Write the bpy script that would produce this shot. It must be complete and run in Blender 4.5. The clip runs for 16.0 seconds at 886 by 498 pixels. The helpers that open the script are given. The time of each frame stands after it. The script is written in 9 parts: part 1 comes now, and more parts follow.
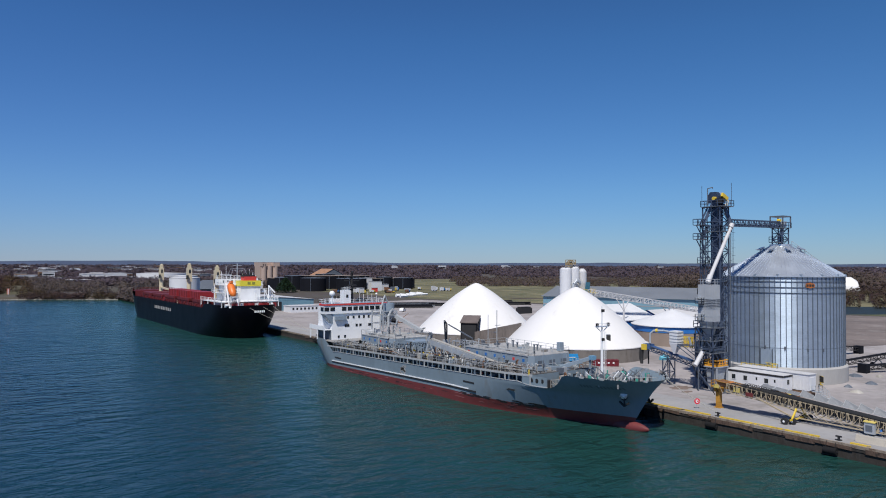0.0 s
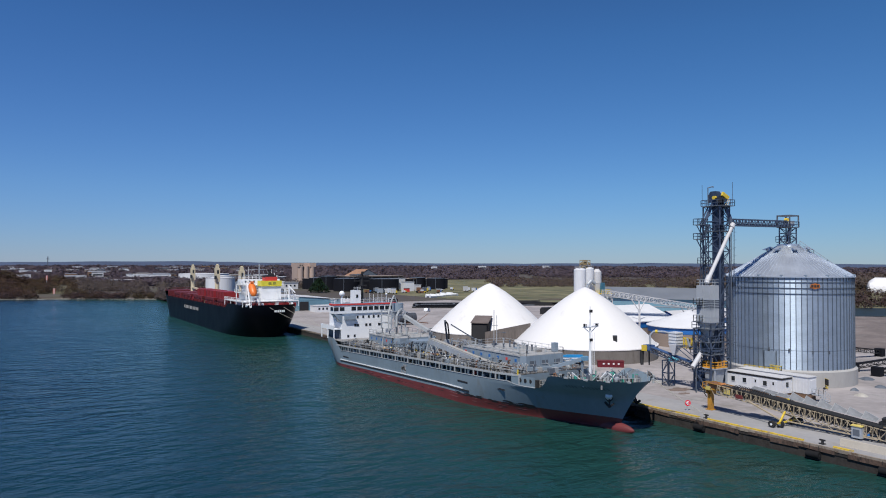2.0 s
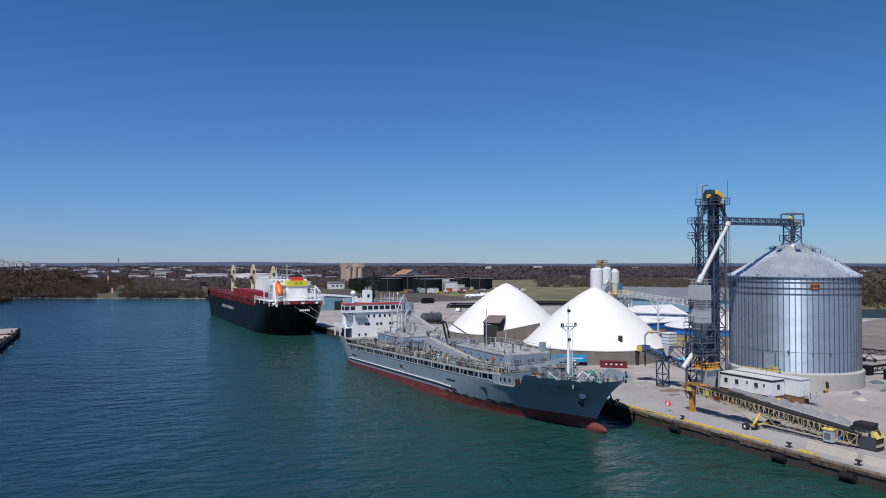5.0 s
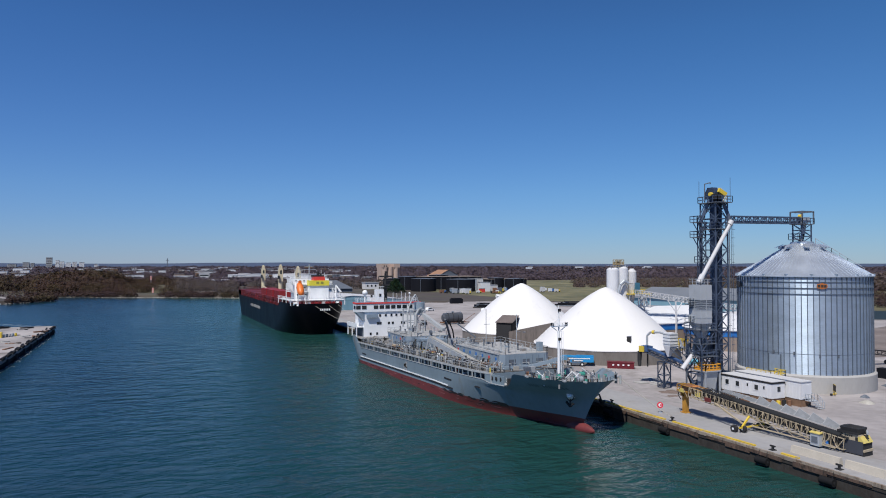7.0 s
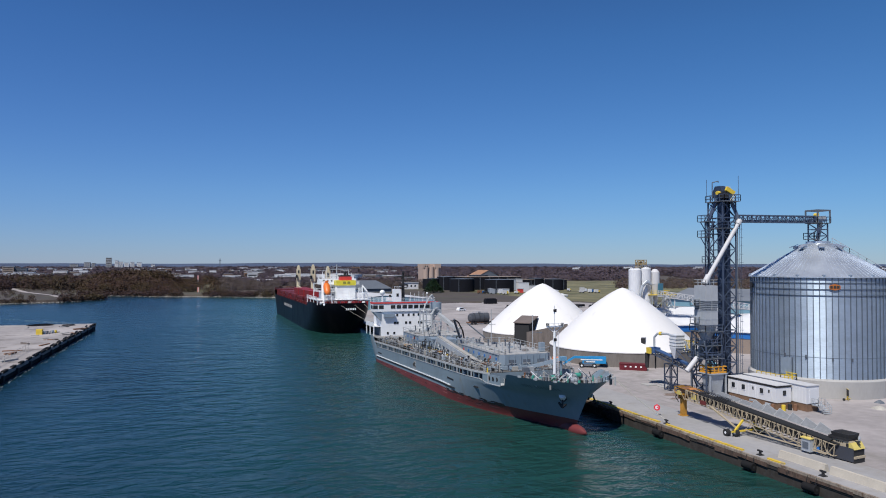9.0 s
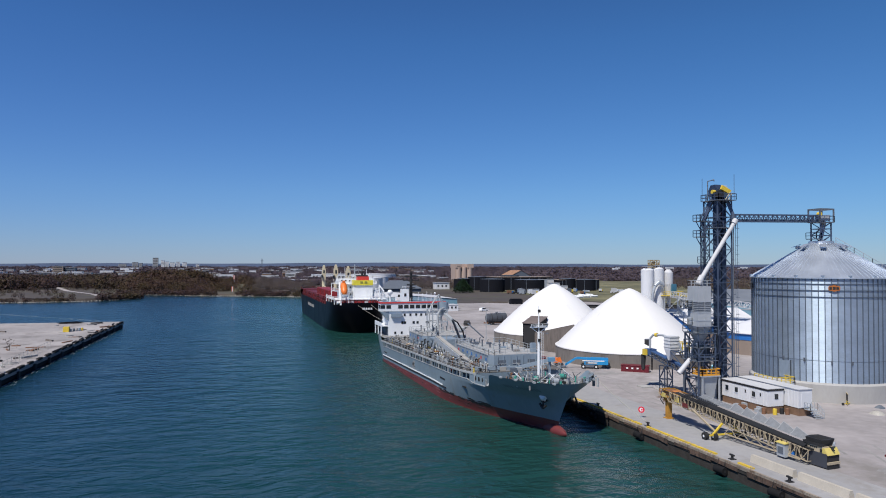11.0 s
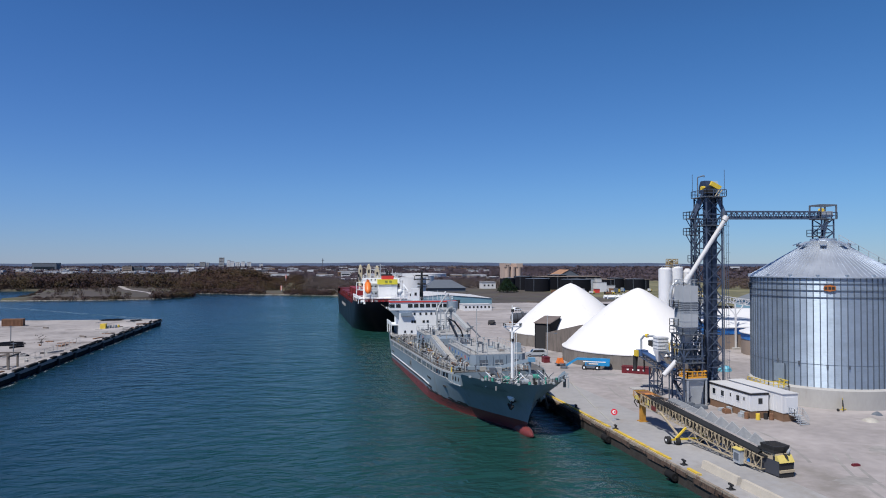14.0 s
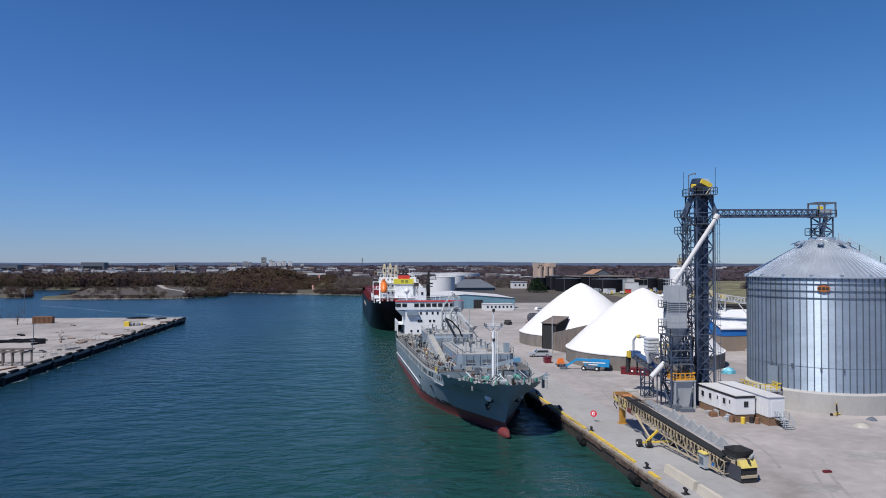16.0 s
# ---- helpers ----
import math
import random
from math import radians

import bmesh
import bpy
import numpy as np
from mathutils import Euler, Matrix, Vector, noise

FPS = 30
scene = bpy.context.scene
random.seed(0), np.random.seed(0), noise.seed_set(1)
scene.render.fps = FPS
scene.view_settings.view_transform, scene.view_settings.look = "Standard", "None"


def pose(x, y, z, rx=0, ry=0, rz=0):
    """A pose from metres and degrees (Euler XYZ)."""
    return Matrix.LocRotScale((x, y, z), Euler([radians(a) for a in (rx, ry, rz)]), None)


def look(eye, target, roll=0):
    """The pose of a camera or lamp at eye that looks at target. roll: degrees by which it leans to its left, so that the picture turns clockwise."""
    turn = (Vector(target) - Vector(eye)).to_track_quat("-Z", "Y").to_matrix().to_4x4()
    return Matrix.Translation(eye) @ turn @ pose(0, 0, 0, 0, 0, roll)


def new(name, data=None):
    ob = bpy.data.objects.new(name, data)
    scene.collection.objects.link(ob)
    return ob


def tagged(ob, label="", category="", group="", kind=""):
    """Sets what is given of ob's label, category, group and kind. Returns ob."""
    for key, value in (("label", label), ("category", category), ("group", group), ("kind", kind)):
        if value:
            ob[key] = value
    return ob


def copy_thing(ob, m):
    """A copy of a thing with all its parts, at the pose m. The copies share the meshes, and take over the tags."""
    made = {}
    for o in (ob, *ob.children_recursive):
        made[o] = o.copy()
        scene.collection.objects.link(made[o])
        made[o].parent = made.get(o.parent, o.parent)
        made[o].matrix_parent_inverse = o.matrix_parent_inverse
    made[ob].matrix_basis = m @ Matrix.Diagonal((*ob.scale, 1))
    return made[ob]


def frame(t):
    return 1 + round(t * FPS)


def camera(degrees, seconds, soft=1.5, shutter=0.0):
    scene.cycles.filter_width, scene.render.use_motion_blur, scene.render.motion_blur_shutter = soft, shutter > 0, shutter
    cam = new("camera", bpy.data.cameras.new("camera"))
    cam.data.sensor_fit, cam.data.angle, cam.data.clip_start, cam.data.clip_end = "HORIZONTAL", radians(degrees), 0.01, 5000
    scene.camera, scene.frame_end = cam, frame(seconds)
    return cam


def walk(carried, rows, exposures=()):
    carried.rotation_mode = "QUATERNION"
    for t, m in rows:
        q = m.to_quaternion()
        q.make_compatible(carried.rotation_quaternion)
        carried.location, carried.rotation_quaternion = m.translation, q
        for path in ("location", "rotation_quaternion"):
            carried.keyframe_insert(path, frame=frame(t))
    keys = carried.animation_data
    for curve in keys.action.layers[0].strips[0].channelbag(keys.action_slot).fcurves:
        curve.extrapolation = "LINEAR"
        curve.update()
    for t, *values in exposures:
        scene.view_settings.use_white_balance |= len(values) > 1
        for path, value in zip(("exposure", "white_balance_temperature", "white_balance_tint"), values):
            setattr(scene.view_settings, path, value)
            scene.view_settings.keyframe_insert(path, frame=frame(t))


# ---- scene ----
cam = camera(64.60, 16.0, soft=1.0)
ROWS = [
    (0, -96.405, -38.254, 25.432, -35.678, 1.125, -0.187),
    (0.5, -94.774, -39.734, 25.435, -34.871, 1.127, -0.172),
    (1, -93.140, -41.216, 25.440, -33.945, 1.130, -0.156),
    (1.5, -91.484, -42.720, 25.449, -33.061, 1.141, -0.147),
    (2, -89.815, -44.217, 25.463, -32.205, 1.151, -0.145),
    (2.5, -88.148, -45.689, 25.480, -31.354, 1.165, -0.144),
    (3, -86.485, -47.129, 25.496, -30.584, 1.183, -0.137),
    (3.5, -84.826, -48.530, 25.502, -29.816, 1.186, -0.115),
    (4, -83.159, -49.901, 25.498, -29.009, 1.175, -0.087),
    (6.5, -74.123, -55.651, 25.277, -24.878, 1.186, -0.026),
    (7, -72.226, -56.619, 25.256, -23.911, 1.198, -0.019),
    (7.5, -70.319, -57.564, 25.244, -22.958, 1.218, -0.018),
    (8, -68.402, -58.503, 25.235, -21.951, 1.232, -0.025),
    (8.5, -66.470, -59.446, 25.227, -20.940, 1.235, -0.042),
    (9, -64.524, -60.386, 25.216, -19.939, 1.221, -0.058),
    (11.5, -53.837, -64.263, 25.228, -15.806, 1.213, -0.100),
    (12, -51.597, -64.880, 25.205, -14.978, 1.190, -0.085),
    (12.5, -49.357, -65.444, 25.187, -14.159, 1.174, -0.073),
    (13, -47.092, -65.962, 25.178, -13.309, 1.171, -0.064),
    (13.5, -44.798, -66.441, 25.177, -12.472, 1.173, -0.058),
    (14, -42.494, -66.879, 25.179, -11.596, 1.173, -0.050),
    (14.5, -40.174, -67.291, 25.179, -10.748, 1.166, -0.043),
    (15, -37.861, -67.674, 25.177, -9.892, 1.170, -0.047),
    (15.5, -35.547, -68.044, 25.166, -9.069, 1.158, -0.056),
    (16, -33.232, -68.407, 25.153, -8.254, 1.142, -0.072),
]
walk(cam, [(t, pose(x, y, z, 90 + pitch, roll, yaw)) for t, x, y, z, yaw, pitch, roll in ROWS], exposures=[(0, -0.03), (4, -0.02), (8, 0.02), (12, 0.08), (16, 0.09)])

# world: X inland from the quay's edge, Y along the quay, water at z 0, quay at z 2
SUN_AZ, SUN_EL = 221.0, 55.5  # degrees; direction towards the sun, counted from +X to +Y
world = bpy.data.worlds.new("sky")
scene.world = world
world.use_nodes = True
wn = world.node_tree
sky = wn.nodes.new("ShaderNodeTexSky")
sky.sky_type = "NISHITA"
sky.sun_disc = False
sky.sun_elevation = radians(SUN_EL)
sky.sun_rotation = radians(90 - SUN_AZ)
sky.altitude = 0
sky.air_density, sky.dust_density, sky.ozone_density = 1.0, 0.0, 4.0
tint = wn.nodes.new("ShaderNodeVectorMath")  # clear, deep spring blue
tint.operation = "MULTIPLY"
ramp = wn.nodes.new("ShaderNodeValToRGB")
ramp.color_ramp.elements[0].color = (0.54, 0.755, 1.335, 1)
mid = ramp.color_ramp.elements.new(0.1)
mid.color = (0.55, 0.85, 1.345, 1)
ramp.color_ramp.elements[2].position, ramp.color_ramp.elements[2].color = 0.3, (0.452, 0.845, 1.34, 1)
zenith = ramp.color_ramp.elements.new(0.65)
zenith.color = (0.34, 0.58, 1.0, 1)
coord = wn.nodes.new("ShaderNodeTexCoord")
split = wn.nodes.new("ShaderNodeSeparateXYZ")
wn.links.new(coord.outputs["Generated"], split.inputs[0])
wn.links.new(split.outputs["Z"], ramp.inputs["Fac"])
side_range = wn.nodes.new("ShaderNodeMapRange")
side_range.inputs["From Min"].default_value, side_range.inputs["From Max"].default_value = -0.4, 0.9
wn.links.new(split.outputs["X"], side_range.inputs["Value"])
side_mix = wn.nodes.new("ShaderNodeMix")
side_mix.data_type = "RGBA"
side_mix.inputs["A"].default_value, side_mix.inputs["B"].default_value = (1.02, 0.985, 1.01, 1), (0.97, 1.0, 0.93, 1)
wn.links.new(side_range.outputs[0], side_mix.inputs["Factor"])
both = wn.nodes.new("ShaderNodeVectorMath")
both.operation = "MULTIPLY"
wn.links.new(ramp.outputs["Color"], both.inputs[0])
wn.links.new(side_mix.outputs["Result"], both.inputs[1])
wn.links.new(both.outputs[0], tint.inputs[1])
wn.links.new(sky.outputs["Color"], tint.inputs[0])
wn.links.new(tint.outputs[0], wn.nodes["Background"].inputs["Color"])
wn.nodes["Background"].inputs["Strength"].default_value = 0.068
sun_data = bpy.data.lights.new("sun", "SUN")
sun_data.energy, sun_data.angle, sun_data.color = 4.65, radians(0.53), (1.0, 0.96, 0.9)
sun = new("sun", sun_data)
sd = Vector((math.cos(radians(SUN_AZ)) * math.cos(radians(SUN_EL)), math.sin(radians(SUN_AZ)) * math.cos(radians(SUN_EL)), math.sin(radians(SUN_EL))))
sun.matrix_world = look(sd * 300, (0, 0, 0))


# ---- mesh tools ----
class G:
    """Collects faces for one mesh."""

    def __init__(self):
        self.v, self.f, self.smooth = [], [], False

    def add(self, verts, faces):
        n = len(self.v)
        self.v += [tuple(p) for p in verts]
        self.f += [tuple(i + n for i in fc) for fc in faces]
        return self

    def box(self, x0, x1, y0, y1, z0, z1):
        vs = [(x, y, z) for z in (z0, z1) for x, y in ((x0, y0), (x1, y0), (x1, y1), (x0, y1))]
        return self.add(vs, [(3, 2, 1, 0), (4, 5, 6, 7), (0, 1, 5, 4), (1, 2, 6, 5), (2, 3, 7, 6), (3, 0, 4, 7)])

    def beam(self, p, q, w, h=None):
        h = w if h is None else h
        p, q = Vector(p), Vector(q)
        d = (q - p)
        if d.length < 1e-6:
            return self
        d.normalize()
        side = d.cross(Vector((0, 0, 1)))
        side = Vector((1, 0, 0)) if side.length < 1e-3 else side.normalized()
        up = side.cross(d).normalized()
        vs = [c + side * a * w / 2 + up * b * h / 2 for c in (p, q) for a, b in ((-1, -1), (1, -1), (1, 1), (-1, 1))]
        return self.add(vs, [(0, 1, 2, 3), (7, 6, 5, 4), (0, 4, 5, 1), (1, 5, 6, 2), (2, 6, 7, 3), (3, 7, 4, 0)])

    def tube(self, p, q, r, r2=None, n=10, caps=True):
        r2 = r if r2 is None else r2
        p, q = Vector(p), Vector(q)
        d = (q - p).normalized()
        a = d.orthogonal().normalized()
        b = d.cross(a)
        vs = []
        for c, rad in ((p, r), (q, r2)):
            vs += [c + (a * math.cos(2 * math.pi * i / n) + b * math.sin(2 * math.pi * i / n)) * rad for i in range(n)]
        fs = [(i, (i + 1) % n, n + (i + 1) % n, n + i) for i in range(n)]
        if caps:
            fs += [tuple(range(n - 1, -1, -1)), tuple(range(n, 2 * n))]
        self.smooth = True
        return self.add(vs, fs)

    def pipe(self, pts, r, n=8):
        for a, b in zip(pts, pts[1:]):
            self.tube(a, b, r, n=n)
        return self

    def loft(self, rings, closed=True, cap0=False, cap1=False):
        m = len(rings[0])
        vs = [p for ring in rings for p in ring]
        fs = []
        for k in range(len(rings) - 1):
            for i in range(m if closed else m - 1):
                j = (i + 1) % m
                fs.append((k * m + i, k * m + j, (k + 1) * m + j, (k + 1) * m + i))
        if cap0:
            fs.append(tuple(range(m - 1, -1, -1)))
        if cap1:
            fs.append(tuple((len(rings) - 1) * m + i for i in range(m)))
        return self.add(vs, fs)

    def turned(self, cx, cy, profile, n=48, a0=0.0, a1=360.0, closed=True):
        """A body of revolution about a vertical axis; profile rows are radius, height."""
        k = n if closed else n + 1
        rings = [[(cx + r * math.cos(radians(a0 + (a1 - a0) * i / n)), cy + r * math.sin(radians(a0 + (a1 - a0) * i / n)), z) for i in range(k)] for r, z in profile]
        self.smooth = True
        return self.loft(rings, closed)

    def prism(self, outline, z0, z1):
        n = len(outline)
        vs = [(x, y, z0) for x, y in outline] + [(x, y, z1) for x, y in outline]
        return self.add(vs, [tuple(range(n - 1, -1, -1)), tuple(range(n, 2 * n))] + [(i, (i + 1) % n, n + (i + 1) % n, n + i) for i in range(n)])

    def ball(self, c, r, n=10, m=6, sz=1.0):
        rings = [[(c[0] + r * math.sin(math.pi * k / m) * math.cos(2 * math.pi * i / n), c[1] + r * math.sin(math.pi * k / m) * math.sin(2 * math.pi * i / n), c[2] - sz * r * math.cos(math.pi * k / m)) for i in range(n)] for k in range(m + 1)]
        self.smooth = True
        return self.loft(rings)

    def rail(self, pts, h=1.05, post=2.0, r=0.035, mid=True):
        """A handrail with posts along a line of floor points."""
        for a, b in zip(pts, pts[1:]):
            a, b = Vector(a), Vector(b)
            up = Vector((0, 0, h))
            self.beam(a + up, b + up, r * 2)
            if mid:
                self.beam(a + up * 0.5, b + up * 0.5, r * 1.5)
            n = max(1, round((b - a).length / post))
            for i in range(n + 1):
                c = a.lerp(b, i / n)
                self.beam(c, c + up, r * 2)
        return self

    def truss(self, p, q, w, h, bays, t=0.12):
        """A box truss from p to q (middle of its floor), with posts and diagonals."""
        p, q = Vector(p), Vector(q)
        d = (q - p).normalized()
        s = d.cross(Vector((0, 0, 1))).normalized() * w / 2
        u = s.cross(d).normalized() * h
        if u.z < 0:
            u = -u
        for a in (-s, s):
            for b in (Vector(), u):
                self.beam(p + a + b, q + a + b, t)
            for i in range(bays + 1):
                c = p.lerp(q, i / bays) + a
                self.beam(c, c + u, t * 0.8)
                if i < bays:
                    e = p.lerp(q, (i + 1) / bays) + a
                    self.beam(*((c, e + u) if i % 2 else (c + u, e)), t * 0.7)
        for i in range(bays + 1):
            c = p.lerp(q, i / bays)
            self.beam(c - s, c + s, t * 0.8)
            self.beam(c - s + u, c + s + u, t * 0.8)
        return self

    def mesh(self, name, material):
        me = bpy.data.meshes.new(name)
        me.from_pydata(self.v, [], self.f)
        me.materials.append(material)
        if self.smooth:
            me.shade_smooth()
            me.set_sharp_from_angle(angle=radians(40))
        me.update()
        return me


def thing(name, at, label, category, group="", kind=""):
    ob = new(name)
    ob.location = at
    ob.empty_display_size = 0.2
    return tagged(ob, label, category, group, kind)


def origin(ob):
    p = Vector(ob.location)
    while ob.parent:
        ob = ob.parent
        p += Vector(ob.location)
    return p


def part(name, g, material, parent, label=""):
    """One mesh under a thing or a part, its faces given in world places."""
    o = origin(parent)
    g.v = [(x - o.x, y - o.y, z - o.z) for x, y, z in g.v]
    ob = new(name, g.mesh(name, material))
    ob.parent = parent
    return tagged(ob, label)


def solo(name, g, material, label, category, group="", kind=""):
    return tagged(new(name, g.mesh(name, material)), label, category, group, kind)


def clamp01(a):
    return min(max(a, 0.0), 1.0)


def lerp(a, b, s):
    return a + (b - a) * s


# ---- materials ----
def mat(name, color, rough=0.6, metal=0.0, var=0.12, scale=0.5, fine=6.0, bump=0.0, dirt=None, dirt_amount=0.0, streak=1.0, spec=0.5, random_tone=0.0):
    """Paint, stone, soil or metal with broad and fine variation, and stains of another colour."""
    m = bpy.data.materials.new(name)
    m.use_nodes = True
    nt = m.node_tree
    N, L = nt.nodes, nt.links
    b = N["Principled BSDF"]
    b.inputs["Metallic"].default_value = metal
    b.inputs["Specular IOR Level"].default_value = spec
    geo = N.new("ShaderNodeNewGeometry")
    mp = N.new("ShaderNodeMapping")
    mp.inputs["Scale"].default_value = (1, 1, 1 / streak)
    L.new(geo.outputs["Position"], mp.inputs["Vector"])
    n1, n2 = N.new("ShaderNodeTexNoise"), N.new("ShaderNodeTexNoise")
    n1.inputs["Scale"].default_value, n1.inputs["Detail"].default_value = scale, 5
    n2.inputs["Scale"].default_value, n2.inputs["Detail"].default_value = fine, 3
    L.new(mp.outputs[0], n1.inputs["Vector"])
    L.new(mp.outputs[0], n2.inputs["Vector"])
    mix = N.new("ShaderNodeMath")
    mix.operation = "MULTIPLY_ADD"
    L.new(n2.outputs["Fac"], mix.inputs[0])
    mix.inputs[1].default_value = 0.45
    L.new(n1.outputs["Fac"], mix.inputs[2])
    rng = N.new("ShaderNodeMapRange")
    rng.inputs["From Min"].default_value, rng.inputs["From Max"].default_value = 0.45, 1.0
    rng.inputs["To Min"].default_value, rng.inputs["To Max"].default_value = 1 - var, 1 + var
    rng.clamp = False
    L.new(mix.outputs[0], rng.inputs["Value"])
    col = N.new("ShaderNodeVectorMath")
    col.operation = "SCALE"
    col.inputs[0].default_value = color
    tone = rng.outputs[0]
    if random_tone:
        info = N.new("ShaderNodeObjectInfo")
        mr = N.new("ShaderNodeMapRange")
        mr.inputs["To Min"].default_value, mr.inputs["To Max"].default_value = 1 - random_tone, 1 + random_tone
        L.new(info.outputs["Random"], mr.inputs["Value"])
        mu = N.new("ShaderNodeMath")
        mu.operation = "MULTIPLY"
        L.new(mr.outputs[0], mu.inputs[0])
        L.new(tone, mu.inputs[1])
        tone = mu.outputs[0]
    L.new(tone, col.inputs["Scale"])
    out = col.outputs[0]
    if dirt:
        n3 = N.new("ShaderNodeTexNoise")
        n3.inputs["Scale"].default_value, n3.inputs["Detail"].default_value = scale * 2.3, 8
        n3.inputs["Roughness"].default_value = 0.65
        L.new(mp.outputs[0], n3.inputs["Vector"])
        r3 = N.new("ShaderNodeMapRange")
        r3.inputs["From Min"].default_value, r3.inputs["From Max"].default_value = 0.68 - dirt_amount * 0.35, 0.78 - dirt_amount * 0.2
        L.new(n3.outputs["Fac"], r3.inputs["Value"])
        mx = N.new("ShaderNodeMix")
        mx.data_type = "RGBA"
        L.new(r3.outputs[0], mx.inputs["Factor"])
        L.new(out, mx.inputs["A"])
        mx.inputs["B"].default_value = (*dirt, 1)
        out = mx.outputs["Result"]
    L.new(out, b.inputs["Base Color"])
    rr = N.new("ShaderNodeMapRange")
    rr.inputs["To Min"].default_value, rr.inputs["To Max"].default_value = max(0.03, rough - 0.1), min(1, rough + 0.1)
    L.new(n1.outputs["Fac"], rr.inputs["Value"])
    L.new(rr.outputs[0], b.inputs["Roughness"])
    if bump:
        bp = N.new("ShaderNodeBump")
        bp.inputs["Strength"].default_value, bp.inputs["Distance"].default_value = 1.0, bump
        L.new(n2.outputs["Fac"], bp.inputs["Height"])
        L.new(bp.outputs[0], b.inputs["Normal"])
    return m


def water_mat():
    m = mat("harbour_water", (0.0052, 0.027, 0.04), rough=0.2, var=0.3, scale=0.012, fine=0.05, spec=0.45)
    nt = m.node_tree
    N, L = nt.nodes, nt.links
    b = N["Principled BSDF"]
    b.inputs["IOR"].default_value = 1.33
    geo = N.new("ShaderNodeNewGeometry")
    mp = N.new("ShaderNodeMapping")
    mp.inputs["Rotation"].default_value = (0, 0, radians(20))
    mp.inputs["Scale"].default_value = (0.7, 1.2, 1)
    L.new(geo.outputs["Position"], mp.inputs["Vector"])
    # turbid green water along the quay, bluer water further out
    sep = N.new("ShaderNodeSeparateXYZ")
    L.new(geo.outputs["Position"], sep.inputs[0])
    near = N.new("ShaderNodeMapRange")
    near.interpolation_type = "SMOOTHSTEP"
    near.inputs["From Min"].default_value, near.inputs["From Max"].default_value = -85, -20
    L.new(sep.outputs["X"], near.inputs["Value"])
    turbid = N.new("ShaderNodeMix")
    turbid.data_type = "RGBA"
    L.new(near.outputs[0], turbid.inputs["Factor"])
    L.new(b.inputs["Base Color"].links[0].from_socket, turbid.inputs["A"])
    turbid.inputs["B"].default_value = (0.011, 0.049, 0.043, 1)
    L.new(turbid.outputs["Result"], b.inputs["Base Color"])
    last = None
    for sc, st, dist in ((0.13, 0.9, 1.3), (0.4, 0.85, 0.8), (1.3, 0.6, 0.14)):
        n = N.new("ShaderNodeTexNoise")
        n.inputs["Scale"].default_value, n.inputs["Detail"].default_value = sc, 4
        n.inputs["Distortion"].default_value = 0.6
        L.new(mp.outputs[0], n.inputs["Vector"])
        bp = N.new("ShaderNodeBump")
        bp.inputs["Strength"].default_value, bp.inputs["Distance"].default_value = st, dist
        L.new(n.outputs["Fac"], bp.inputs["Height"])
        if last:
            L.new(last, bp.inputs["Normal"])
        last = bp.outputs[0]
    L.new(last, b.inputs["Normal"])
    return m


WATER = water_mat()
CONCRETE = mat("quay_concrete", (0.298, 0.294, 0.296), 0.85, var=0.16, scale=0.08, fine=1.2, bump=0.02, dirt=(0.258, 0.2408, 0.2236), dirt_amount=0.35)
YARD = mat("yard_gravel", (0.315, 0.289, 0.285), 0.9, var=0.3, scale=0.05, fine=0.6, bump=0.05, dirt=(0.215, 0.1978, 0.1849), dirt_amount=0.46)
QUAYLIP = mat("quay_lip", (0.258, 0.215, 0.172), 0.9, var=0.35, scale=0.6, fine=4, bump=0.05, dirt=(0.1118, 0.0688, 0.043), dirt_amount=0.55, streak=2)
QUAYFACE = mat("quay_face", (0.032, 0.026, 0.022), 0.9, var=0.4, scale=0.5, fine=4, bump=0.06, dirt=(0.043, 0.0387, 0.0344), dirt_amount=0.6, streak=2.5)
PIERFACE = mat("pier_face", (0.02, 0.018, 0.017), 0.9, var=0.4, scale=0.5, fine=3, bump=0.06, dirt=(0.07, 0.06, 0.055), dirt_amount=0.2, streak=2.5, spec=0.2)
FIELD = mat("field_soil", (0.066, 0.054, 0.046), 0.95, var=0.35, scale=0.01, fine=0.09, bump=0.2, dirt=(0.0731, 0.0731, 0.043), dirt_amount=0.5)
WALLCON = mat("stained_concrete_wall", (0.1806, 0.1634, 0.1505), 0.9, var=0.2, scale=0.3, fine=3, bump=0.02, dirt=(0.1118, 0.0989, 0.086), dirt_amount=0.5, streak=3)
PALECON = mat("pale_concrete", (0.3612, 0.3526, 0.3397), 0.85, var=0.1, scale=0.3, fine=3, dirt=(0.3096, 0.2924, 0.2752), dirt_amount=0.3, streak=3)
MEMBRANE = mat("white_membrane", (0.7224, 0.7138, 0.7052), 0.55, var=0.03, scale=0.1, fine=1.5, dirt=(0.6192, 0.602, 0.5762), dirt_amount=0.2, streak=4)
GALV = mat("galvanised_steel", (0.33, 0.4, 0.485), 0.41, metal=0.46, var=0.17, scale=0.25, fine=2.0, streak=3)
BINWALL = mat("corrugated_bin_sheet", (0.405, 0.487, 0.582), 0.56, metal=0.7, var=0.14, scale=0.25, fine=2.0, streak=0.4, random_tone=0.02)
_b = BINWALL.node_tree.nodes["Principled BSDF"]  # fine corrugations spread the gloss up and down
_b.inputs["Anisotropic"].default_value = 0.84
_up = BINWALL.node_tree.nodes.new("ShaderNodeCombineXYZ")
_up.inputs["Z"].default_value = 1.0
BINWALL.node_tree.links.new(_up.outputs[0], _b.inputs["Tangent"])
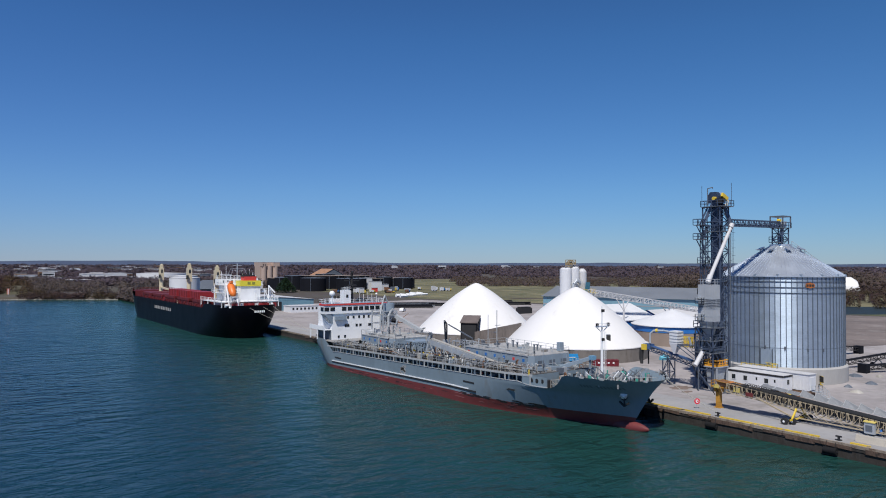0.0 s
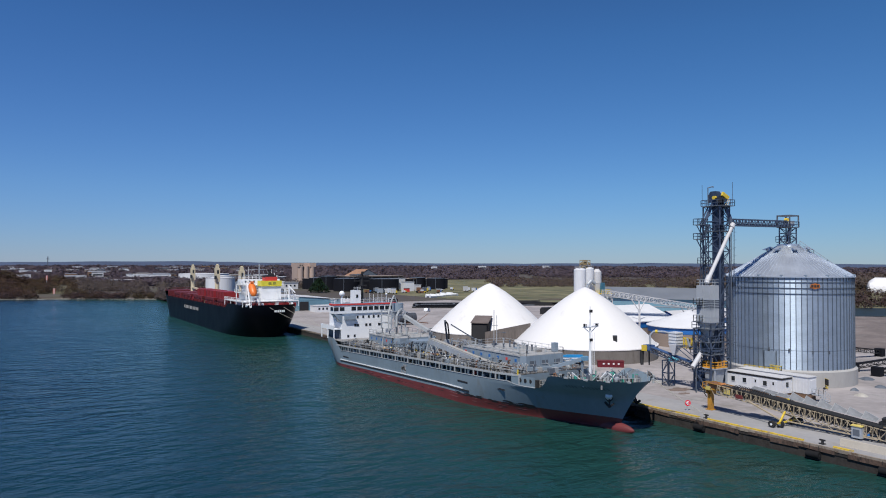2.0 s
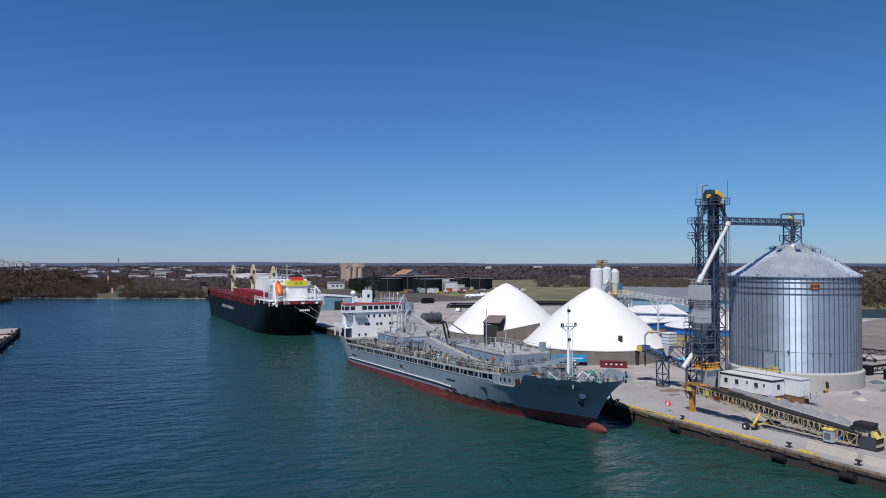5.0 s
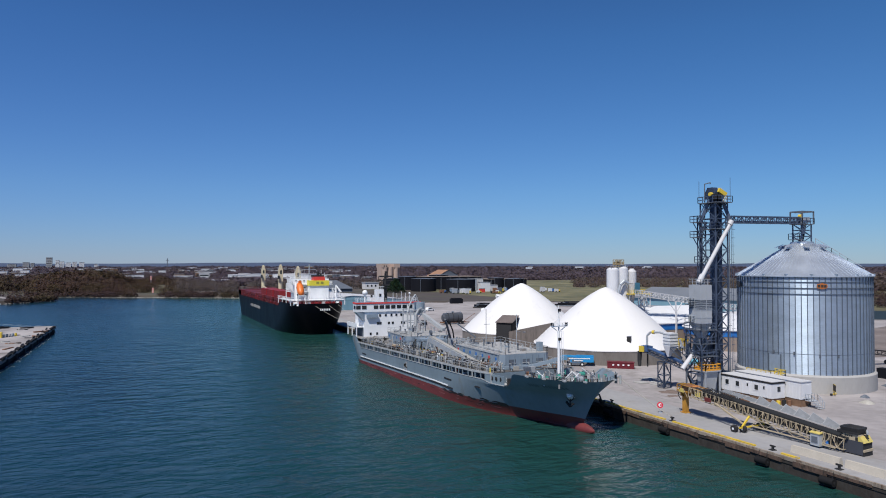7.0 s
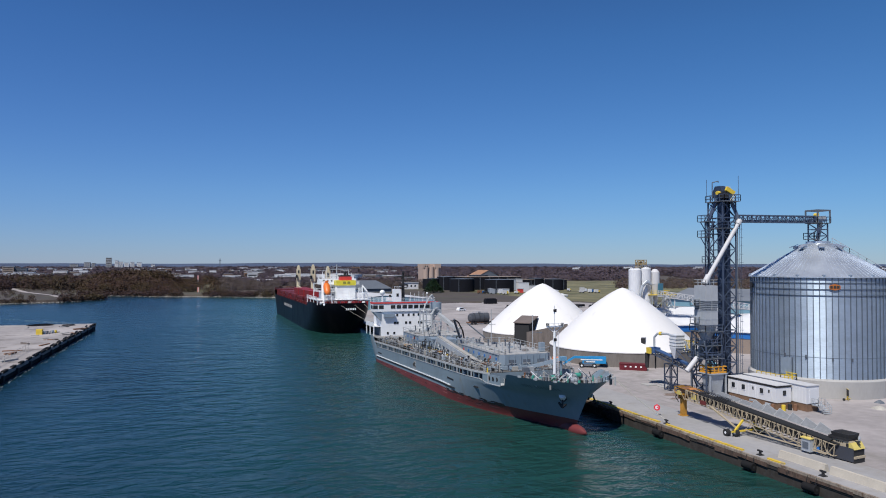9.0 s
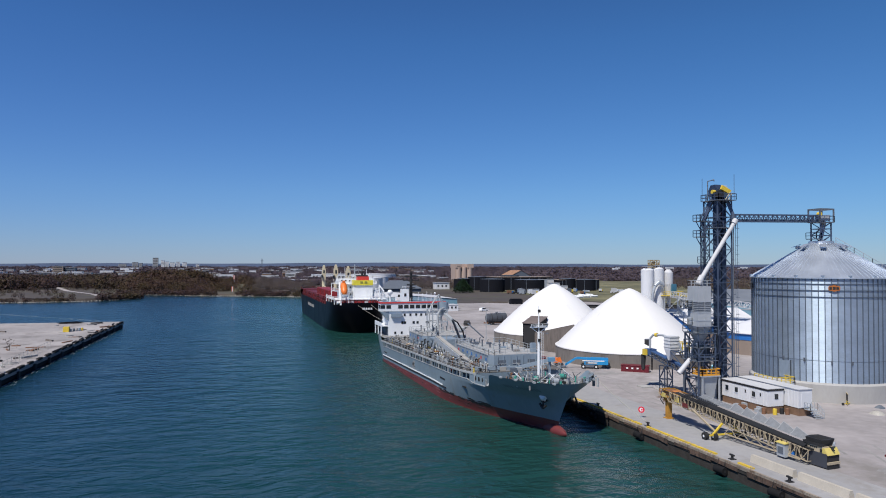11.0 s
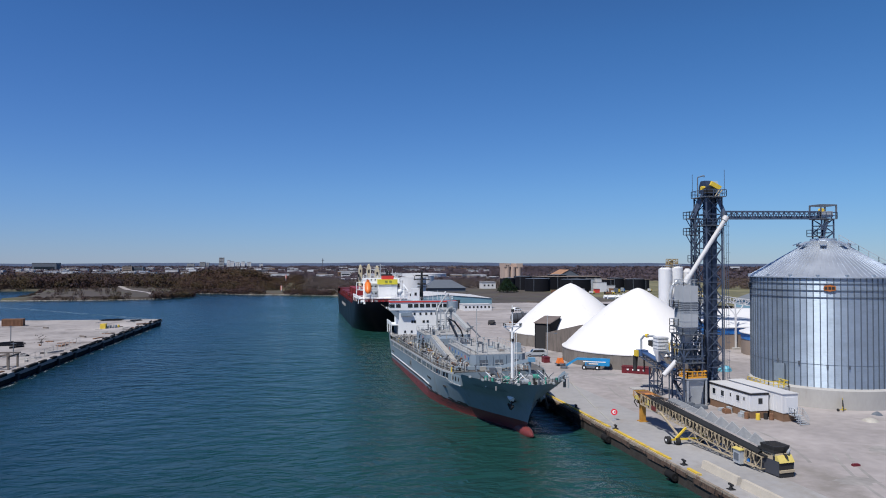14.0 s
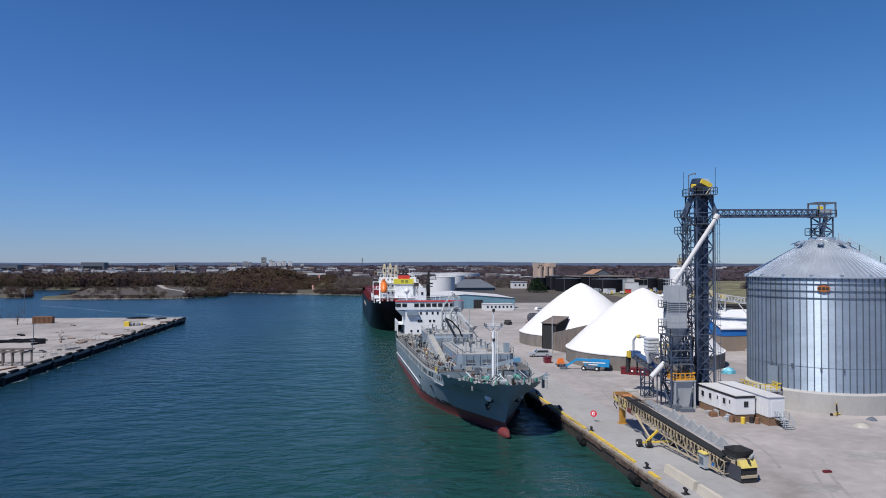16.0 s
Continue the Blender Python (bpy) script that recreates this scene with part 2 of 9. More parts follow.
_g = BINWALL.node_tree.nodes.new("ShaderNodeNewGeometry")  # sheets that are not quite flat, in level bands
_mp = BINWALL.node_tree.nodes.new("ShaderNodeMapping")
_mp.inputs["Scale"].default_value = (0.5, 0.5, 5.0)
_n = BINWALL.node_tree.nodes.new("ShaderNodeTexNoise")
_n.inputs["Scale"].default_value, _n.inputs["Detail"].default_value = 1.0, 3
_bp = BINWALL.node_tree.nodes.new("ShaderNodeBump")
_bp.inputs["Strength"].default_value, _bp.inputs["Distance"].default_value = 1.0, 0.022
BINWALL.node_tree.links.new(_g.outputs["Position"], _mp.inputs["Vector"])
BINWALL.node_tree.links.new(_mp.outputs[0], _n.inputs["Vector"])
BINWALL.node_tree.links.new(_n.outputs["Fac"], _bp.inputs["Height"])
BINWALL.node_tree.links.new(_bp.outputs[0], _b.inputs["Normal"])
GALVROOF = mat("galvanised_roof", (0.58, 0.63, 0.69), 0.42, metal=0.7, var=0.08, scale=0.3, fine=2)
STIFF = mat("dark_stiffener", (0.15, 0.18, 0.22), 0.5, metal=0.7, var=0.15, scale=0.6)
TOWERSTEEL = mat("tower_steel", (0.09, 0.12, 0.18), 0.5, metal=0.45, var=0.2, scale=0.4)
TRUNKSTEEL = mat("trunk_steel", (0.045, 0.065, 0.11), 0.45, metal=0.4, var=0.2, scale=0.4)
BLUESTEEL = mat("blue_grey_casing", (0.3, 0.4, 0.52), 0.5, metal=0.2, var=0.1, scale=0.5)
GREYSTEEL = mat("grey_steel", (0.42, 0.45, 0.48), 0.5, metal=0.3, var=0.12, scale=0.5)
BINGREY = mat("grey_bin_panel", (0.42, 0.44, 0.46), 0.5, metal=0.2, var=0.08, scale=0.5)
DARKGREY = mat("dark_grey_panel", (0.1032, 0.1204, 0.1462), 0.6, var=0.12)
SHIPGREY = mat("ship_grey_paint", (0.176, 0.228, 0.268), 0.5, spec=0.2, var=0.14, scale=0.12, fine=1.2, dirt=(0.1634, 0.172, 0.172), dirt_amount=0.3, streak=3)
SHIPDECK = mat("ship_deck_paint", (0.2322, 0.2322, 0.2322), 0.7, var=0.22, scale=0.3, fine=2, dirt=(0.2064, 0.172, 0.1462), dirt_amount=0.45)
SHIPBLUE = mat("ship_blue_grey_paint", (0.218, 0.272, 0.325), 0.45, var=0.1, scale=0.3, fine=2, dirt=(0.258, 0.215, 0.172), dirt_amount=0.12, streak=3)
SHIPGEAR = mat("ship_gear_grey", (0.3612, 0.3784, 0.387), 0.5, var=0.15, scale=0.6)
SHIPWHITE = mat("ship_white_paint", (0.76, 0.775, 0.785), 0.4, var=0.05, scale=0.4, dirt=(0.516, 0.473, 0.4128), dirt_amount=0.1, streak=4)
BOOT = mat("boot_red", (0.1485, 0.0288, 0.0288), 0.55, var=0.2, scale=0.35, fine=2, dirt=(0.086, 0.043, 0.043), dirt_amount=0.35, streak=0.5)
BLACKHULL = mat("black_hull_paint", (0.003, 0.0035, 0.006), 0.35, spec=0.1, var=0.2, scale=0.2, dirt=(0.005, 0.0045, 0.005), dirt_amount=0.3, streak=2)
DECKRED = mat("deck_red", (0.128, 0.0150, 0.0165), 0.55, var=0.2, scale=0.3, dirt=(0.1204, 0.0258, 0.0258), dirt_amount=0.4)
CREAM = mat("cream_paint", (0.5676, 0.4988, 0.344), 0.5, var=0.1, scale=0.4, dirt=(0.344, 0.258, 0.172), dirt_amount=0.2, streak=3)
BRIGHTRED = mat("bright_red_paint", (0.602, 0.0516, 0.043), 0.45, var=0.06)
YELLOW = mat("yellow_paint", (0.6708, 0.4816, 0.0516), 0.5, var=0.1, scale=0.8, dirt=(0.387, 0.2838, 0.1032), dirt_amount=0.2)
LEMON = mat("lemon_paint", (0.688, 0.602, 0.0516), 0.45, var=0.05)
ORANGE = mat("orange_paint", (0.731, 0.172, 0.0258), 0.4, var=0.06)
BLUE = mat("blue_paint", (0.0172, 0.1376, 0.43), 0.45, var=0.1, scale=0.4)
SKYBLUE = mat("bright_blue_paint", (0.0172, 0.2408, 0.516), 0.4, var=0.08)
BLACK = mat("black_rubber", (0.0172, 0.0172, 0.0189), 0.75, var=0.2)
CHARCOAL = mat("charcoal_cladding", (0.0065, 0.0075, 0.012), 0.9, var=0.25, scale=0.2, spec=0.2)
GLASS = mat("dark_glass", (0.0129, 0.0172, 0.0215), 0.12, var=0.1, spec=0.6)
TAN = mat("tan_frame_paint", (0.4128, 0.344, 0.2408), 0.5, var=0.12, scale=0.8, dirt=(0.258, 0.2064, 0.1548), dirt_amount=0.3)
TEAL = mat("teal_cladding", (0.1462, 0.2752, 0.344), 0.5, var=0.08, scale=0.15)
PALEROOF = mat("pale_roof", (0.5332, 0.5332, 0.5418), 0.6, var=0.08, scale=0.1)
GREYROOF = mat("grey_roof", (0.2838, 0.2924, 0.3096), 0.7, var=0.1, scale=0.1)
TANWALL = mat("tan_wall", (0.2408, 0.1935, 0.1634), 0.85, var=0.12, scale=0.2)
WHITEWALL = mat("white_wall", (0.6364, 0.645, 0.6622), 0.6, var=0.05, scale=0.3, dirt=(0.473, 0.4558, 0.43), dirt_amount=0.12, streak=3)
BRICKBROWN = mat("brown_skirting", (0.1892, 0.1118, 0.0688), 0.85, var=0.25, scale=1.0)
RUST = mat("rusty_steel", (0.1892, 0.0946, 0.0516), 0.8, var=0.3, scale=0.8)
STONEBANK = mat("bank_stone", (0.344, 0.3268, 0.2924), 0.9, var=0.3, scale=0.4, bump=0.1)
SIGNRED = mat("sign_red", (0.645, 0.0258, 0.0516), 0.5, var=0.04)


# ---- water, ground, quay ----
solo("water", G().add([(-4800, -4800, 0), (4800, -4800, 0), (4800, 4800, 0), (-4800, 4800, 0)], [(0, 1, 2, 3)]), WATER, "rippled green-blue harbour water", "water", kind="structure")
SHORE = [(0.9, 330), (0, 470), (-14, 478), (-33, 489), (-55, 501), (-84, 511), (-106, 530), (-134, 546), (-140, 528), (-125, 498), (-121, 476), (-133, 461), (-150, 447), (-172, 441), (-200, 443), (-222, 440), (-234, 444), (-228, 472), (-246, 548), (-266, 619), (-315, 623), (-292, 560), (-269, 505), (-255, 474), (-258, 466), (-267, 468), (-286, 487), (-340, 512), (-420, 500), (-900, 470), (-4600, 520)]


def land():
    g = G()
    outline = [(0.9, -4600)] + SHORE + [(-4600, 4600), (4600, 4600), (4600, -4600)]
    n = len(outline)
    g.add([(x, y, 1.96) for x, y in outline], [tuple(range(n - 1, -1, -1))])
    foot = []
    for p, q, r in zip(outline[1:-4], outline[2:-3], outline[3:-2]):  # foot of the bank, mitred at the corners
        d = (Vector((q[0] - p[0], q[1] - p[1])).normalized() + Vector((r[0] - q[0], r[1] - q[1])).normalized()).normalized()
        foot.append((q[0] - d.y * 2.5, q[1] + d.x * 2.5))
    for k in range(len(foot) - 1):
        g.add([(*outline[k + 2], 1.96), (*outline[k + 3], 1.96), (*foot[k + 1], -0.6), (*foot[k], -0.6)], [(0, 1, 2, 3)])
    return g


solo("ground", land(), FIELD, "flat spring land of brown soil and thin grass", "ground", kind="structure")
solo("yard", G().add([(1.0, -300, 1.985), (260, -300, 1.985), (260, 70, 1.985), (150, 330, 1.985), (1.0, 330, 1.985)], [(0, 1, 2, 3, 4)]), YARD, "pale dusty gravel and concrete port yard", "yard", kind="structure")
quay = thing("quay", (0, 0, 0), "weathered concrete quay with stained face", "quay", kind="structure")
part("quay_apron", G().box(0.3, 9, -300, 330, 1.2, 2.0), CONCRETE, quay, "pale concrete apron")
part("quay_lip", G().box(0.0, 0.3, -300, 330, 1.6, 2.003), QUAYLIP, quay, "rust-stained broken concrete lip")
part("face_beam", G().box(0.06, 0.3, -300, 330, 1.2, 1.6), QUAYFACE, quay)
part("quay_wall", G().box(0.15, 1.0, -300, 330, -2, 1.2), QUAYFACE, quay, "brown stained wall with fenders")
PIERDECK = mat("pier_deck_gravel", (0.305, 0.282, 0.275), 0.95, var=0.35, scale=0.04, fine=0.5, bump=0.05, dirt=(0.1462, 0.129, 0.1204), dirt_amount=0.45)
pier = thing("pier", (-98, 238, 0), "old concrete pier with dark timber face", "pier", kind="structure")
part("pier_deck", G().prism([(-98, 241), (-180, 246), (-260, 262), (-330, 262), (-330, -300), (-103, -300), (-103, 60)], 1.0, 2.0), PIERDECK, pier, "pale gravel deck")
part("pier_wall", G().prism([(-98.3, 240.6), (-180, 245.6), (-260, 261.6), (-330, 261.6), (-330, -299), (-103.3, -299), (-103.3, 60)], -2, 1.0), PIERFACE, pier, "dark worn timber and concrete face")


# ---- grain bin ----
BX, BY, BR = 47.8, 40.4, 11.8


def grain_bin():
    t = thing("grain_bin", (BX, BY, 2), "large corrugated galvanised steel grain bin on a concrete ring", "grain bin")
    part("concrete_ring", G().turned(BX, BY, [(BR + 0.55, 1.9), (BR + 0.55, 4.95), (BR + 0.1, 5.25), (BR - 0.5, 5.25)], 72), PALECON, t, "pale concrete foundation ring")
    # each ring of wall sheets is a part; the sheets are corrugated
    z, n = 5.25, 16
    step = (23.0 - 5.25) / n
    for k in range(n):
        sheets = G().turned(BX, BY, [(BR, z), (BR + 0.004, z + step)], 76)
        sheets.smooth = False
        part("wall_ring", sheets, BINWALL, t, "shiny corrugated ring of wall sheets" if k == 0 else "")
        z += step
    # upright stiffeners
    for i in range(76):
        a = 2 * math.pi * i / 76
        c, s = math.cos(a), math.sin(a)
        r0, r1, h = BR - 0.02, BR + 0.11, 0.07
        g = G().add([(BX + r * c - q * s, BY + r * s + q * c, zz) for zz in (5.25, 22.95) for r, q in ((r0, -h), (r1, -h), (r1, h), (r0, h))], [(0, 1, 5, 4), (1, 2, 6, 5), (2, 3, 7, 6), (4, 5, 6, 7)])
        part("stiffener", g, STIFF, t)
    # wind rings
    for zz in (21.95, 20.85, 19.75):
        part("wind_ring", G().turned(BX, BY, [(BR + 0.02, zz - 0.05), (BR + 0.16, zz - 0.05), (BR + 0.16, zz + 0.05), (BR + 0.02, zz + 0.05)], 84), STIFF, t)
    part("low_ring", G().turned(BX, BY, [(BR + 0.02, 8.9), (BR + 0.04, 8.9), (BR + 0.04, 8.95), (BR + 0.02, 8.95)], 84), STIFF, t)
    # roof of narrow ribbed panels
    roof = part("roof", G().turned(BX, BY, [(BR + 0.35, 22.85), (BR + 0.35, 23.02), (2.1, 29.1), (2.1, 29.55), (0.0, 29.7)], 84), GALVROOF, t, "ribbed conical steel roof")
    for i in range(84):
        a = 2 * math.pi * i / 84
        c, s = math.cos(a), math.sin(a)
        part("roof_rib", G().beam((BX + (BR + 0.3) * c, BY + (BR + 0.3) * s, 23.08), (BX + 2.15 * c, BY + 2.15 * s, 29.13), 0.09, 0.12), GALVROOF, roof)
    for i in range(18):  # small eave vents
        a = 2 * math.pi * (i + 0.3) / 18
        c, s = math.cos(a), math.sin(a)
        part("eave_bracket", G().box(BX + (BR + 0.1) * c - 0.22, BX + (BR + 0.1) * c + 0.22, BY + (BR + 0.1) * s - 0.22, BY + (BR + 0.1) * s + 0.22, 23.0, 23.4), GALV, roof)
    for i in range(8):  # roof vents round the peak
        a = 2 * math.pi * (i + 0.1) / 8
        c, s = math.cos(a), math.sin(a)
        r, zv = 3.7, 28.25
        v = part("roof_vent", G().beam((BX + r * c, BY + r * s, zv - 0.1), (BX + r * c, BY + r * s, zv + 0.45), 0.8, 0.8), GALVROOF, roof)
        part("vent_hood", G().beam((BX + (r - 0.3) * c, BY + (r - 0.3) * s, zv + 0.75), (BX + (r + 1.2) * c, BY + (r + 1.2) * s, zv + 0.15), 0.95, 0.12), GALVROOF, v)
    # side doors and hatch
    for az, zz in ((212, 8.7), (232, 8.4), (247, 8.4), (195, 8.7)):
        c, s = math.cos(radians(az)), math.sin(radians(az))
        part("lug", G().box(BX + (BR + 0.15) * c - 0.1, BX + (BR + 0.15) * c + 0.1, BY + (BR + 0.15) * s - 0.1, BY + (BR + 0.15) * s + 0.1, zz, zz + 0.6), DARKGREY, t)
    az = 196
    c, s = math.cos(radians(az)), math.sin(radians(az))
    dr = part("access_door", G().add([(BX + (BR + 0.16) * c - q * s, BY + (BR + 0.16) * s + q * c, zz) for q, zz in ((-1.1, 5.6), (1.1, 5.6), (1.1, 8.6), (-1.1, 8.6))], [(0, 1, 2, 3)]), GALV, t, "grey steel access door")
    part("door_jamb", G().beam((BX + (BR + 0.2) * c + 1.1 * s, BY + (BR + 0.2) * s - 1.1 * c, 5.4), (BX + (BR + 0.2) * c + 1.1 * s, BY + (BR + 0.2) * s - 1.1 * c, 8.7), 0.12), STIFF, dr)
    part("door_jamb", G().beam((BX + (BR + 0.2) * c - 1.1 * s, BY + (BR + 0.2) * s + 1.1 * c, 5.4), (BX + (BR + 0.2) * c - 1.1 * s, BY + (BR + 0.2) * s + 1.1 * c, 8.7), 0.12), STIFF, dr)
    # maker's plate: an orange-brown shape with dark bars
    for az in (234.0, 151.0):
        c, s = math.cos(radians(az)), math.sin(radians(az))
        rr = BR + 0.3

        def on_wall(q, zz, r):
            return (BX + r * c - q * s, BY + r * s + q * c, 21.25 + zz)
        out = [(0.86 * q, 0.86 * zz) for q, zz in ((-1.05, 0), (-0.95, 0.42), (-0.3, 0.55), (0, 0.68), (0.3, 0.55), (0.95, 0.42), (1.05, 0), (0.95, -0.42), (0.3, -0.55), (0, -0.68), (-0.3, -0.55), (-0.95, -0.42))]
        g = G().loft([[on_wall(q, zz, rr - 0.1) for q, zz in out], [on_wall(q, zz, rr) for q, zz in out]], cap1=True)
        pl = part("maker_plate", g, mat("plate_orange", (0.3612, 0.1118, 0.0215), 0.5) if az > 200 else BLACK, t, "orange-brown oval plate with dark bars" if az > 200 else "dark oval plate")
        if az > 200:
            for q in (-0.55, 0.0, 0.5):
                part("bar", G().loft([[on_wall(q - 0.2, -0.22, rr + 0.01), on_wall(q + 0.2, -0.22, rr + 0.01), on_wall(q + 0.2, 0.22, rr + 0.01), on_wall(q - 0.2, 0.22, rr + 0.01)], [on_wall(q - 0.2, -0.22, rr + 0.03), on_wall(q + 0.2, -0.22, rr + 0.03), on_wall(q + 0.2, 0.22, rr + 0.03), on_wall(q - 0.2, 0.22, rr + 0.03)]], cap1=True), BLACK, pl)
    # roof stair with rail, down the inland slope
    a = radians(335)
    c, s = math.cos(a), math.sin(a)
    st = part("roof_stair", G().beam((BX + 2.4 * c, BY + 2.4 * s, 29.2), (BX + BR * c, BY + BR * s, 23.35), 0.8, 0.15), GREYSTEEL, t, "roof stair with handrails")
    part("stair_rail", G().rail([(BX + r * c + 0.4 * s, BY + r * s - 0.4 * c, 23.3 + (BR - r) * 0.62) for r in (2.4, 5.5, 8.6, BR)], 1.1, 1.6, 0.04), GREYSTEEL, st)
    return t


grain_bin()
# yellow railed landing before the bin's door
land_ = thing("access_landing", (36.0, 38.5, 2), "yellow railed access landing beside the bin", "platform")
part("landing_floor", G().box(32.6, 36.3, 34.8, 40.2, 4.7, 4.85), GREYSTEEL, land_)
part("landing_rail", G().rail([(32.6, 40.2, 4.85), (32.6, 34.8, 4.85), (36.3, 34.8, 4.85), (36.3, 40.2, 4.85)], 1.1, 1.0, 0.05), YELLOW, land_, "yellow handrail")
for x, y in ((32.8, 35), (36.1, 35), (32.8, 40), (36.1, 40)):
    part("leg", G().beam((x, y, 2), (x, y, 4.7), 0.15), GREYSTEEL, land_)


# ---- storage domes ----
def dome(cx, cy, label):
    t = thing("storage_dome", (cx, cy, 2), label, "storage dome", "storage domes")
    R = 18.0
    part("ring_wall", G().turned(cx, cy, [(R, 1.9), (R, 5.3), (R - 0.4, 5.3)], 72), WALLCON, t, "stained concrete ring wall")
    part("base_lip", G().turned(cx, cy, [(R + 0.02, 5.15), (R + 0.12, 5.15), (R + 0.12, 5.35), (R - 0.2, 5.4)], 72), MEMBRANE, t)
    prof = []
    for i in range(25):
        s = i / 24
        prof.append(((R - 0.1) * (1 - s), 5.25 + 14.35 * (0.62 * s + 0.38 * math.sin(s * math.pi / 2)) ** 0.985 - 26 * max(0.0, s - 0.9) ** 2))
    part("shell", G().turned(cx, cy, prof, 72), MEMBRANE, t, "smooth white membrane shell")
    return t


dome(36.4, 129.3, "white conical storage dome with a dark entrance shed")
d2 = dome(37.5, 89.2, "white conical storage dome with a small dark hatch")
# hatch on the near dome, a small upright box let into the slope
MH = Matrix.Translation((33.0, 74.5, 0)) @ Matrix.Rotation(radians(-42), 4, "Z")


def hatch_box(y0, y1, q, z0, z1):
    g = G().box(-q, q, y0, y1, z0, z1)
    g.v = [tuple(MH @ Vector(p)) for p in g.v]
    return g


part("hatch_frame", hatch_box(-0.62, 1.6, 0.5, 6.7, 8.46), DARKGREY, d2)
part("hatch", hatch_box(-0.68, -0.6, 0.42, 6.78, 8.38), BLACK, d2, "small dark hatch")
# entrance shed and retaining wall
shed = thing("entrance_shed", (22.2, 114.7, 2), "dark brown tall entrance shed against the dome", "shed")
MS = Matrix.Translation((22.4, 114.9, 0)) @ Matrix.Rotation(radians(44), 4, "Z")


def turned_to(g, m):
    g.v = [tuple(m @ Vector(p)) for p in g.v]
    return g


part("body", turned_to(G().add([(0, -2.3, 1.95), (6.5, -2.3, 1.95), (6.5, 2.3, 1.95), (0, 2.3, 1.95), (0, -2.3, 9.0), (6.5, -2.3, 10.4), (6.5, 2.3, 10.4), (0, 2.3, 9.0)], [(0, 1, 5, 4), (1, 2, 6, 5), (2, 3, 7, 6), (3, 0, 4, 7)]), MS), CHARCOAL, shed, "dark side cladding")
part("roof", turned_to(G().add([(-0.3, -2.5, 9.0), (6.7, -2.5, 10.5), (6.7, 2.5, 10.5), (-0.3, 2.5, 9.0), (-0.3, -2.5, 8.8), (6.7, -2.5, 10.3), (6.7, 2.5, 10.3), (-0.3, 2.5, 8.8)], [(0, 1, 2, 3), (4, 5, 1, 0), (5, 6, 2, 1), (6, 7, 3, 2), (7, 4, 0, 3)]), MS), mat("weathered_brown_cladding", (0.1376, 0.1118, 0.1032), 0.85, var=0.25), shed, "weathered brown sloping roof")
part("doorway", turned_to(G().box(-0.06, 0, -2.0, 2.0, 2.0, 8.3), MS), BLACK, shed, "tall black curtain doorway")
wall = thing("retaining_wall", (24, 105, 2), "sloping grey timber wall between the two domes", "wall")
part("wall_panel", G().add([(22.5, 112.4, 2), (27.2, 99.0, 2), (27.2, 99.0, 9.8), (22.5, 112.4, 6.6), (22.9, 112.5, 2), (27.6, 99.1, 2), (27.6, 99.1, 9.8), (22.9, 112.5, 6.6)], [(0, 1, 2, 3), (7, 6, 5, 4), (3, 2, 6, 7), (0, 3, 7, 4), (1, 5, 6, 2)]), mat("grey_timber", (0.1462, 0.1247, 0.1118), 0.9, var=0.3, scale=1.5, streak=6), wall, "grey upright timber boards")
lamp = thing("light_pole", (19.5, 103, 2), "tall slim light pole on the yard", "light pole")
part("pole", G().tube((19.5, 103, 2), (19.5, 103, 12.0), 0.12, 0.08), GREYSTEEL, lamp)
part("lamp_arm", G().beam((19.5, 103, 7.6), (21.3, 102.6, 7.4), 0.1).box(21.2, 21.9, 102.3, 102.8, 7.3, 7.5), DARKGREY, lamp)


# ---- elevator tower, bins, conveyors ----
def lattice(g, x0, x1, y0, y1, z0, z1, bay, t=0.2, brace=0.13):
    for x in (x0, x1):
        for y in (y0, y1):
            g.beam((x, y, z0), (x, y, z1), t)
    n = max(1, round((z1 - z0) / bay))
    c = [(x0, y0), (x1, y0), (x1, y1), (x0, y1)]
    for i in range(n + 1):
        z = z0 + (z1 - z0) * i / n
        zn = z0 + (z1 - z0) * (i + 1) / n
        for k in range(4):
            a, b = c[k], c[(k + 1) % 4]
            g.beam((*a, z), (*b, z), brace)
            if i < n:
                if (i + k) % 2:
                    a, b = b, a
                g.beam((*a, z), (*b, zn), brace * 0.85)
    return g


def pieces(name, g, material, parent):
    """Each separate bar of a collected mesh as a part of its own."""
    root = list(range(len(g.v)))

    def top_of(i):
        while root[i] != i:
            root[i] = root[root[i]]
            i = root[i]
        return i

    for f in g.f:
        for i in f[1:]:
            root[top_of(i)] = top_of(f[0])
    groups = {}
    for f in g.f:
        groups.setdefault(top_of(f[0]), []).append(f)
    for fs in groups.values():
        ids = sorted({i for f in fs for i in f})
        at = {i: k for k, i in enumerate(ids)}
        part(name, G().add([g.v[i] for i in ids], [tuple(at[i] for i in f) for f in fs]), material, parent)


def railed(name, parent, x0, x1, y0, y1, z, m=None):
    p = part(name, G().box(x0, x1, y0, y1, z - 0.12, z), DARKGREY, parent)
    pieces("rail_bar", G().rail([(x0, y0, z), (x1, y0, z), (x1, y1, z), (x0, y1, z), (x0, y0, z)], 1.1, 1.3, 0.045), m or TOWERSTEEL, p)
    return p


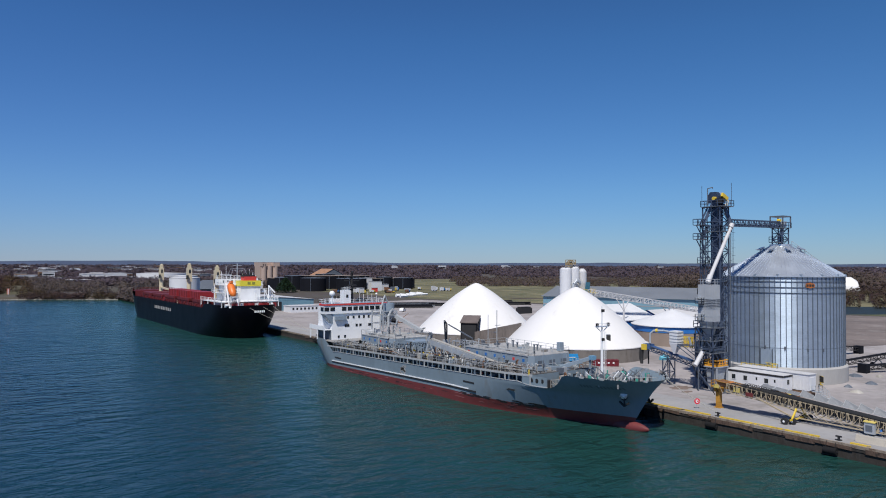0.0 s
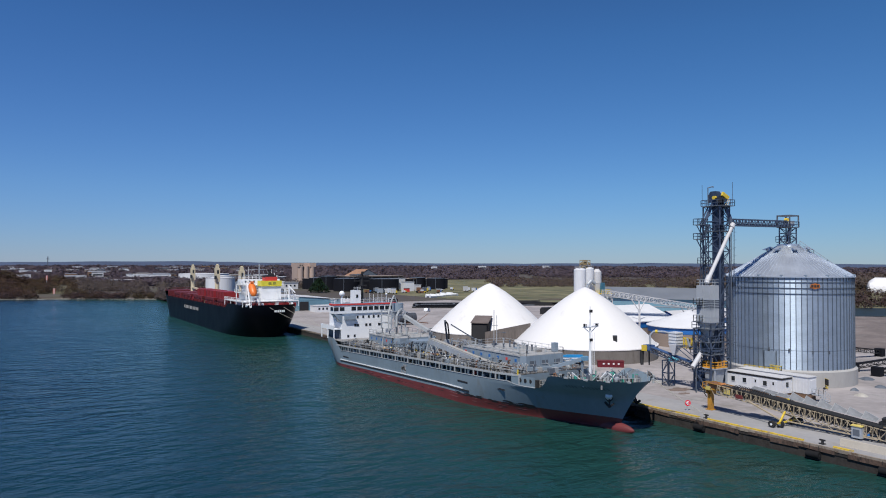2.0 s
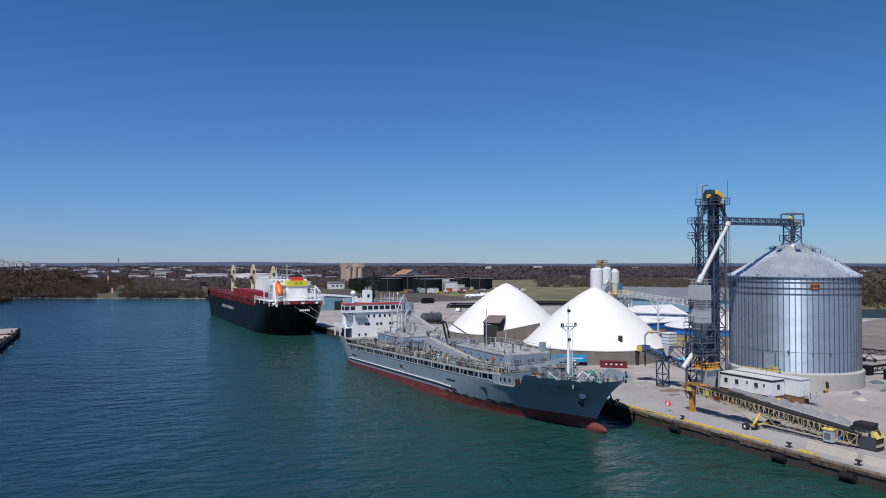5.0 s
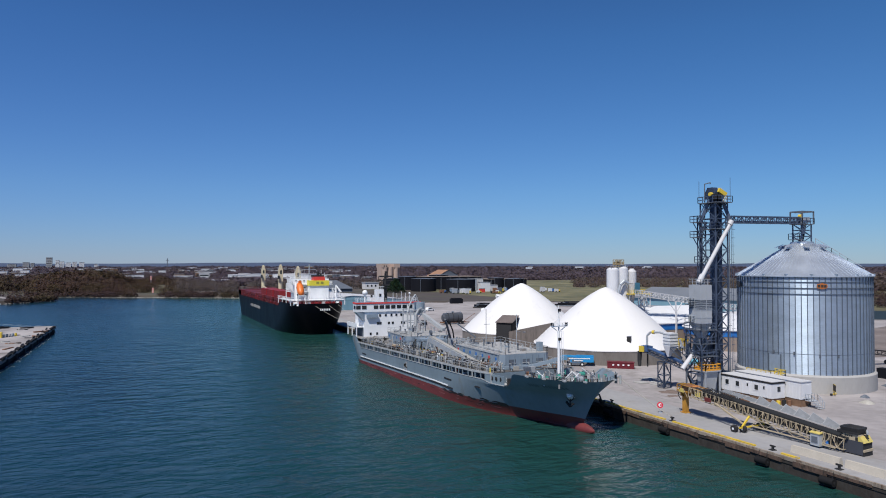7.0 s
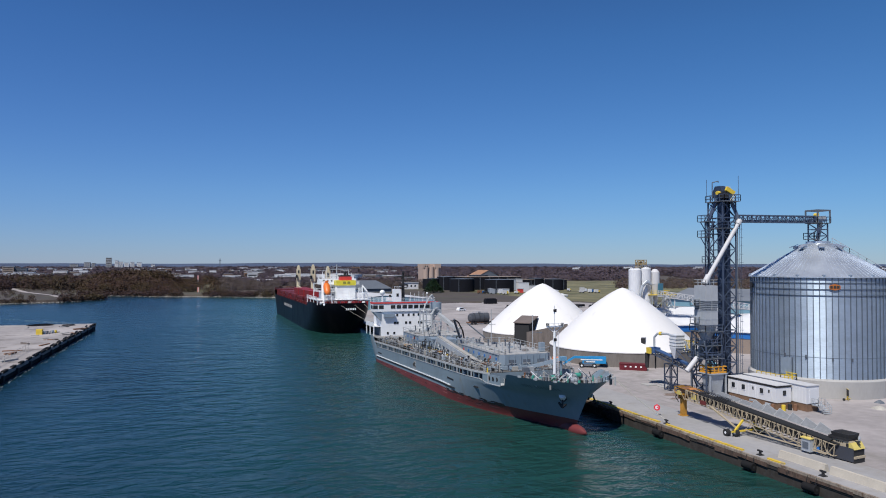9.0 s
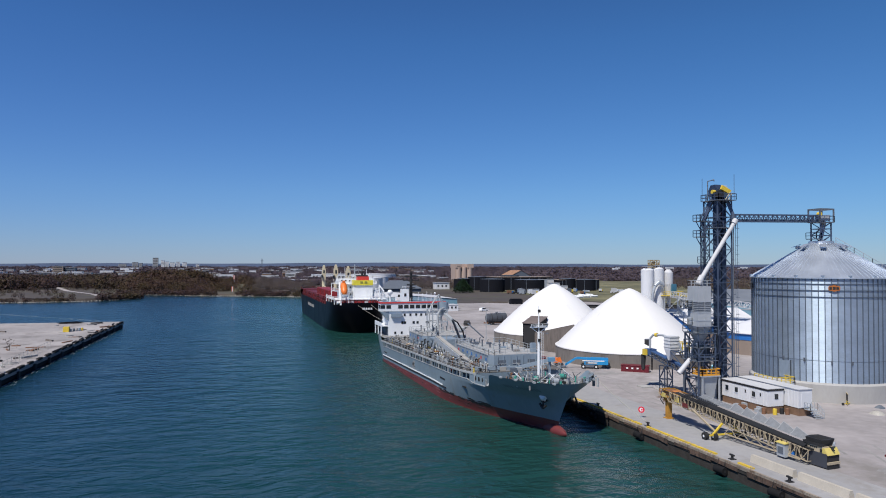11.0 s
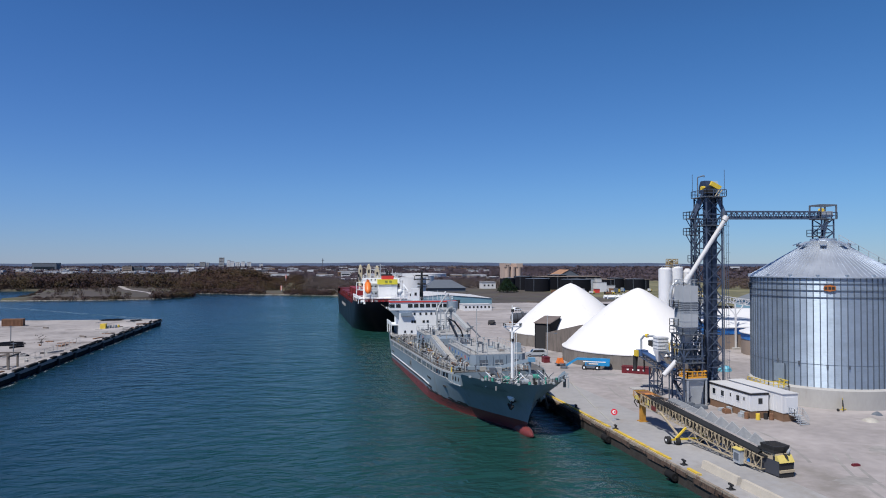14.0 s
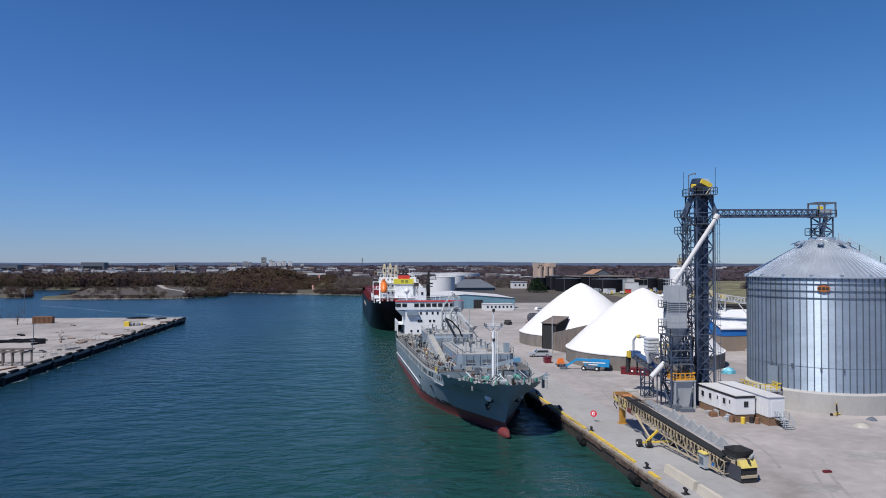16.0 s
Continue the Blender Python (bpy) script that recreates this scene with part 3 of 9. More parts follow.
tower = thing("elevator_tower", (26, 41.3, 2), "tall blue-grey steel bucket elevator tower with platforms", "elevator tower")
pieces("lattice_bar", lattice(G(), 24.6, 27.5, 39.6, 43.3, 2, 36.4, 2.9, 0.2, 0.13), TOWERSTEEL, tower)
g = G()
for i in range(12):
    z0, z1 = 2 + i * 2.87, 2 + (i + 1) * 2.87
    for a, b in (((24.6, 39.6), (27.5, 39.6)), ((27.5, 39.6), (27.5, 43.3)), ((24.6, 39.6), (24.6, 43.3))):
        g.beam((*a, z0), (*b, z1), 0.09).beam((*b, z0), (*a, z1), 0.09)
part("cross_bracing", g, TOWERSTEEL, tower)
part("caged_ladder", G().beam((28.0, 39.2, 2), (28.0, 39.2, 33), 0.05).beam((28.4, 39.2, 2), (28.4, 39.2, 33), 0.05), TOWERSTEEL, tower, "tall caged ladder")
for i in range(20):
    z = 3 + i * 1.5
    part("ladder_hoop", G().beam((28.0, 39.2, z), (28.4, 39.2, z), 0.05).beam((28.0, 39.2, z), (28.0, 38.75, z), 0.04).beam((28.4, 39.2, z), (28.4, 38.75, z), 0.04).beam((28.0, 38.75, z), (28.4, 38.75, z), 0.04), TOWERSTEEL, tower)
for z in (8.0, 14.0, 20.0, 26.0, 32.0):
    part("ladder_stay", G().beam((27.5, 39.6, z), (28.05, 39.2, z), 0.07), TOWERSTEEL, tower)
part("ladder_lattice", lattice(G(), 24.2, 25.1, 42.5, 43.6, 2, 33.0, 1.5, 0.13, 0.09), TOWERSTEEL, tower, "narrow ladder lattice")
part("ladder_cage", G().beam((24.0, 43.0, 2), (24.0, 43.0, 33), 0.06).beam((24.0, 43.5, 2), (24.0, 43.5, 33), 0.06), TOWERSTEEL, tower)
for x in (25.6, 26.75):
    leg = part("elevator_trunk", G().box(x - 0.42, x + 0.42, 40.6, 41.6, 2, 37.6), TRUNKSTEEL, tower, "enclosed elevator trunk")
    for i in range(15):
        z = 3.5 + i * 2.3
        part("trunk_flange", G().box(x - 0.5, x + 0.5, 40.53, 41.67, z, z + 0.14), TOWERSTEEL, leg)
for z in (9, 14, 19.5, 25.5):
    railed("platform", tower, 23.7, 25.2, 42.2, 43.9, z)
railed("mid_platform", tower, 24.4, 28.1, 39.3, 43.3, 31.7)
top = railed("top_platform", tower, 24.1, 27.7, 38.6, 43.4, 36.5)
for z in (33.0, 30.2):
    railed("side_platform", tower, 23.2, 24.9, 42.5, 44.5, z)
    part("platform_strut", G().beam((23.4, 43.9, z - 0.1), (24.5, 43.2, z - 2.6), 0.15), TOWERSTEEL, tower)
    part("platform_strut", G().beam((23.4, 42.7, z - 0.1), (24.5, 42.6, z - 2.6), 0.15), TOWERSTEEL, tower)
for x0 in (25.05, 26.3):
    hd = part("elevator_head", G().add([(x0, 40.2, 37.2), (x0 + 1.15, 40.2, 37.2), (x0 + 1.15, 42.6, 37.2), (x0, 42.6, 37.2), (x0, 40.2, 38.4), (x0 + 1.15, 40.2, 38.4), (x0 + 1.15, 42.6, 38.4), (x0, 42.6, 38.4), (x0, 40.8, 39.3), (x0 + 1.15, 40.8, 39.3), (x0 + 1.15, 42.0, 39.3), (x0, 42.0, 39.3)], [(0, 1, 5, 4), (1, 2, 6, 5), (2, 3, 7, 6), (3, 0, 4, 7), (4, 5, 9, 8), (5, 6, 10, 9), (6, 7, 11, 10), (7, 4, 8, 11), (8, 9, 10, 11)]), BLUESTEEL if x0 > 26 else TRUNKSTEEL, tower, "elevator head casing")
    if x0 > 26:
        part("drive_guard", G().beam((25.5, 39.7, 38.75), (27.3, 39.7, 37.9), 0.4, 0.75), YELLOW, hd, "yellow drive guard")
        part("guard_frame", G().beam((26.2, 39.5, 36.6), (27.2, 39.5, 37.9), 0.1).beam((26.8, 39.5, 36.6), (27.5, 39.5, 37.7), 0.1), CREAM, hd)
part("drive_motor", G().tube((24.5, 40.9, 38.0), (25.1, 40.9, 38.0), 0.36, n=12), YELLOW, tower, "yellow motor")
part("gearbox", G().box(24.7, 26.0, 39.6, 40.5, 37.0, 38.0), BLACK, tower)
part("hoist_davit", G().pipe([(24.6, 42.2, 36.6), (24.6, 42.2, 40.0), (25.6, 41.8, 40.3), (25.6, 41.8, 40.0)], 0.09), DARKGREY, tower, "small hoist davit")
for x, y, h in ((24.2, 43.2, 40.6), (27.6, 39.0, 41.0)):
    part("lightning_rod", G().tube((x, y, 36.5), (x, y, h), 0.045, n=6), TOWERSTEEL, tower)
part("stair_flight", G().beam((23.8, 43.4, 33.0), (25.0, 42.4, 36.5), 0.6, 0.18), TOWERSTEEL, tower)
part("stair_flight", G().beam((23.9, 42.9, 30.2), (25.2, 42.4, 33.0), 0.6, 0.18), TOWERSTEEL, tower)
part("discharge_leg", G().beam((27.0, 40.4, 37.0), (28.0, 39.5, 33.4), 0.6, 0.6), TOWERSTEEL, tower)
part("discharge_leg", G().beam((25.2, 41.6, 37.0), (24.2, 43.2, 32.4), 0.55, 0.55), TOWERSTEEL, tower)
part("power_duct", G().tube((27.7, 39.4, 2), (27.7, 39.4, 34), 0.09, n=6), DARKGREY, tower)
sp = part("spout", G().tube((28.0, 39.3, 32.8), (21.0, 39.5, 22.6), 0.36, n=14), PALEROOF, tower, "long inclined white grain spout")
part("spout_joint", G().tube((28.15, 39.3, 33.1), (27.7, 39.3, 32.4), 0.5, n=12), PALEROOF, sp)
part("spout_joint", G().tube((21.3, 39.5, 23.2), (20.5, 39.5, 21.9), 0.5, n=12), PALEROOF, sp)

# bridge to the bin's peak, with its head frame
bridge = thing("catwalk_bridge", (38, 40, 33), "steel truss conveyor bridge from tower to bin peak", "conveyor bridge")
part("truss", G().truss((27.9, 39.8, 32.75), (46.6, 40.4, 33.05), 1.2, 1.2, 18, 0.13), TOWERSTEEL, bridge, "dark box truss")
part("conveyor_casing", G().beam((27.9, 39.8, 33.0), (48.0, 40.4, 33.35), 0.55, 0.35), TOWERSTEEL, bridge)
part("walk_rail", G().rail([(27.9, 39.2, 32.85), (46.6, 39.8, 33.15)], 1.2, 2.2, 0.04), TOWERSTEEL, bridge)
hf = thing("head_frame", (BX, BY, 29.5), "steel frame with conveyor drive on the bin peak", "steel frame")
g = lattice(G(), 46.6, 49.0, 39.3, 41.5, 29.4, 33.0, 1.2, 0.2, 0.13)
pieces("frame_bar", g, TOWERSTEEL, hf)
railed("drive_deck", hf, 46.1, 49.4, 38.9, 41.8, 33.05)
for x in (46.2, 49.3):
    part("gantry_beam", G().beam((x, 39.0, 35.4), (x, 41.7, 35.4), 0.24), DARKGREY, hf)
    for y in (39.0, 41.7):
        part("gantry_post", G().beam((x, y, 33), (x, y, 35.5), 0.22), DARKGREY, hf)
for y in (39.0, 41.7):
    part("gantry_beam", G().beam((46.2, y, 35.4), (49.3, y, 35.4), 0.24), DARKGREY, hf)
part("drive_casing", G().beam((47.0, 40.4, 33.75), (49.4, 40.4, 33.9), 1.0, 1.1), GREYSTEEL, hf, "grey conveyor head")
part("drive_motor", G().tube((47.6, 40.2, 34.6), (47.6, 40.9, 34.6), 0.35, n=10), YELLOW, hf)
part("drop_spout", G().tube((48.6, 40.4, 33.2), (47.6, 40.4, 29.6), 0.38, n=10), GREYSTEEL, hf)
railed("peak_landing", hf, 45.5, 46.6, 39.1, 41.6, 30.0)

# surge bin on its frame
def bin_plan(g):
    """From a plan 3.8 m square to the bin's own 2.6 by 2.9 m."""
    g.v = [(19.3 + (p[0] - 20) * 0.684, 37.9 + (p[1] - 40.2) * 0.763, p[2]) for p in g.v]
    return g


sb = thing("surge_bin", (20.6, 39.4, 2), "grey square steel surge bin on a braced steel frame", "surge bin")
part("bin_upper", bin_plan(G().box(20.0, 23.8, 40.2, 44.0, 19.0, 21.5)), BINGREY, sb, "light grey upper box")
for z0, z1 in ((18.8, 19.0), (15.6, 15.8), (17.0, 17.15)):
    part("bin_shoulder", bin_plan(G().box(19.95, 23.85, 40.15, 44.05, z0, z1)), GREYSTEEL, sb)
part("bin_middle", bin_plan(G().box(20.05, 23.75, 40.25, 43.95, 17.1, 18.8)), DARKGREY, sb, "dark grey middle band")
for i in range(5):
    part("louvre", bin_plan(G().box(19.98, 23.82, 40.18, 44.02, 17.25 + i * 0.3, 17.33 + i * 0.3)), GREYSTEEL, sb)
part("bin_lower", bin_plan(G().box(20.0, 23.8, 40.2, 44.0, 14.6, 17.1)), BINGREY, sb, "light grey lower box")
part("bin_seam", bin_plan(G().box(21.85, 21.95, 40.13, 40.2, 14.6, 21.4).box(19.93, 20.0, 42.0, 42.1, 14.6, 21.4)), GREYSTEEL, sb)
part("bin_cone", bin_plan(G().add([(20, 40.2, 14.6), (23.8, 40.2, 14.6), (23.8, 44, 14.6), (20, 44, 14.6), (20.6, 40.8, 13.7), (23.2, 40.8, 13.7), (23.2, 43.4, 13.7), (20.6, 43.4, 13.7), (21.5, 41.7, 9.6), (22.3, 41.7, 9.6), (22.3, 42.5, 9.6), (21.5, 42.5, 9.6)], [(0, 4, 5, 1), (1, 5, 6, 2), (2, 6, 7, 3), (3, 7, 4, 0), (4, 8, 9, 5), (5, 9, 10, 6), (6, 10, 11, 7), (7, 11, 8, 4)])), BINGREY, sb)
part("bin_rail", bin_plan(G().rail([(20, 40.2, 21.5), (23.8, 40.2, 21.5), (23.8, 44, 21.5), (20, 44, 21.5), (20, 40.2, 21.5)], 1.0, 1.2, 0.035)), GREYSTEEL, sb)
for z in (18.0, 14.9):
    railed("bin_landing", sb, 18.41, 19.3, 39.5, 40.8, z, GREYSTEEL)
railed("bin_deck", sb, 18.75, 22.58, 37.29, 41.41, 13.6)
part("frame", bin_plan(lattice(G(), 19.6, 24.4, 39.7, 44.5, 2, 13.5, 3.8, 0.3, 0.2)), TOWERSTEEL, sb, "braced steel frame")
part("inner_frame", bin_plan(lattice(G(), 20.3, 23.6, 40.5, 43.7, 2, 13.5, 2.3, 0.16, 0.12)), TRUNKSTEEL, sb)
railed("lower_deck", sb, 18.48, 22.72, 37.14, 41.56, 9.0)
railed("mid_deck", sb, 18.89, 22.45, 37.37, 41.33, 11.2)
for k in range(10):
    x, y = random.uniform(19.8, 24.2), random.uniform(39.8, 44.3)
    part("frame_gear", bin_plan(G().tube((x, y, 9.0), (x, y, 9 + random.uniform(1, 3)), random.uniform(0.12, 0.4), n=8)), random.choice((TOWERSTEEL, GREYSTEEL, DARKGREY)), sb)
for k in range(26):  # chutes, pipes and cable trays in the tower foot
    x, y, z = random.uniform(18.8, 26.5), random.uniform(37.6, 42.5), random.uniform(2.2, 12)
    L = random.uniform(1.2, 4)
    part("foot_pipe", G().tube((x, y, z), (x + random.uniform(-1, 1), y + random.uniform(-0.6, 0.6), min(z + L, 13.4)), random.uniform(0.07, 0.24), n=8), random.choice((TRUNKSTEEL, TOWERSTEEL, GREYSTEEL, BLACK)), sb)
part("boot_box", G().box(25.0, 27.3, 40.2, 42.0, 2, 4.4), TRUNKSTEEL, tower, "elevator boot casing")
# orange-railed loading hopper below
oh = thing("loading_hopper", (21.4, 38.4, 2), "grey loading hopper with orange railed top", "hopper")
part("hopper_body", G().add([(19.6, 37.2, 6.3), (22.6, 37.2, 6.3), (22.6, 39.4, 6.3), (19.6, 39.4, 6.3), (20.2, 37.6, 2), (22.0, 37.6, 2), (22.0, 39.3, 2), (20.2, 39.3, 2)], [(3, 2, 1, 0), (0, 1, 5, 4), (1, 2, 6, 5), (2, 3, 7, 6), (3, 0, 4, 7)]), GREYSTEEL, oh, "tapered grey steel casing")
part("hopper_deck", G().box(19.2, 22.9, 36.8, 39.6, 6.3, 6.5), GREYSTEEL, oh)
part("orange_guard", G().rail([(19.3, 36.9, 6.5), (22.8, 36.9, 6.5), (22.8, 39.5, 6.5), (19.3, 39.5, 6.5), (19.3, 36.9, 6.5)], 1.1, 0.9, 0.07).box(19.3, 22.8, 36.85, 36.95, 6.5, 6.8).box(19.25, 19.35, 36.9, 39.5, 6.5, 6.8), mat("orange_yellow_paint", (0.688, 0.3096, 0.0258), 0.5), oh, "orange guard rails")
for x in (19.4, 22.7):
    part("leg", G().beam((x, 37.0, 2), (x, 37.0, 6.3), 0.25), GREYSTEEL, oh)
part("scrap_steel_block", G().box(19.2, 21.4, 34.4, 36.2, 2, 2.5).box(18.6, 19.6, 35.2, 36.4, 2, 2.9), DARKGREY, oh)

# ship-loading boom conveyor towards the dome
bc = thing("boom_conveyor", (20, 48, 2), "blue-grey inclined boom conveyor with yellow head drive", "conveyor")
part("boom_truss", G().truss((20.6, 43.0, 5.9), (19.3, 52.2, 8.2), 1.3, 0.9, 9, 0.13), TOWERSTEEL, bc)
part("belt", G().beam((20.6, 43.0, 6.9), (19.3, 52.2, 9.1), 1.1, 0.25), mat("blue_belt_cover", (0.043, 0.0946, 0.2236), 0.6), bc, "dark blue belt cover")
part("head_housing", G().box(18.5, 20.0, 51.2, 52.9, 8.3, 9.35), bpy.data.materials["blue_belt_cover"], bc, "dark blue head housing")
part("head_motor", G().box(18.0, 18.4, 51.8, 52.9, 8.2, 9.3), YELLOW, bc, "yellow drive motor")
part("hanging_chute", G().tube((18.5, 53.2, 8.2), (18.4, 53.2, 6.4), 0.45, 0.4, n=10).tube((18.4, 53.2, 6.4), (18.2, 52.9, 5.4), 0.4, 0.3, n=10), BLACK, bc, "black hanging rubber chute")
part("hanging_sleeve", G().tube((19.9, 52.6, 8.2), (19.9, 52.6, 5.2), 0.14, n=8), BLACK, bc)
part("trestle", lattice(G(), 18.6, 20.2, 46.6, 48.2, 2, 6.8, 2.4, 0.16, 0.12), TRUNKSTEEL, bc)
part("dust_duct", G().pipe([(18.6, 51.2, 9.6), (18.6, 51.2, 11.4), (18.9, 50.6, 12.1), (19.6, 48.8, 12.2), (19.5, 46.6, 12.0)], 0.2, n=10), GREYSTEEL, bc, "bent grey dust duct")
part("duct_clamp", G().tube((19.05, 50.2, 12.14), (19.2, 49.8, 12.16), 0.36, n=12), YELLOW, bc)
dc = thing("dust_collector", (19.2, 45.8, 2), "white dust collector with yellow platform", "dust collector")
part("filter_box", G().box(18.5, 20.4, 44.8, 46.6, 10.0, 12.4), WHITEWALL, dc, "ribbed white filter box")
for i in range(4):
    part("box_rib", G().box(18.44, 20.46, 44.74, 46.66, 10.3 + i * 0.6, 10.42 + i * 0.6), GREYSTEEL, dc)
part("filter_cone", G().add([(18.5, 44.8, 10), (20.4, 44.8, 10), (20.4, 46.6, 10), (18.5, 46.6, 10), (18.9, 45.6, 8), (19.3, 45.6, 8), (19.3, 46, 8), (18.9, 46, 8)], [(0, 1, 5, 4), (1, 2, 6, 5), (2, 3, 7, 6), (3, 0, 4, 7)]), WHITEWALL, dc)
for x in (18.7, 20.2):
    part("bracket", G().beam((x, 45.4, 9.9), (x, 41.4, 9.9), 0.14).beam((x, 45.2, 9.8), (x, 41.4, 7.6), 0.12), TOWERSTEEL, dc)
part("prop", G().beam((19.4, 46.3, 8.4), (19.4, 47.0, 6.8), 0.14), TOWERSTEEL, dc)
part("yellow_cage", G().rail([(20.6, 43.4, 9.2), (22.0, 43.4, 9.2), (22.0, 46.2, 9.2), (20.6, 46.2, 9.2), (20.6, 43.4, 9.2)], 2.0, 0.7, 0.06), YELLOW, dc, "yellow platform cage")
for x0, x1, y0, y1 in ((21.6, 24.4, 54.9, 57.2), (20.4, 23.6, 49.9, 51.6), (17.6, 19.8, 52.0, 54.2)):
    solo("ground_slab", G().box(x0, x1, y0, y1, 1.99, 2.22), PALECON, "loose pale concrete slab on the yard", "slab", "ground slabs")
wp = thing("discharge_spout", (18.6, 40.5, 5), "short grey discharge spout at the tower foot", "spout")
part("tube", G().tube((18.9, 39.6, 9.0), (16.6, 39.6, 6.7), 0.42, n=14), PALEROOF, wp)
part("stay", G().beam((17.6, 39.6, 2), (17.6, 39.6, 7.4), 0.18), DARKGREY, wp)


# ---- portable offices ----
def office(name, x0, x1, y0, y1, zf, zr, label, dark_edge, openings):
    t = thing(name, ((x0 + x1) / 2, (y0 + y1) / 2, 2), label, "office trailer", "site offices")
    part("skirting", G().box(x0 + 0.08, x1 - 0.08, y0 + 0.08, y1 - 0.08, 1.98, zf), BRICKBROWN, t, "brown plywood skirting")
    part("body", G().box(x0, x1, y0, y1, zf, zr - 0.12), WHITEWALL, t, "white ribbed metal walls")
    part("roof", G().box(x0 - 0.12, x1 + 0.12, y0 - 0.12, y1 + 0.12, zr - 0.1, zr), PALEROOF, t, "pale flat roof")
    if dark_edge:
        part("fascia", G().box(x0 - 0.06, x1 + 0.06, y0 - 0.06, y1 + 0.06, zr - 0.42, zr - 0.1), BLACK, t, "black roof fascia")
    n = int((y1 - y0) / 0.6)
    for i in range(n):
        y = y0 + (i + 0.5) * (y1 - y0) / n
        part("wall_rib", G().box(x0 - 0.03, x0, y - 0.03, y + 0.03, zf, zr - 0.45), WHITEWALL, t)
    for kind, y in openings:
        if kind == "door":
            d = part("door", G().box(x0 - 0.06, x0 + 0.02, y - 0.5, y + 0.5, zf + 0.05, zf + 2.1), WHITEWALL, t)
            part("door_pane", G().box(x0 - 0.08, x0 - 0.05, y - 0.15, y + 0.15, zf + 1.35, zf + 1.85), GLASS, d)
            part("door_step", G().box(x0 - 0.8, x0 - 0.1, y - 0.5, y + 0.5, 1.98, zf - 0.55).box(x0 - 0.45, x0 - 0.1, y - 0.5, y + 0.5, zf - 0.55, zf - 0.25), GREYSTEEL, d)
        else:
            w = part("window", G().box(x0 - 0.05, x0 + 0.02, y - 0.34, y + 0.34, zf + 1.05, zf + 1.85), GLASS, t)
            part("window_trim", G().box(x0 - 0.07, x0 - 0.02, y - 0.5, y + 0.5, zf + 0.92, zf + 1.0), WHITEWALL, w)
    return t


o1 = office("site_office", 23.7, 26.7, 26.9, 37.6, 3.1, 5.9, "white site office trailer with black roof edge", True, [("window", 36.3), ("window", 34.0), ("door", 31.8), ("window", 30.0), ("door", 28.4)])
part("end_window", G().box(25.0, 25.65, 26.84, 26.92, 4.2, 5.0), GLASS, o1)
o2 = office("storage_trailer", 27.1, 29.6, 24.2, 37.4, 3.2, 6.1, "long white storage trailer with metal steps", False, [])
part("end_door", G().box(27.6, 29.1, 24.14, 24.22, 3.3, 5.5), WHITEWALL, o2)
st = part("steps", G().box(28.0, 29.4, 22.9, 24.1, 3.0, 3.12), GREYSTEEL, o2, "grey metal steps with rails")
for k in range(4):
    part("tread", G().box(28.0, 29.4, 22.6 - k * 0.3, 22.9 - k * 0.3, 2.75 - k * 0.23, 2.82 - k * 0.23), GREYSTEEL, st)
for x in (28.0, 29.4):
    part("step_rail", G().rail([(x, 24.1, 3.1), (x, 22.9, 3.1), (x, 21.7, 2.1)], 1.0, 0.6, 0.03), GREYSTEEL, st)
for x, y, m, nm in ((23.2, 27.2, RUST, "rusty_drum"), (24.4, 26.2, YELLOW, "yellow_drum"), (25.8, 26.3, BLACK, "black_bin"), (26.3, 25.7, RUST, "rusty_drum")):
    solo(nm, G().tube((x, y, 1.98), (x, y, 2.85), 0.32, n=12).tube((x, y, 2.85), (x, y, 2.9), 0.28, n=12), m, {"rusty_drum": "rusty steel drum on the yard gravel", "yellow_drum": "yellow steel drum beside the office", "black_bin": "small black bin beside the office"}[nm], "drum")
for k, (x, y) in enumerate(((22.9, 33.0), (23.0, 32.0), (22.6, 31.2))):
    solo("scrap_pallet", G().box(x - 0.5, x + 0.5, y - 0.4, y + 0.4, 1.98, 2.3 + 0.1 * k).box(x - 0.4, x + 0.45, y - 0.3, y + 0.35, 2.3 + 0.1 * k, 2.45 + 0.1 * k), RUST if k else GREYSTEEL, "low stack of weathered boards and scrap", "pallet stack")

# ---- mobile stacking conveyor on the quay ----
CX0, CY0, CX1, CY1 = 8.6, 1.0, 6.2, 28.2


def axis(y, side=0.0, z=0.0):
    s = (y - CY0) / (CY1 - CY0)
    return Vector((lerp(CX0, CX1, s) + side, y, 2.45 + (y - 2.7) * 0.108 + z))


cv = thing("stacking_conveyor", (7.4, 14, 2), "tan mobile stacking conveyor with black belt covers and yellow tail", "conveyor")
part("main_truss", G().truss(axis(2.6), axis(26.5), 1.5, 1.35, 30, 0.1), TAN, cv, "tan lattice main frame")
lower = G()
for side in (-0.75, 0.75):
    a, b = axis(3.5, side, -0.1), axis(15.5, side, -1.35)
    b.z = 2.75
    lower.beam(a, b, 0.16)
    for i in range(11):
        p, q = a.lerp(b, i / 11), a.lerp(b, (i + 1) / 11)
        u = axis(p.y, side, 0.0)
        u2 = axis(q.y, side, 0.0)
        lower.beam(*((p, u2) if i % 2 else (u, q)), 0.07)
part("under_truss", lower, TAN, cv)
for i in range(64):  # belt idler brackets before the dark inner panel
    y = 3.2 + i * 0.36
    p = axis(y, -0.8, 1.35)
    part("idler_bracket", G().box(p.x - 0.04, p.x + 0.04, p.y - 0.035, p.y + 0.035, p.z - 0.75, p.z + 0.1), TAN if i % 2 else BLACK, cv)
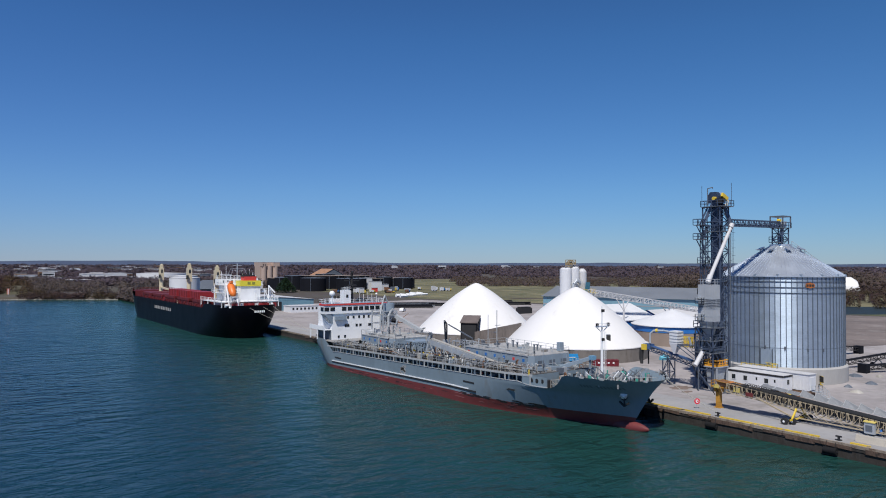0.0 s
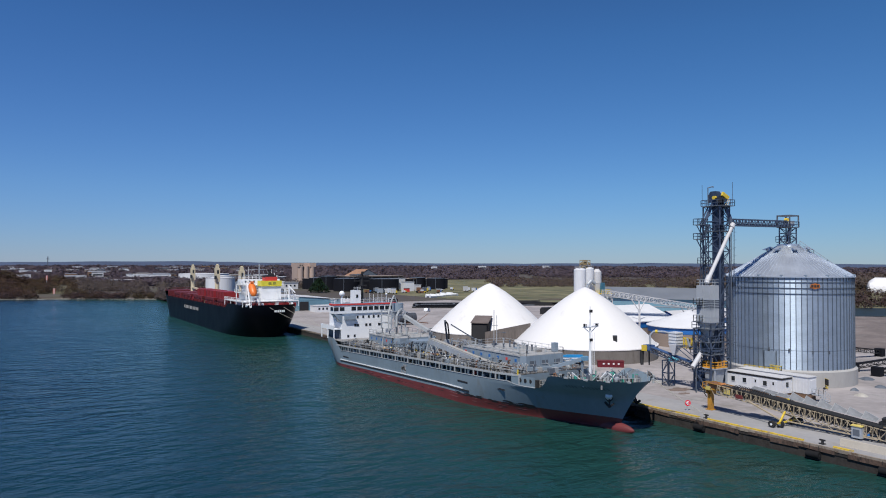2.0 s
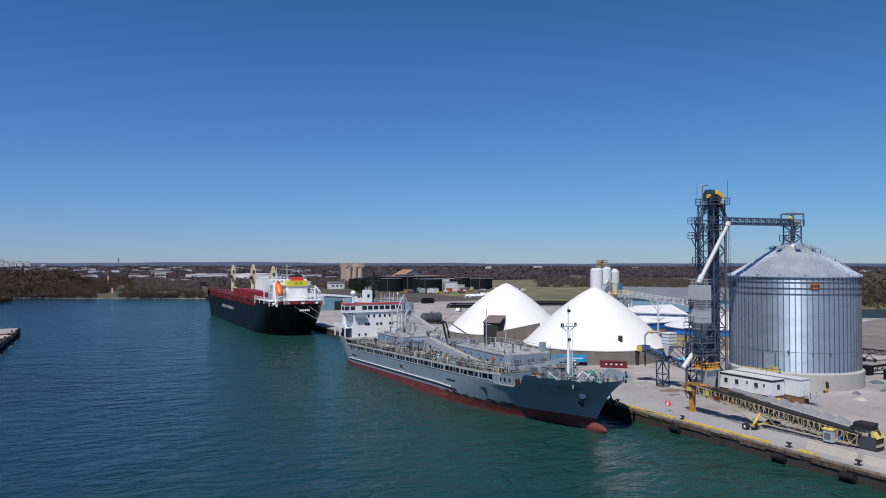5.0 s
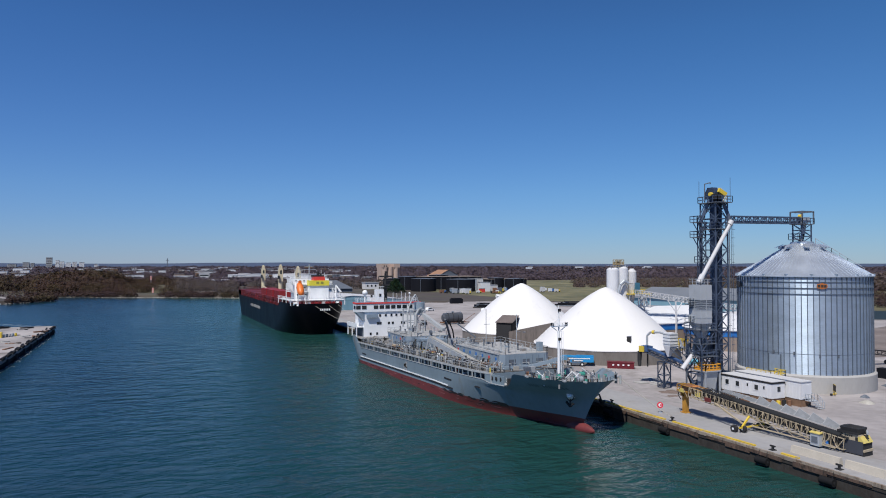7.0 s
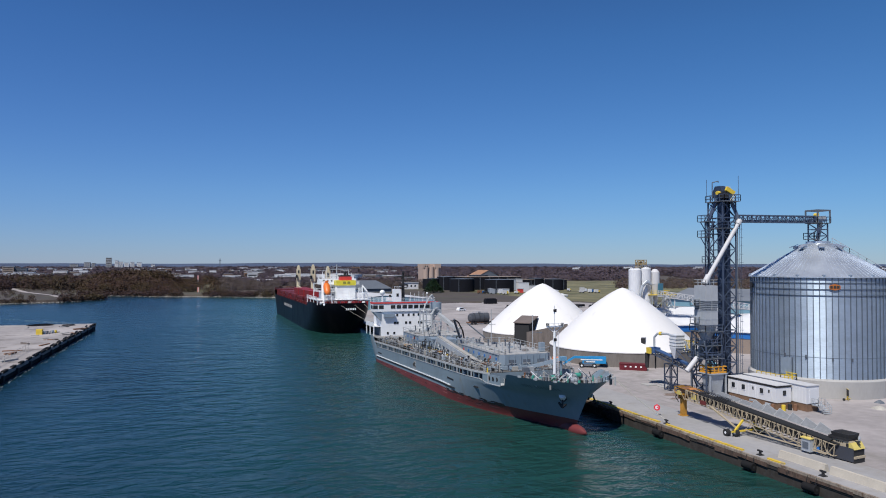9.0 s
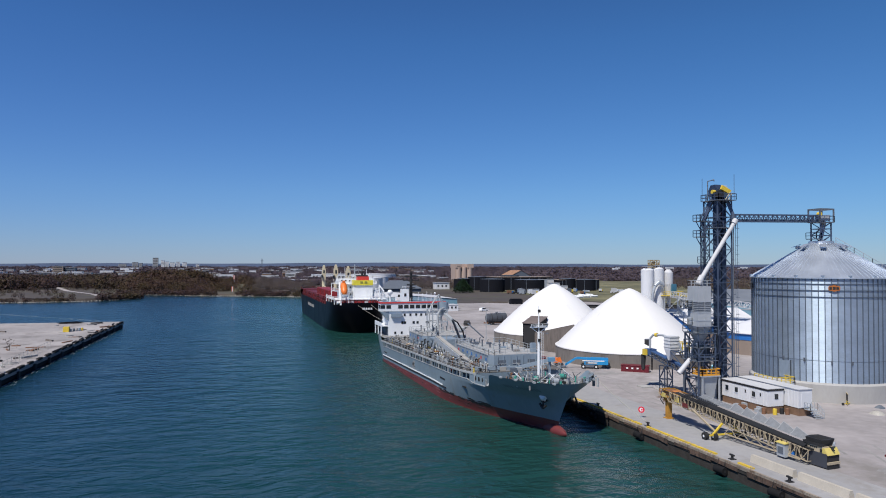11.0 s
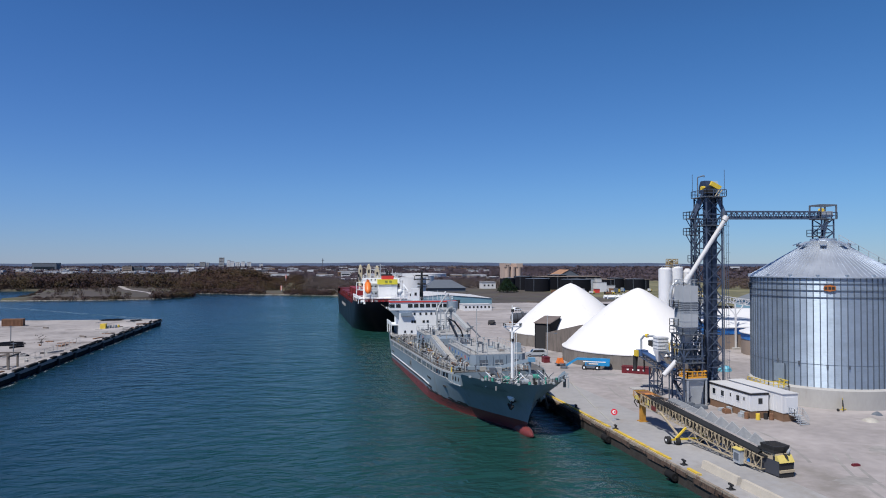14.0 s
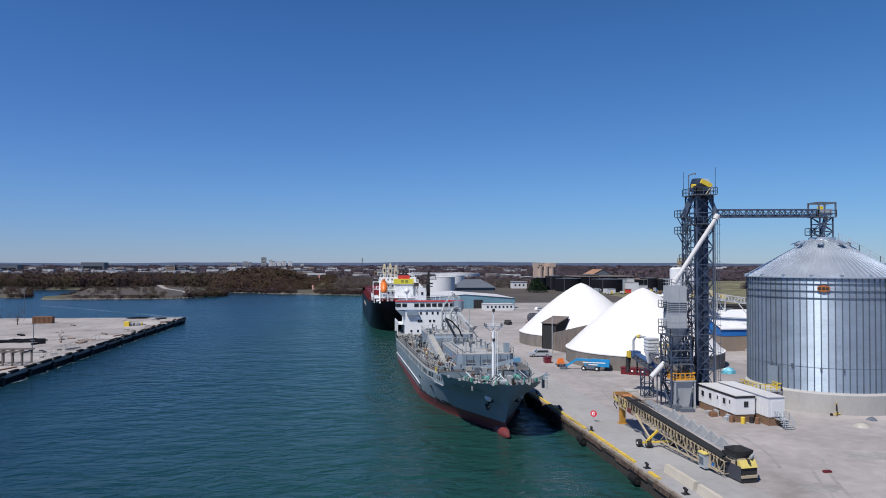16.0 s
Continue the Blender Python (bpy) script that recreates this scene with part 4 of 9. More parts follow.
# black panel put in for the dark inside of the frame
part("belt_skirt", G().beam(axis(3.0, -0.55, 1.05), axis(24.0, -0.55, 1.05), 0.05, 0.75), BLACK, cv, "black panel for the dark inside of the frame")
part("return_belt", G().beam(axis(3.0, 0, 0.45), axis(26.0, 0, 0.45), 1.0, 0.08), BLACK, cv)
part("belt", G().beam(axis(2.2, 0, 1.5), axis(26.4, 0, 1.35), 1.1, 0.12), BLACK, cv, "black rubber belt")
g = G()
rings = []
for y in (3.0, 8, 14, 18, 21.0):
    rings.append([axis(y, -0.72 * math.cos(radians(a)), 1.52 + 0.36 * math.sin(radians(a))) for a in range(0, 91, 15)])
g.loft(rings, closed=False)
g.smooth = True
part("belt_cover", g, mat("black_belt_cover", (0.0215, 0.0232, 0.0258), 0.85, spec=0.2), cv, "long curved black belt cover")
for i in range(14):
    y = 18.7 + i * 0.36
    part("hoop", G().loft([[axis(y, -0.98 * math.cos(radians(a)), 1.45 + 0.62 * math.sin(radians(a))) for a in range(0, 181, 20)], [axis(y + 0.14, -0.98 * math.cos(radians(a)), 1.45 + 0.62 * math.sin(radians(a))) for a in range(0, 181, 20)]], closed=False), BLACK, cv)
COVER = mat("grey_mesh_cover", (0.4, 0.41, 0.43), 0.6, metal=0.2, var=0.15, scale=2.0)
MESHY = mat("pale_wire_mesh", (0.23, 0.24, 0.25), 0.55, metal=0.3, var=0.15, scale=2.0)
for i in range(9):  # hinged mesh covers standing open on the inland side
    y = 4.2 + i * 1.95
    up = 0.3 if i > 5 else 0.85
    a, b = axis(y, 0.35, 1.95), axis(y + 1.75, 0.35, 1.95)
    c, d = axis(y + 1.75, 1.3, 1.95 + up), axis(y, 1.3, 1.95 + up * (0.9 if i > 5 else 0.3))
    wc = part("mesh_cover", G().add([a, b, c, d, a + Vector((0, 0, 0.015)), b + Vector((0, 0, 0.015)), c + Vector((0, 0, 0.015)), d + Vector((0, 0, 0.015))], [(3, 2, 1, 0), (4, 5, 6, 7), (0, 1, 5, 4), (1, 2, 6, 5), (2, 3, 7, 6), (3, 0, 4, 7)]), MESHY, cv, "open hinged grey mesh cover")
    part("cover_frame", G().beam(a, b, 0.05).beam(b, c, 0.05).beam(c, d, 0.06).beam(d, a, 0.05).beam(a.lerp(b, 0.5), d.lerp(c, 0.5), 0.04), SHIPGEAR, wc)
    for j in (0.25, 0.75):
        part("mesh_bar", G().beam(a.lerp(b, j), d.lerp(c, j), 0.03), COVER, wc)
    part("mesh_bar", G().beam(a.lerp(d, 0.5), b.lerp(c, 0.5), 0.03), COVER, wc)
# tail unit: charcoal and tan housing, yellow hood, black feed hopper
STRAW = mat("faded_yellow_paint", (0.5848, 0.473, 0.1376), 0.5, var=0.12, scale=1.0)
TX, TY = Vector((0.994, 0.107, 0)), Vector((-0.085, 0.996, 0))


def tail_at(u, v, z):  # u across, v towards the belt
    return Vector((8.45, 0.4, 2 + (z - 2) * 0.88)) + TX * u * 0.9 + TY * v * 0.92


def tail_block(u0, u1, v0, v1, z0, z1, lean=0.0):
    c = [tail_at(u0, v0, z0), tail_at(u1, v0, z0), tail_at(u1, v1, z0), tail_at(u0, v1, z0), tail_at(u0, v0 + lean, z1), tail_at(u1, v0 + lean, z1), tail_at(u1, v1, z1), tail_at(u0, v1, z1)]
    return G().add(c, [(3, 2, 1, 0), (4, 5, 6, 7), (0, 1, 5, 4), (1, 2, 6, 5), (2, 3, 7, 6), (3, 0, 4, 7)])


tail = part("tail_unit", tail_block(0.05, 2.2, 0.25, 3.4, 2.2, 4.75, 0.35), TAN, cv, "tan tail housing")
PANEL = mat("charcoal_panel", (0.043, 0.0473, 0.0602), 0.6, var=0.15)
part("side_panel", tail_block(0.0, 0.05, 0.1, 3.2, 2.15, 3.95), PANEL, tail, "charcoal side panel")
part("side_panel", tail_block(2.2, 2.26, 0.1, 3.2, 2.15, 3.95), DARKGREY, tail)
part("yellow_hood", tail_block(0.02, 2.24, -0.05, 0.75, 3.8, 4.6, 0.5), STRAW, tail, "yellow end hood")
part("hood_bar", tail_block(1.1, 1.3, -0.08, 0.8, 4.3, 4.76, 0.3), BLACK, tail)
part("end_recess", tail_block(0.12, 2.14, 0.1, 0.3, 2.9, 3.75), BLACK, tail)
part("tan_bumper", tail_block(0.05, 2.2, -0.08, 0.25, 2.6, 2.9), TAN, tail)
part("black_skid", tail_block(0.1, 2.15, 0.0, 0.6, 2.0, 2.6), BLACK, tail)
part("lamp_slot", tail_block(0.0, 0.06, 0.75, 1.1, 4.0, 4.45), BLACK, tail)
for k in range(4):
    part("name_bar", tail_block(0.02, 0.055, 1.5 + k * 0.28, 1.7 + k * 0.28, 4.42, 4.58), BLACK, tail)
hop = part("feed_hopper", tail_block(-0.1, 2.3, 0.75, 3.5, 4.76, 5.1), BLACK, tail, "black rubber-lined feed hopper")
g = G()
rim = [(-0.1, 0.75), (1.1, 0.5), (2.25, 0.75), (2.25, 3.1), (1.1, 3.3), (-0.1, 3.1)]
rings = []
for k, z in ((0.92, 5.05), (1.0, 5.55), (1.0, 5.65), (0.72, 5.6), (0.5, 5.2)):
    rings.append([tail_at(1.08 + (u - 1.08) * k, 1.95 + (v - 1.95) * k, z) for u, v in rim])
g.loft(rings, cap1=True)
part("hopper_rim", g, BLACK, hop, "flared black rubber rim")
part("steel_roller", G().tube(tail_at(1.5, 0.3, 4.95), tail_at(2.2, 0.75, 5.1), 0.14, n=10), GREYSTEEL, tail)
pu = part("power_unit", G().box(6.95, 7.95, 5.2, 6.5, 2.25, 3.75), GREYSTEEL, cv, "grey power unit with yellow lid")
part("lid", G().add([(6.85, 5.1, 3.78), (8.0, 5.1, 3.95), (8.0, 6.6, 3.95), (6.85, 6.6, 3.78), (6.85, 5.1, 3.88), (8.0, 5.1, 4.1), (8.0, 6.6, 4.1), (6.85, 6.6, 3.88)], [(3, 2, 1, 0), (4, 5, 6, 7), (0, 1, 5, 4), (1, 2, 6, 5), (2, 3, 7, 6), (3, 0, 4, 7)]), STRAW, pu)
part("unit_grille", G().box(6.9, 6.95, 5.45, 6.3, 2.6, 3.4), DARKGREY, pu)
part("blue_tank", G().tube((7.7, 4.7, 2.3), (7.7, 4.7, 3.0), 0.2, n=12), BLUE, cv)
# wheels and lifting frame
for k, (x, y) in enumerate(((4.1, 16.1), (5.0, 15.4), (8.6, 15.8), (9.4, 15.2))):
    w = part("wheel", G().tube((x - 0.26, y, 2.48), (x + 0.26, y, 2.48), 0.48, n=20), BLACK, cv, "black rubber tyre")
    part("rim", G().tube((x - 0.28, y, 2.48), (x + 0.28, y, 2.48), 0.17, n=12), SHIPWHITE, w)
part("axle_frame", G().beam((4.2, 15.3, 2.7), (9.3, 15.5, 2.7), 0.2).beam((4.7, 15.3, 2.8), (6.3, 15.5, 4.1), 0.22).beam((8.9, 15.5, 2.8), (7.8, 15.5, 4.1), 0.22), YELLOW, cv, "yellow axle and lift frame")
part("push_strut", G().beam((5.4, 15.4, 2.9), (6.0, 21.5, 4.8), 0.2).beam((8.8, 15.4, 2.9), (7.4, 21.5, 4.8), 0.2), TAN, cv)
# head end with its leg
AMBER = mat("worn_amber_paint", (0.4128, 0.2064, 0.0301), 0.6, var=0.2, scale=1.0, dirt=(0.215, 0.1204, 0.0516), dirt_amount=0.3)
hd = part("support_leg", G().box(6.75, 7.45, 28.3, 29.0, 1.98, 4.9).box(6.5, 7.7, 28.05, 29.25, 1.98, 2.1).box(6.55, 7.6, 28.0, 29.2, 4.6, 5.4), AMBER, cv, "yellow box-section support leg")
ORANGERUST = mat("orange_rust", (0.43, 0.172, 0.0516), 0.8, var=0.3, scale=1.5)
part("head_plate", G().box(6.1, 7.8, 25.6, 29.4, 5.4, 5.6), AMBER, cv)
tray = part("head_tray", G().add([(6.1, 24.2, 5.6), (7.6, 24.2, 5.6), (7.6, 28.0, 5.8), (6.1, 28.0, 5.8), (5.85, 24.0, 6.2), (7.85, 24.0, 6.2), (7.85, 28.4, 6.5), (5.85, 28.4, 6.5)], [(0, 1, 2, 3), (0, 4, 5, 1), (1, 5, 6, 2), (2, 6, 7, 3), (3, 7, 4, 0)]), RUST, cv, "open rusty orange head tray")
part("tray_lip", G().beam((5.85, 24.0, 6.2), (5.85, 28.4, 6.5), 0.08).beam((5.85, 28.4, 6.5), (7.85, 28.4, 6.5), 0.1).beam((7.85, 24.0, 6.2), (7.85, 28.4, 6.5), 0.08), AMBER, tray, "worn amber lip")
part("belt_flap", G().box(5.9, 7.8, 23.8, 24.7, 5.9, 6.3), BLACK, tray, "black rubber flap")
part("head_pulley", G().tube((6.2, 26.4, 6.15), (7.5, 26.4, 6.15), 0.42, n=14), ORANGERUST, tray)
part("head_guard", G().box(5.75, 5.85, 24.2, 25.3, 5.2, 5.9), STRAW, cv, "yellow guard")
part("side_guard", G().box(6.0, 6.12, 27.9, 28.9, 5.3, 5.9), STRAW, cv)
for k in range(6):
    yy = 24.8 + k * 0.9
    part("head_strut", G().beam((6.1 + 0.1 * k, yy, 4.6), (5.95, yy + 0.4, 5.9), 0.08), TAN if k % 2 else BLACK, cv)
part("head_cable", G().pipe([(6.2, 28.8, 5.7), (6.0, 29.1, 4.8), (6.4, 28.9, 4.1)], 0.07), BLACK, cv)
part("head_rail", G().rail([(6.1, 29.4, 5.6), (7.8, 29.4, 5.6)], 0.8, 0.8, 0.05), AMBER, cv)
part("red_panel", G().box(5.45, 5.52, 21.8, 23.0, 4.9, 5.5), BOOT, cv)

# ---- quay furniture ----
KERBPAINT = mat("worn_kerb_yellow", (0.602, 0.4128, 0.043), 0.7, var=0.25, scale=0.7, fine=5, dirt=(0.2924, 0.258, 0.2064), dirt_amount=0.5)
for i, (ya, yb) in enumerate(((120, 56), (53.5, 25.8), (24.3, 9.3), (5.4, 2.9), (-22, -60))):
    n = max(1, round(abs(ya - yb) / 3.0))
    for k in range(n):
        y0 = ya + (yb - ya) * k / n
        y1 = ya + (yb - ya) * (k + 0.97) / n
        solo("kerb_timber", G().box(0.4, 0.78, min(y0, y1), max(y0, y1), 1.99, 2.18), KERBPAINT, "worn yellow painted kerb timber on the quay edge", "kerb", "quay kerb")


def bollard(x, y):
    t = thing("bollard", (x, y, 2), "black cast-iron mooring bollard on the quay", "bollard", "quay bollards")
    part("base", G().box(x - 0.34, x + 0.34, y - 0.34, y + 0.34, 1.99, 2.08), BLACK, t)
    part("post", G().tube((x, y, 2.06), (x, y, 2.48), 0.17, 0.15, n=12), BLACK, t)
    part("horn", G().beam((x - 0.05, y - 0.38, 2.52), (x, y + 0.38, 2.52), 0.22, 0.18), BLACK, t)
    return t


first = bollard(1.05, 7.1)
for y in (-1.9, 24.9, 39.2, 52.5, 66, 82, 98, 114, 136, 150, 166, -16):
    copy_thing(first, pose(1.05, y, 2))
for y0, y1 in ((-0.9, 5.6), (-8.2, -1.6), (-15.6, -8.9), (-23, -16.3)):
    b = thing("concrete_barrier", (2.7, (y0 + y1) / 2, 2), "pale precast concrete barrier block", "barrier", "concrete barriers")
    part("block", G().add([(2.3, y0, 1.99), (3.1, y0, 1.99), (3.1, y1, 1.99), (2.3, y1, 1.99), (2.5, y0, 2.85), (2.9, y0, 2.85), (2.9, y1, 2.85), (2.5, y1, 2.85)], [(3, 2, 1, 0), (4, 5, 6, 7), (0, 1, 5, 4), (1, 2, 6, 5), (2, 3, 7, 6), (3, 0, 4, 7)]), mat("pale_barrier_concrete", (0.473, 0.43, 0.3612), 0.85, var=0.12) if y0 > -1 else bpy.data.materials["pale_barrier_concrete"], b)
RUBBER = mat("worn_black_rubber", (0.012, 0.012, 0.013), 0.8, spec=0.2, var=0.3, scale=2.0)
for y in (38.5, 25.2, 7.6, -1.4, -12, -22, 47, 57, 70, 84, 98, 112, 128, 140, 152, 164):
    f = thing("dock_fender", (-0.2, y, 1), "black rubber dock fender on the quay face", "fender", "dock fenders")
    part("pad", G().tube((-0.24, y - 0.85, 0.72), (-0.24, y + 0.85, 0.72), 0.46, n=16), RUBBER, f)
    part("bore", G().tube((-0.24, y - 0.87, 0.72), (-0.24, y + 0.87, 0.72), 0.16, n=10), BLACK, f)
    for q in (-0.6, 0.6):
        part("chain", G().beam((-0.24, y + q, 1.1), (0.02, y + q, 1.9), 0.05), BLACK, f)
RUSTFACE = mat("rust_stained_face", (0.105, 0.066, 0.048), 0.9, var=0.45, scale=0.8, fine=5, bump=0.08, dirt=(0.036, 0.027, 0.022), dirt_amount=0.6, streak=2)
g = G()
y = -82.0
while y < 172:  # patched, rust-stained concrete under the lip, of uneven length and depth
    L = random.uniform(1.2, 5.5)
    d = random.uniform(0.0, 0.05)
    zb = random.uniform(1.02, 1.42)
    g.add([(-d, y, zb + random.uniform(-0.12, 0.12)), (-d, y + L, zb + random.uniform(-0.12, 0.12)), (-d, y + L, 1.72), (-d, y, 1.72), (0.2, y, zb - 0.1), (0.2, y + L, zb - 0.1), (0.2, y + L, 1.72), (0.2, y, 1.72)], [(0, 3, 2, 1), (0, 1, 5, 4), (0, 4, 7, 3), (1, 2, 6, 5), (3, 7, 6, 2)])
    y += L + random.choice((0.0, 0.05, 0.4, 1.6))
tagged(part("edge_spall", g, RUSTFACE, quay, "rust-stained patched edge concrete"), kind="stuff")
sg = thing("round_sign", (3.3, 30.1, 2), "red round sign with white ring on a short post", "sign")
part("post", G().tube((3.3, 30.15, 2), (3.3, 30.15, 2.9), 0.05, n=8).box(3.05, 3.55, 29.9, 30.4, 1.99, 2.1), GREYSTEEL, sg)
disc = part("disc", G().tube((3.32, 30.12, 3.2), (3.28, 30.06, 3.2), 0.47, n=24), SIGNRED, sg)
part("ring", G().tube((3.28, 30.06, 3.22), (3.27, 30.04, 3.22), 0.27, n=20), SHIPWHITE, disc)
part("ring_middle", G().tube((3.272, 30.042, 3.22), (3.266, 30.034, 3.22), 0.15, n=16), SIGNRED, disc)

# ---- yard clutter ----
sk = thing("skip", (29.3, 72.1, 2), "long dark red steel skip by the dome wall", "skip")
M = Matrix.Translation((27.5, 70.6, 0)) @ Matrix.Rotation(radians(-38), 4, "Z")


def moved(g, m=M):
    g.v = [tuple(m @ Vector(p)) for p in g.v]
    return g


DARKRED = mat("dark_red_paint", (0.13, 0.01, 0.018), 0.5, var=0.15)
part("body", moved(G().box(-2.9, 2.9, -0.9, 0.9, 2.0, 3.3)), DARKRED, sk)
part("rim", moved(G().box(-3.0, 3.0, -1.0, 1.0, 3.3, 3.42)), DARKRED, sk)
for k in range(8):
    part("rib", moved(G().box(-2.7 + k * 0.77, -2.6 + k * 0.77, -1.0, -0.9, 2.0, 3.3)), DARKRED, sk)
for k in range(4):
    part("pale_mark", moved(G().box(-1.8 + k * 1.1, -1.4 + k * 1.1, -1.03, -0.91, 2.65, 2.95)), SHIPWHITE, sk)
lf = thing("boom_lift", (20, 78.4, 2), "bright blue boom lift with black tyres", "boom lift")
ML = Matrix.Translation((20.3, 77.6, 0)) @ Matrix.Rotation(radians(-28), 4, "Z")
part("chassis", moved(G().box(-1.6, 1.6, -0.9, 0.9, 2.4, 2.9), ML), DARKGREY, lf)
part("turret", moved(G().box(-1.2, 2.4, -0.8, 0.8, 2.9, 3.62), ML), SKYBLUE, lf, "blue turret housing")
part("boom", moved(G().beam((-3.0, 0, 4.2), (4.0, 0, 4.1), 0.5, 0.5), ML), SKYBLUE, lf, "blue telescopic boom")
part("boom_sleeve", moved(G().beam((0.2, 0, 4.17), (4.05, 0, 4.1), 0.62, 0.64), ML), SKYBLUE, lf)
part("lift_ram", moved(G().tube((1.6, 0, 3.5), (-0.8, 0, 4.0), 0.1, n=8), ML), GREYSTEEL, lf)
part("engine_cover", moved(G().box(-0.9, 1.2, -0.83, -0.8, 3.0, 3.5), ML), DARKGREY, lf)
part("counterweight", moved(G().box(2.4, 4.0, -0.8, 0.8, 2.9, 3.95), ML), SKYBLUE, lf)
for xa, xb, za in ((-1.6, 3.2, 3.65), (-0.4, 1.6, 3.2)):
    part("lettering_bar", moved(G().box(xa, xb, -0.84, -0.8, za, za + 0.2), ML), SHIPWHITE, lf, "white bar of unreadable lettering")
part("jib", moved(G().beam((-3.0, 0, 4.2), (-5.4, 0, 2.6), 0.4, 0.45), ML), SKYBLUE, lf)
bk = part("basket", moved(G().box(-6.6, -5.2, -0.8, 0.8, 2.1, 2.3), ML), DARKGREY, lf)
corners = [(-6.6, -0.8), (-5.2, -0.8), (-5.2, 0.8), (-6.6, 0.8)]
for (xa, ya), (xb, yb) in zip(corners, corners[1:] + corners[:1]):
    part("basket_post", moved(G().beam((xa, ya, 2.2), (xa, ya, 3.2), 0.05), ML), DARKGREY, bk)
    for z in (2.7, 3.2):
        part("basket_rail", moved(G().beam((xa, ya, z), (xb, yb, z), 0.05), ML), DARKGREY, bk)
for x in (-1.4, 1.4):
    for y in (-0.95, 0.95):
        w = part("wheel", moved(G().tube((x, y - 0.18, 2.48), (x, y + 0.18, 2.48), 0.5, n=16), ML), BLACK, lf)
        part("rim", moved(G().tube((x, y - 0.2, 2.48), (x, y + 0.2, 2.48), 0.22, n=10), ML), SHIPWHITE, w)
og = thing("work_cart", (15.6, 84, 2), "orange work cart loaded with covered gear", "cart")
part("bed", G().box(14.6, 16.6, 83.2, 84.8, 2.3, 2.6), DARKGREY, og)
part("load", G().add([(14.8, 83.3, 2.6), (16.4, 83.3, 2.6), (16.4, 84.7, 2.6), (14.8, 84.7, 2.6), (15.1, 83.5, 3.7), (16.0, 83.6, 3.9), (16.1, 84.4, 3.6), (15.2, 84.5, 3.8)], [(4, 5, 6, 7), (0, 1, 5, 4), (1, 2, 6, 5), (2, 3, 7, 6), (3, 0, 4, 7)]), ORANGE, og, "orange covered load")
for x in (14.9, 16.3):
    part("wheel", G().tube((x, 83.1, 2.3), (x, 83.3, 2.3), 0.3, n=12), BLACK, og)
solo("red_crate", G().box(13.6, 15.0, 89.0, 90.8, 1.99, 3.2).box(13.5, 15.1, 88.9, 90.9, 3.2, 3.3), DARKRED, "red steel crate on the yard", "crate")


def car(x, y, az, m, label, L=4.8, W=1.9, H=1.75):
    t = thing("car", (x, y, 2), label, "car", "parked cars")
    m4 = Matrix.Translation((x, y, 0)) @ Matrix.Rotation(radians(az), 4, "Z")
    a = L / 2
    prof = [(-a, 0.35), (-a, 0.95), (-a * 0.92, 1.05), (-a * 0.8, H - 0.05), (-a * 0.7, H), (a * 0.25, H), (a * 0.5, 1.05), (a * 0.95, 0.9), (a, 0.6), (a, 0.35)]
    part("body", moved(G().loft([[(px, s * W / 2, 2 + pz) for px, pz in prof] for s in (-1, 1)], cap0=True, cap1=True), m4), m, t)
    for s in (-1, 1):
        part("side_window", moved(G().add([(px, s * (W / 2 + 0.01), 2 + pz) for px, pz in ((-a * 0.76, 1.1), (a * 0.42, 1.1), (a * 0.2, H - 0.12), (-a * 0.68, H - 0.12))], [(0, 1, 2, 3) if s < 0 else (3, 2, 1, 0)]), m4), GLASS, t)
    part("windscreen", moved(G().add([(a * 0.49, -W / 2 + 0.1, 2 + 1.1), (a * 0.49, W / 2 - 0.1, 2 + 1.1), (a * 0.28, W / 2 - 0.12, 2 + H - 0.06), (a * 0.28, -W / 2 + 0.12, 2 + H - 0.06)], [(0, 1, 2, 3)]), m4), GLASS, t)
    for px in (-a * 0.62, a * 0.62):
        for s in (-1, 1):
            w = part("wheel", moved(G().tube((px, s * (W / 2 - 0.2), 2.34), (px, s * (W / 2 + 0.02), 2.34), 0.35, n=14), m4), BLACK, t)
            part("rim", moved(G().tube((px, s * (W / 2 - 0.1), 2.34), (px, s * (W / 2 + 0.04), 2.34), 0.18, n=10), m4), GREYSTEEL, w)
    return t


car(15.6, 100.6, 172, GREYSTEEL, "grey pickup parked near the dome", 5.4)
car(29.0, 189.5, 60, BLACK, "black car parked on the far yard", 4.4)
car(62, 262, 20, SHIPWHITE, "white car parked by the warehouse", 4.6)
car(84, 246, 40, SHIPWHITE, "white car on the far yard", 4.4)
tp = thing("covered_heap", (47.5, 69.5, 2), "heap under blue and white plastic sheet", "covered heap")
g = G()
rings = []
for k, (r, z) in enumerate(((1.15, 2.0), (1.05, 2.6), (0.6, 3.1), (0.1, 3.25))):
    rings.append([(47.5 + r * (1.3 + 0.25 * math.sin(3 * i + k)) * math.cos(2 * math.pi * i / 12), 69.5 + r * (1 + 0.2 * math.cos(2 * i)) * math.sin(2 * math.pi * i / 12), z) for i in range(12)])
g.loft(rings, cap1=True)
part("sheet", g, mat("blue_plastic", (0.129, 0.43, 0.559), 0.4, var=0.3, scale=1.0), tp)
solo("red_block", G().box(19.7, 20.6, 2.6, 3.0, 1.985, 2.2).box(19.8, 20.5, 2.65, 2.95, 2.2, 2.26), DARKRED, "small red painted steel block on the yard", "block")
sg = thing("portable_sign", (41.6, 29.2, 2), "black sign board on a yellow wheeled frame beside the bin", "sign")
part("sign_board", G().beam((40.95, 28.42, 3.3), (42.25, 29.98, 3.3), 0.1, 1.15), BLACK, sg, "black sign board")
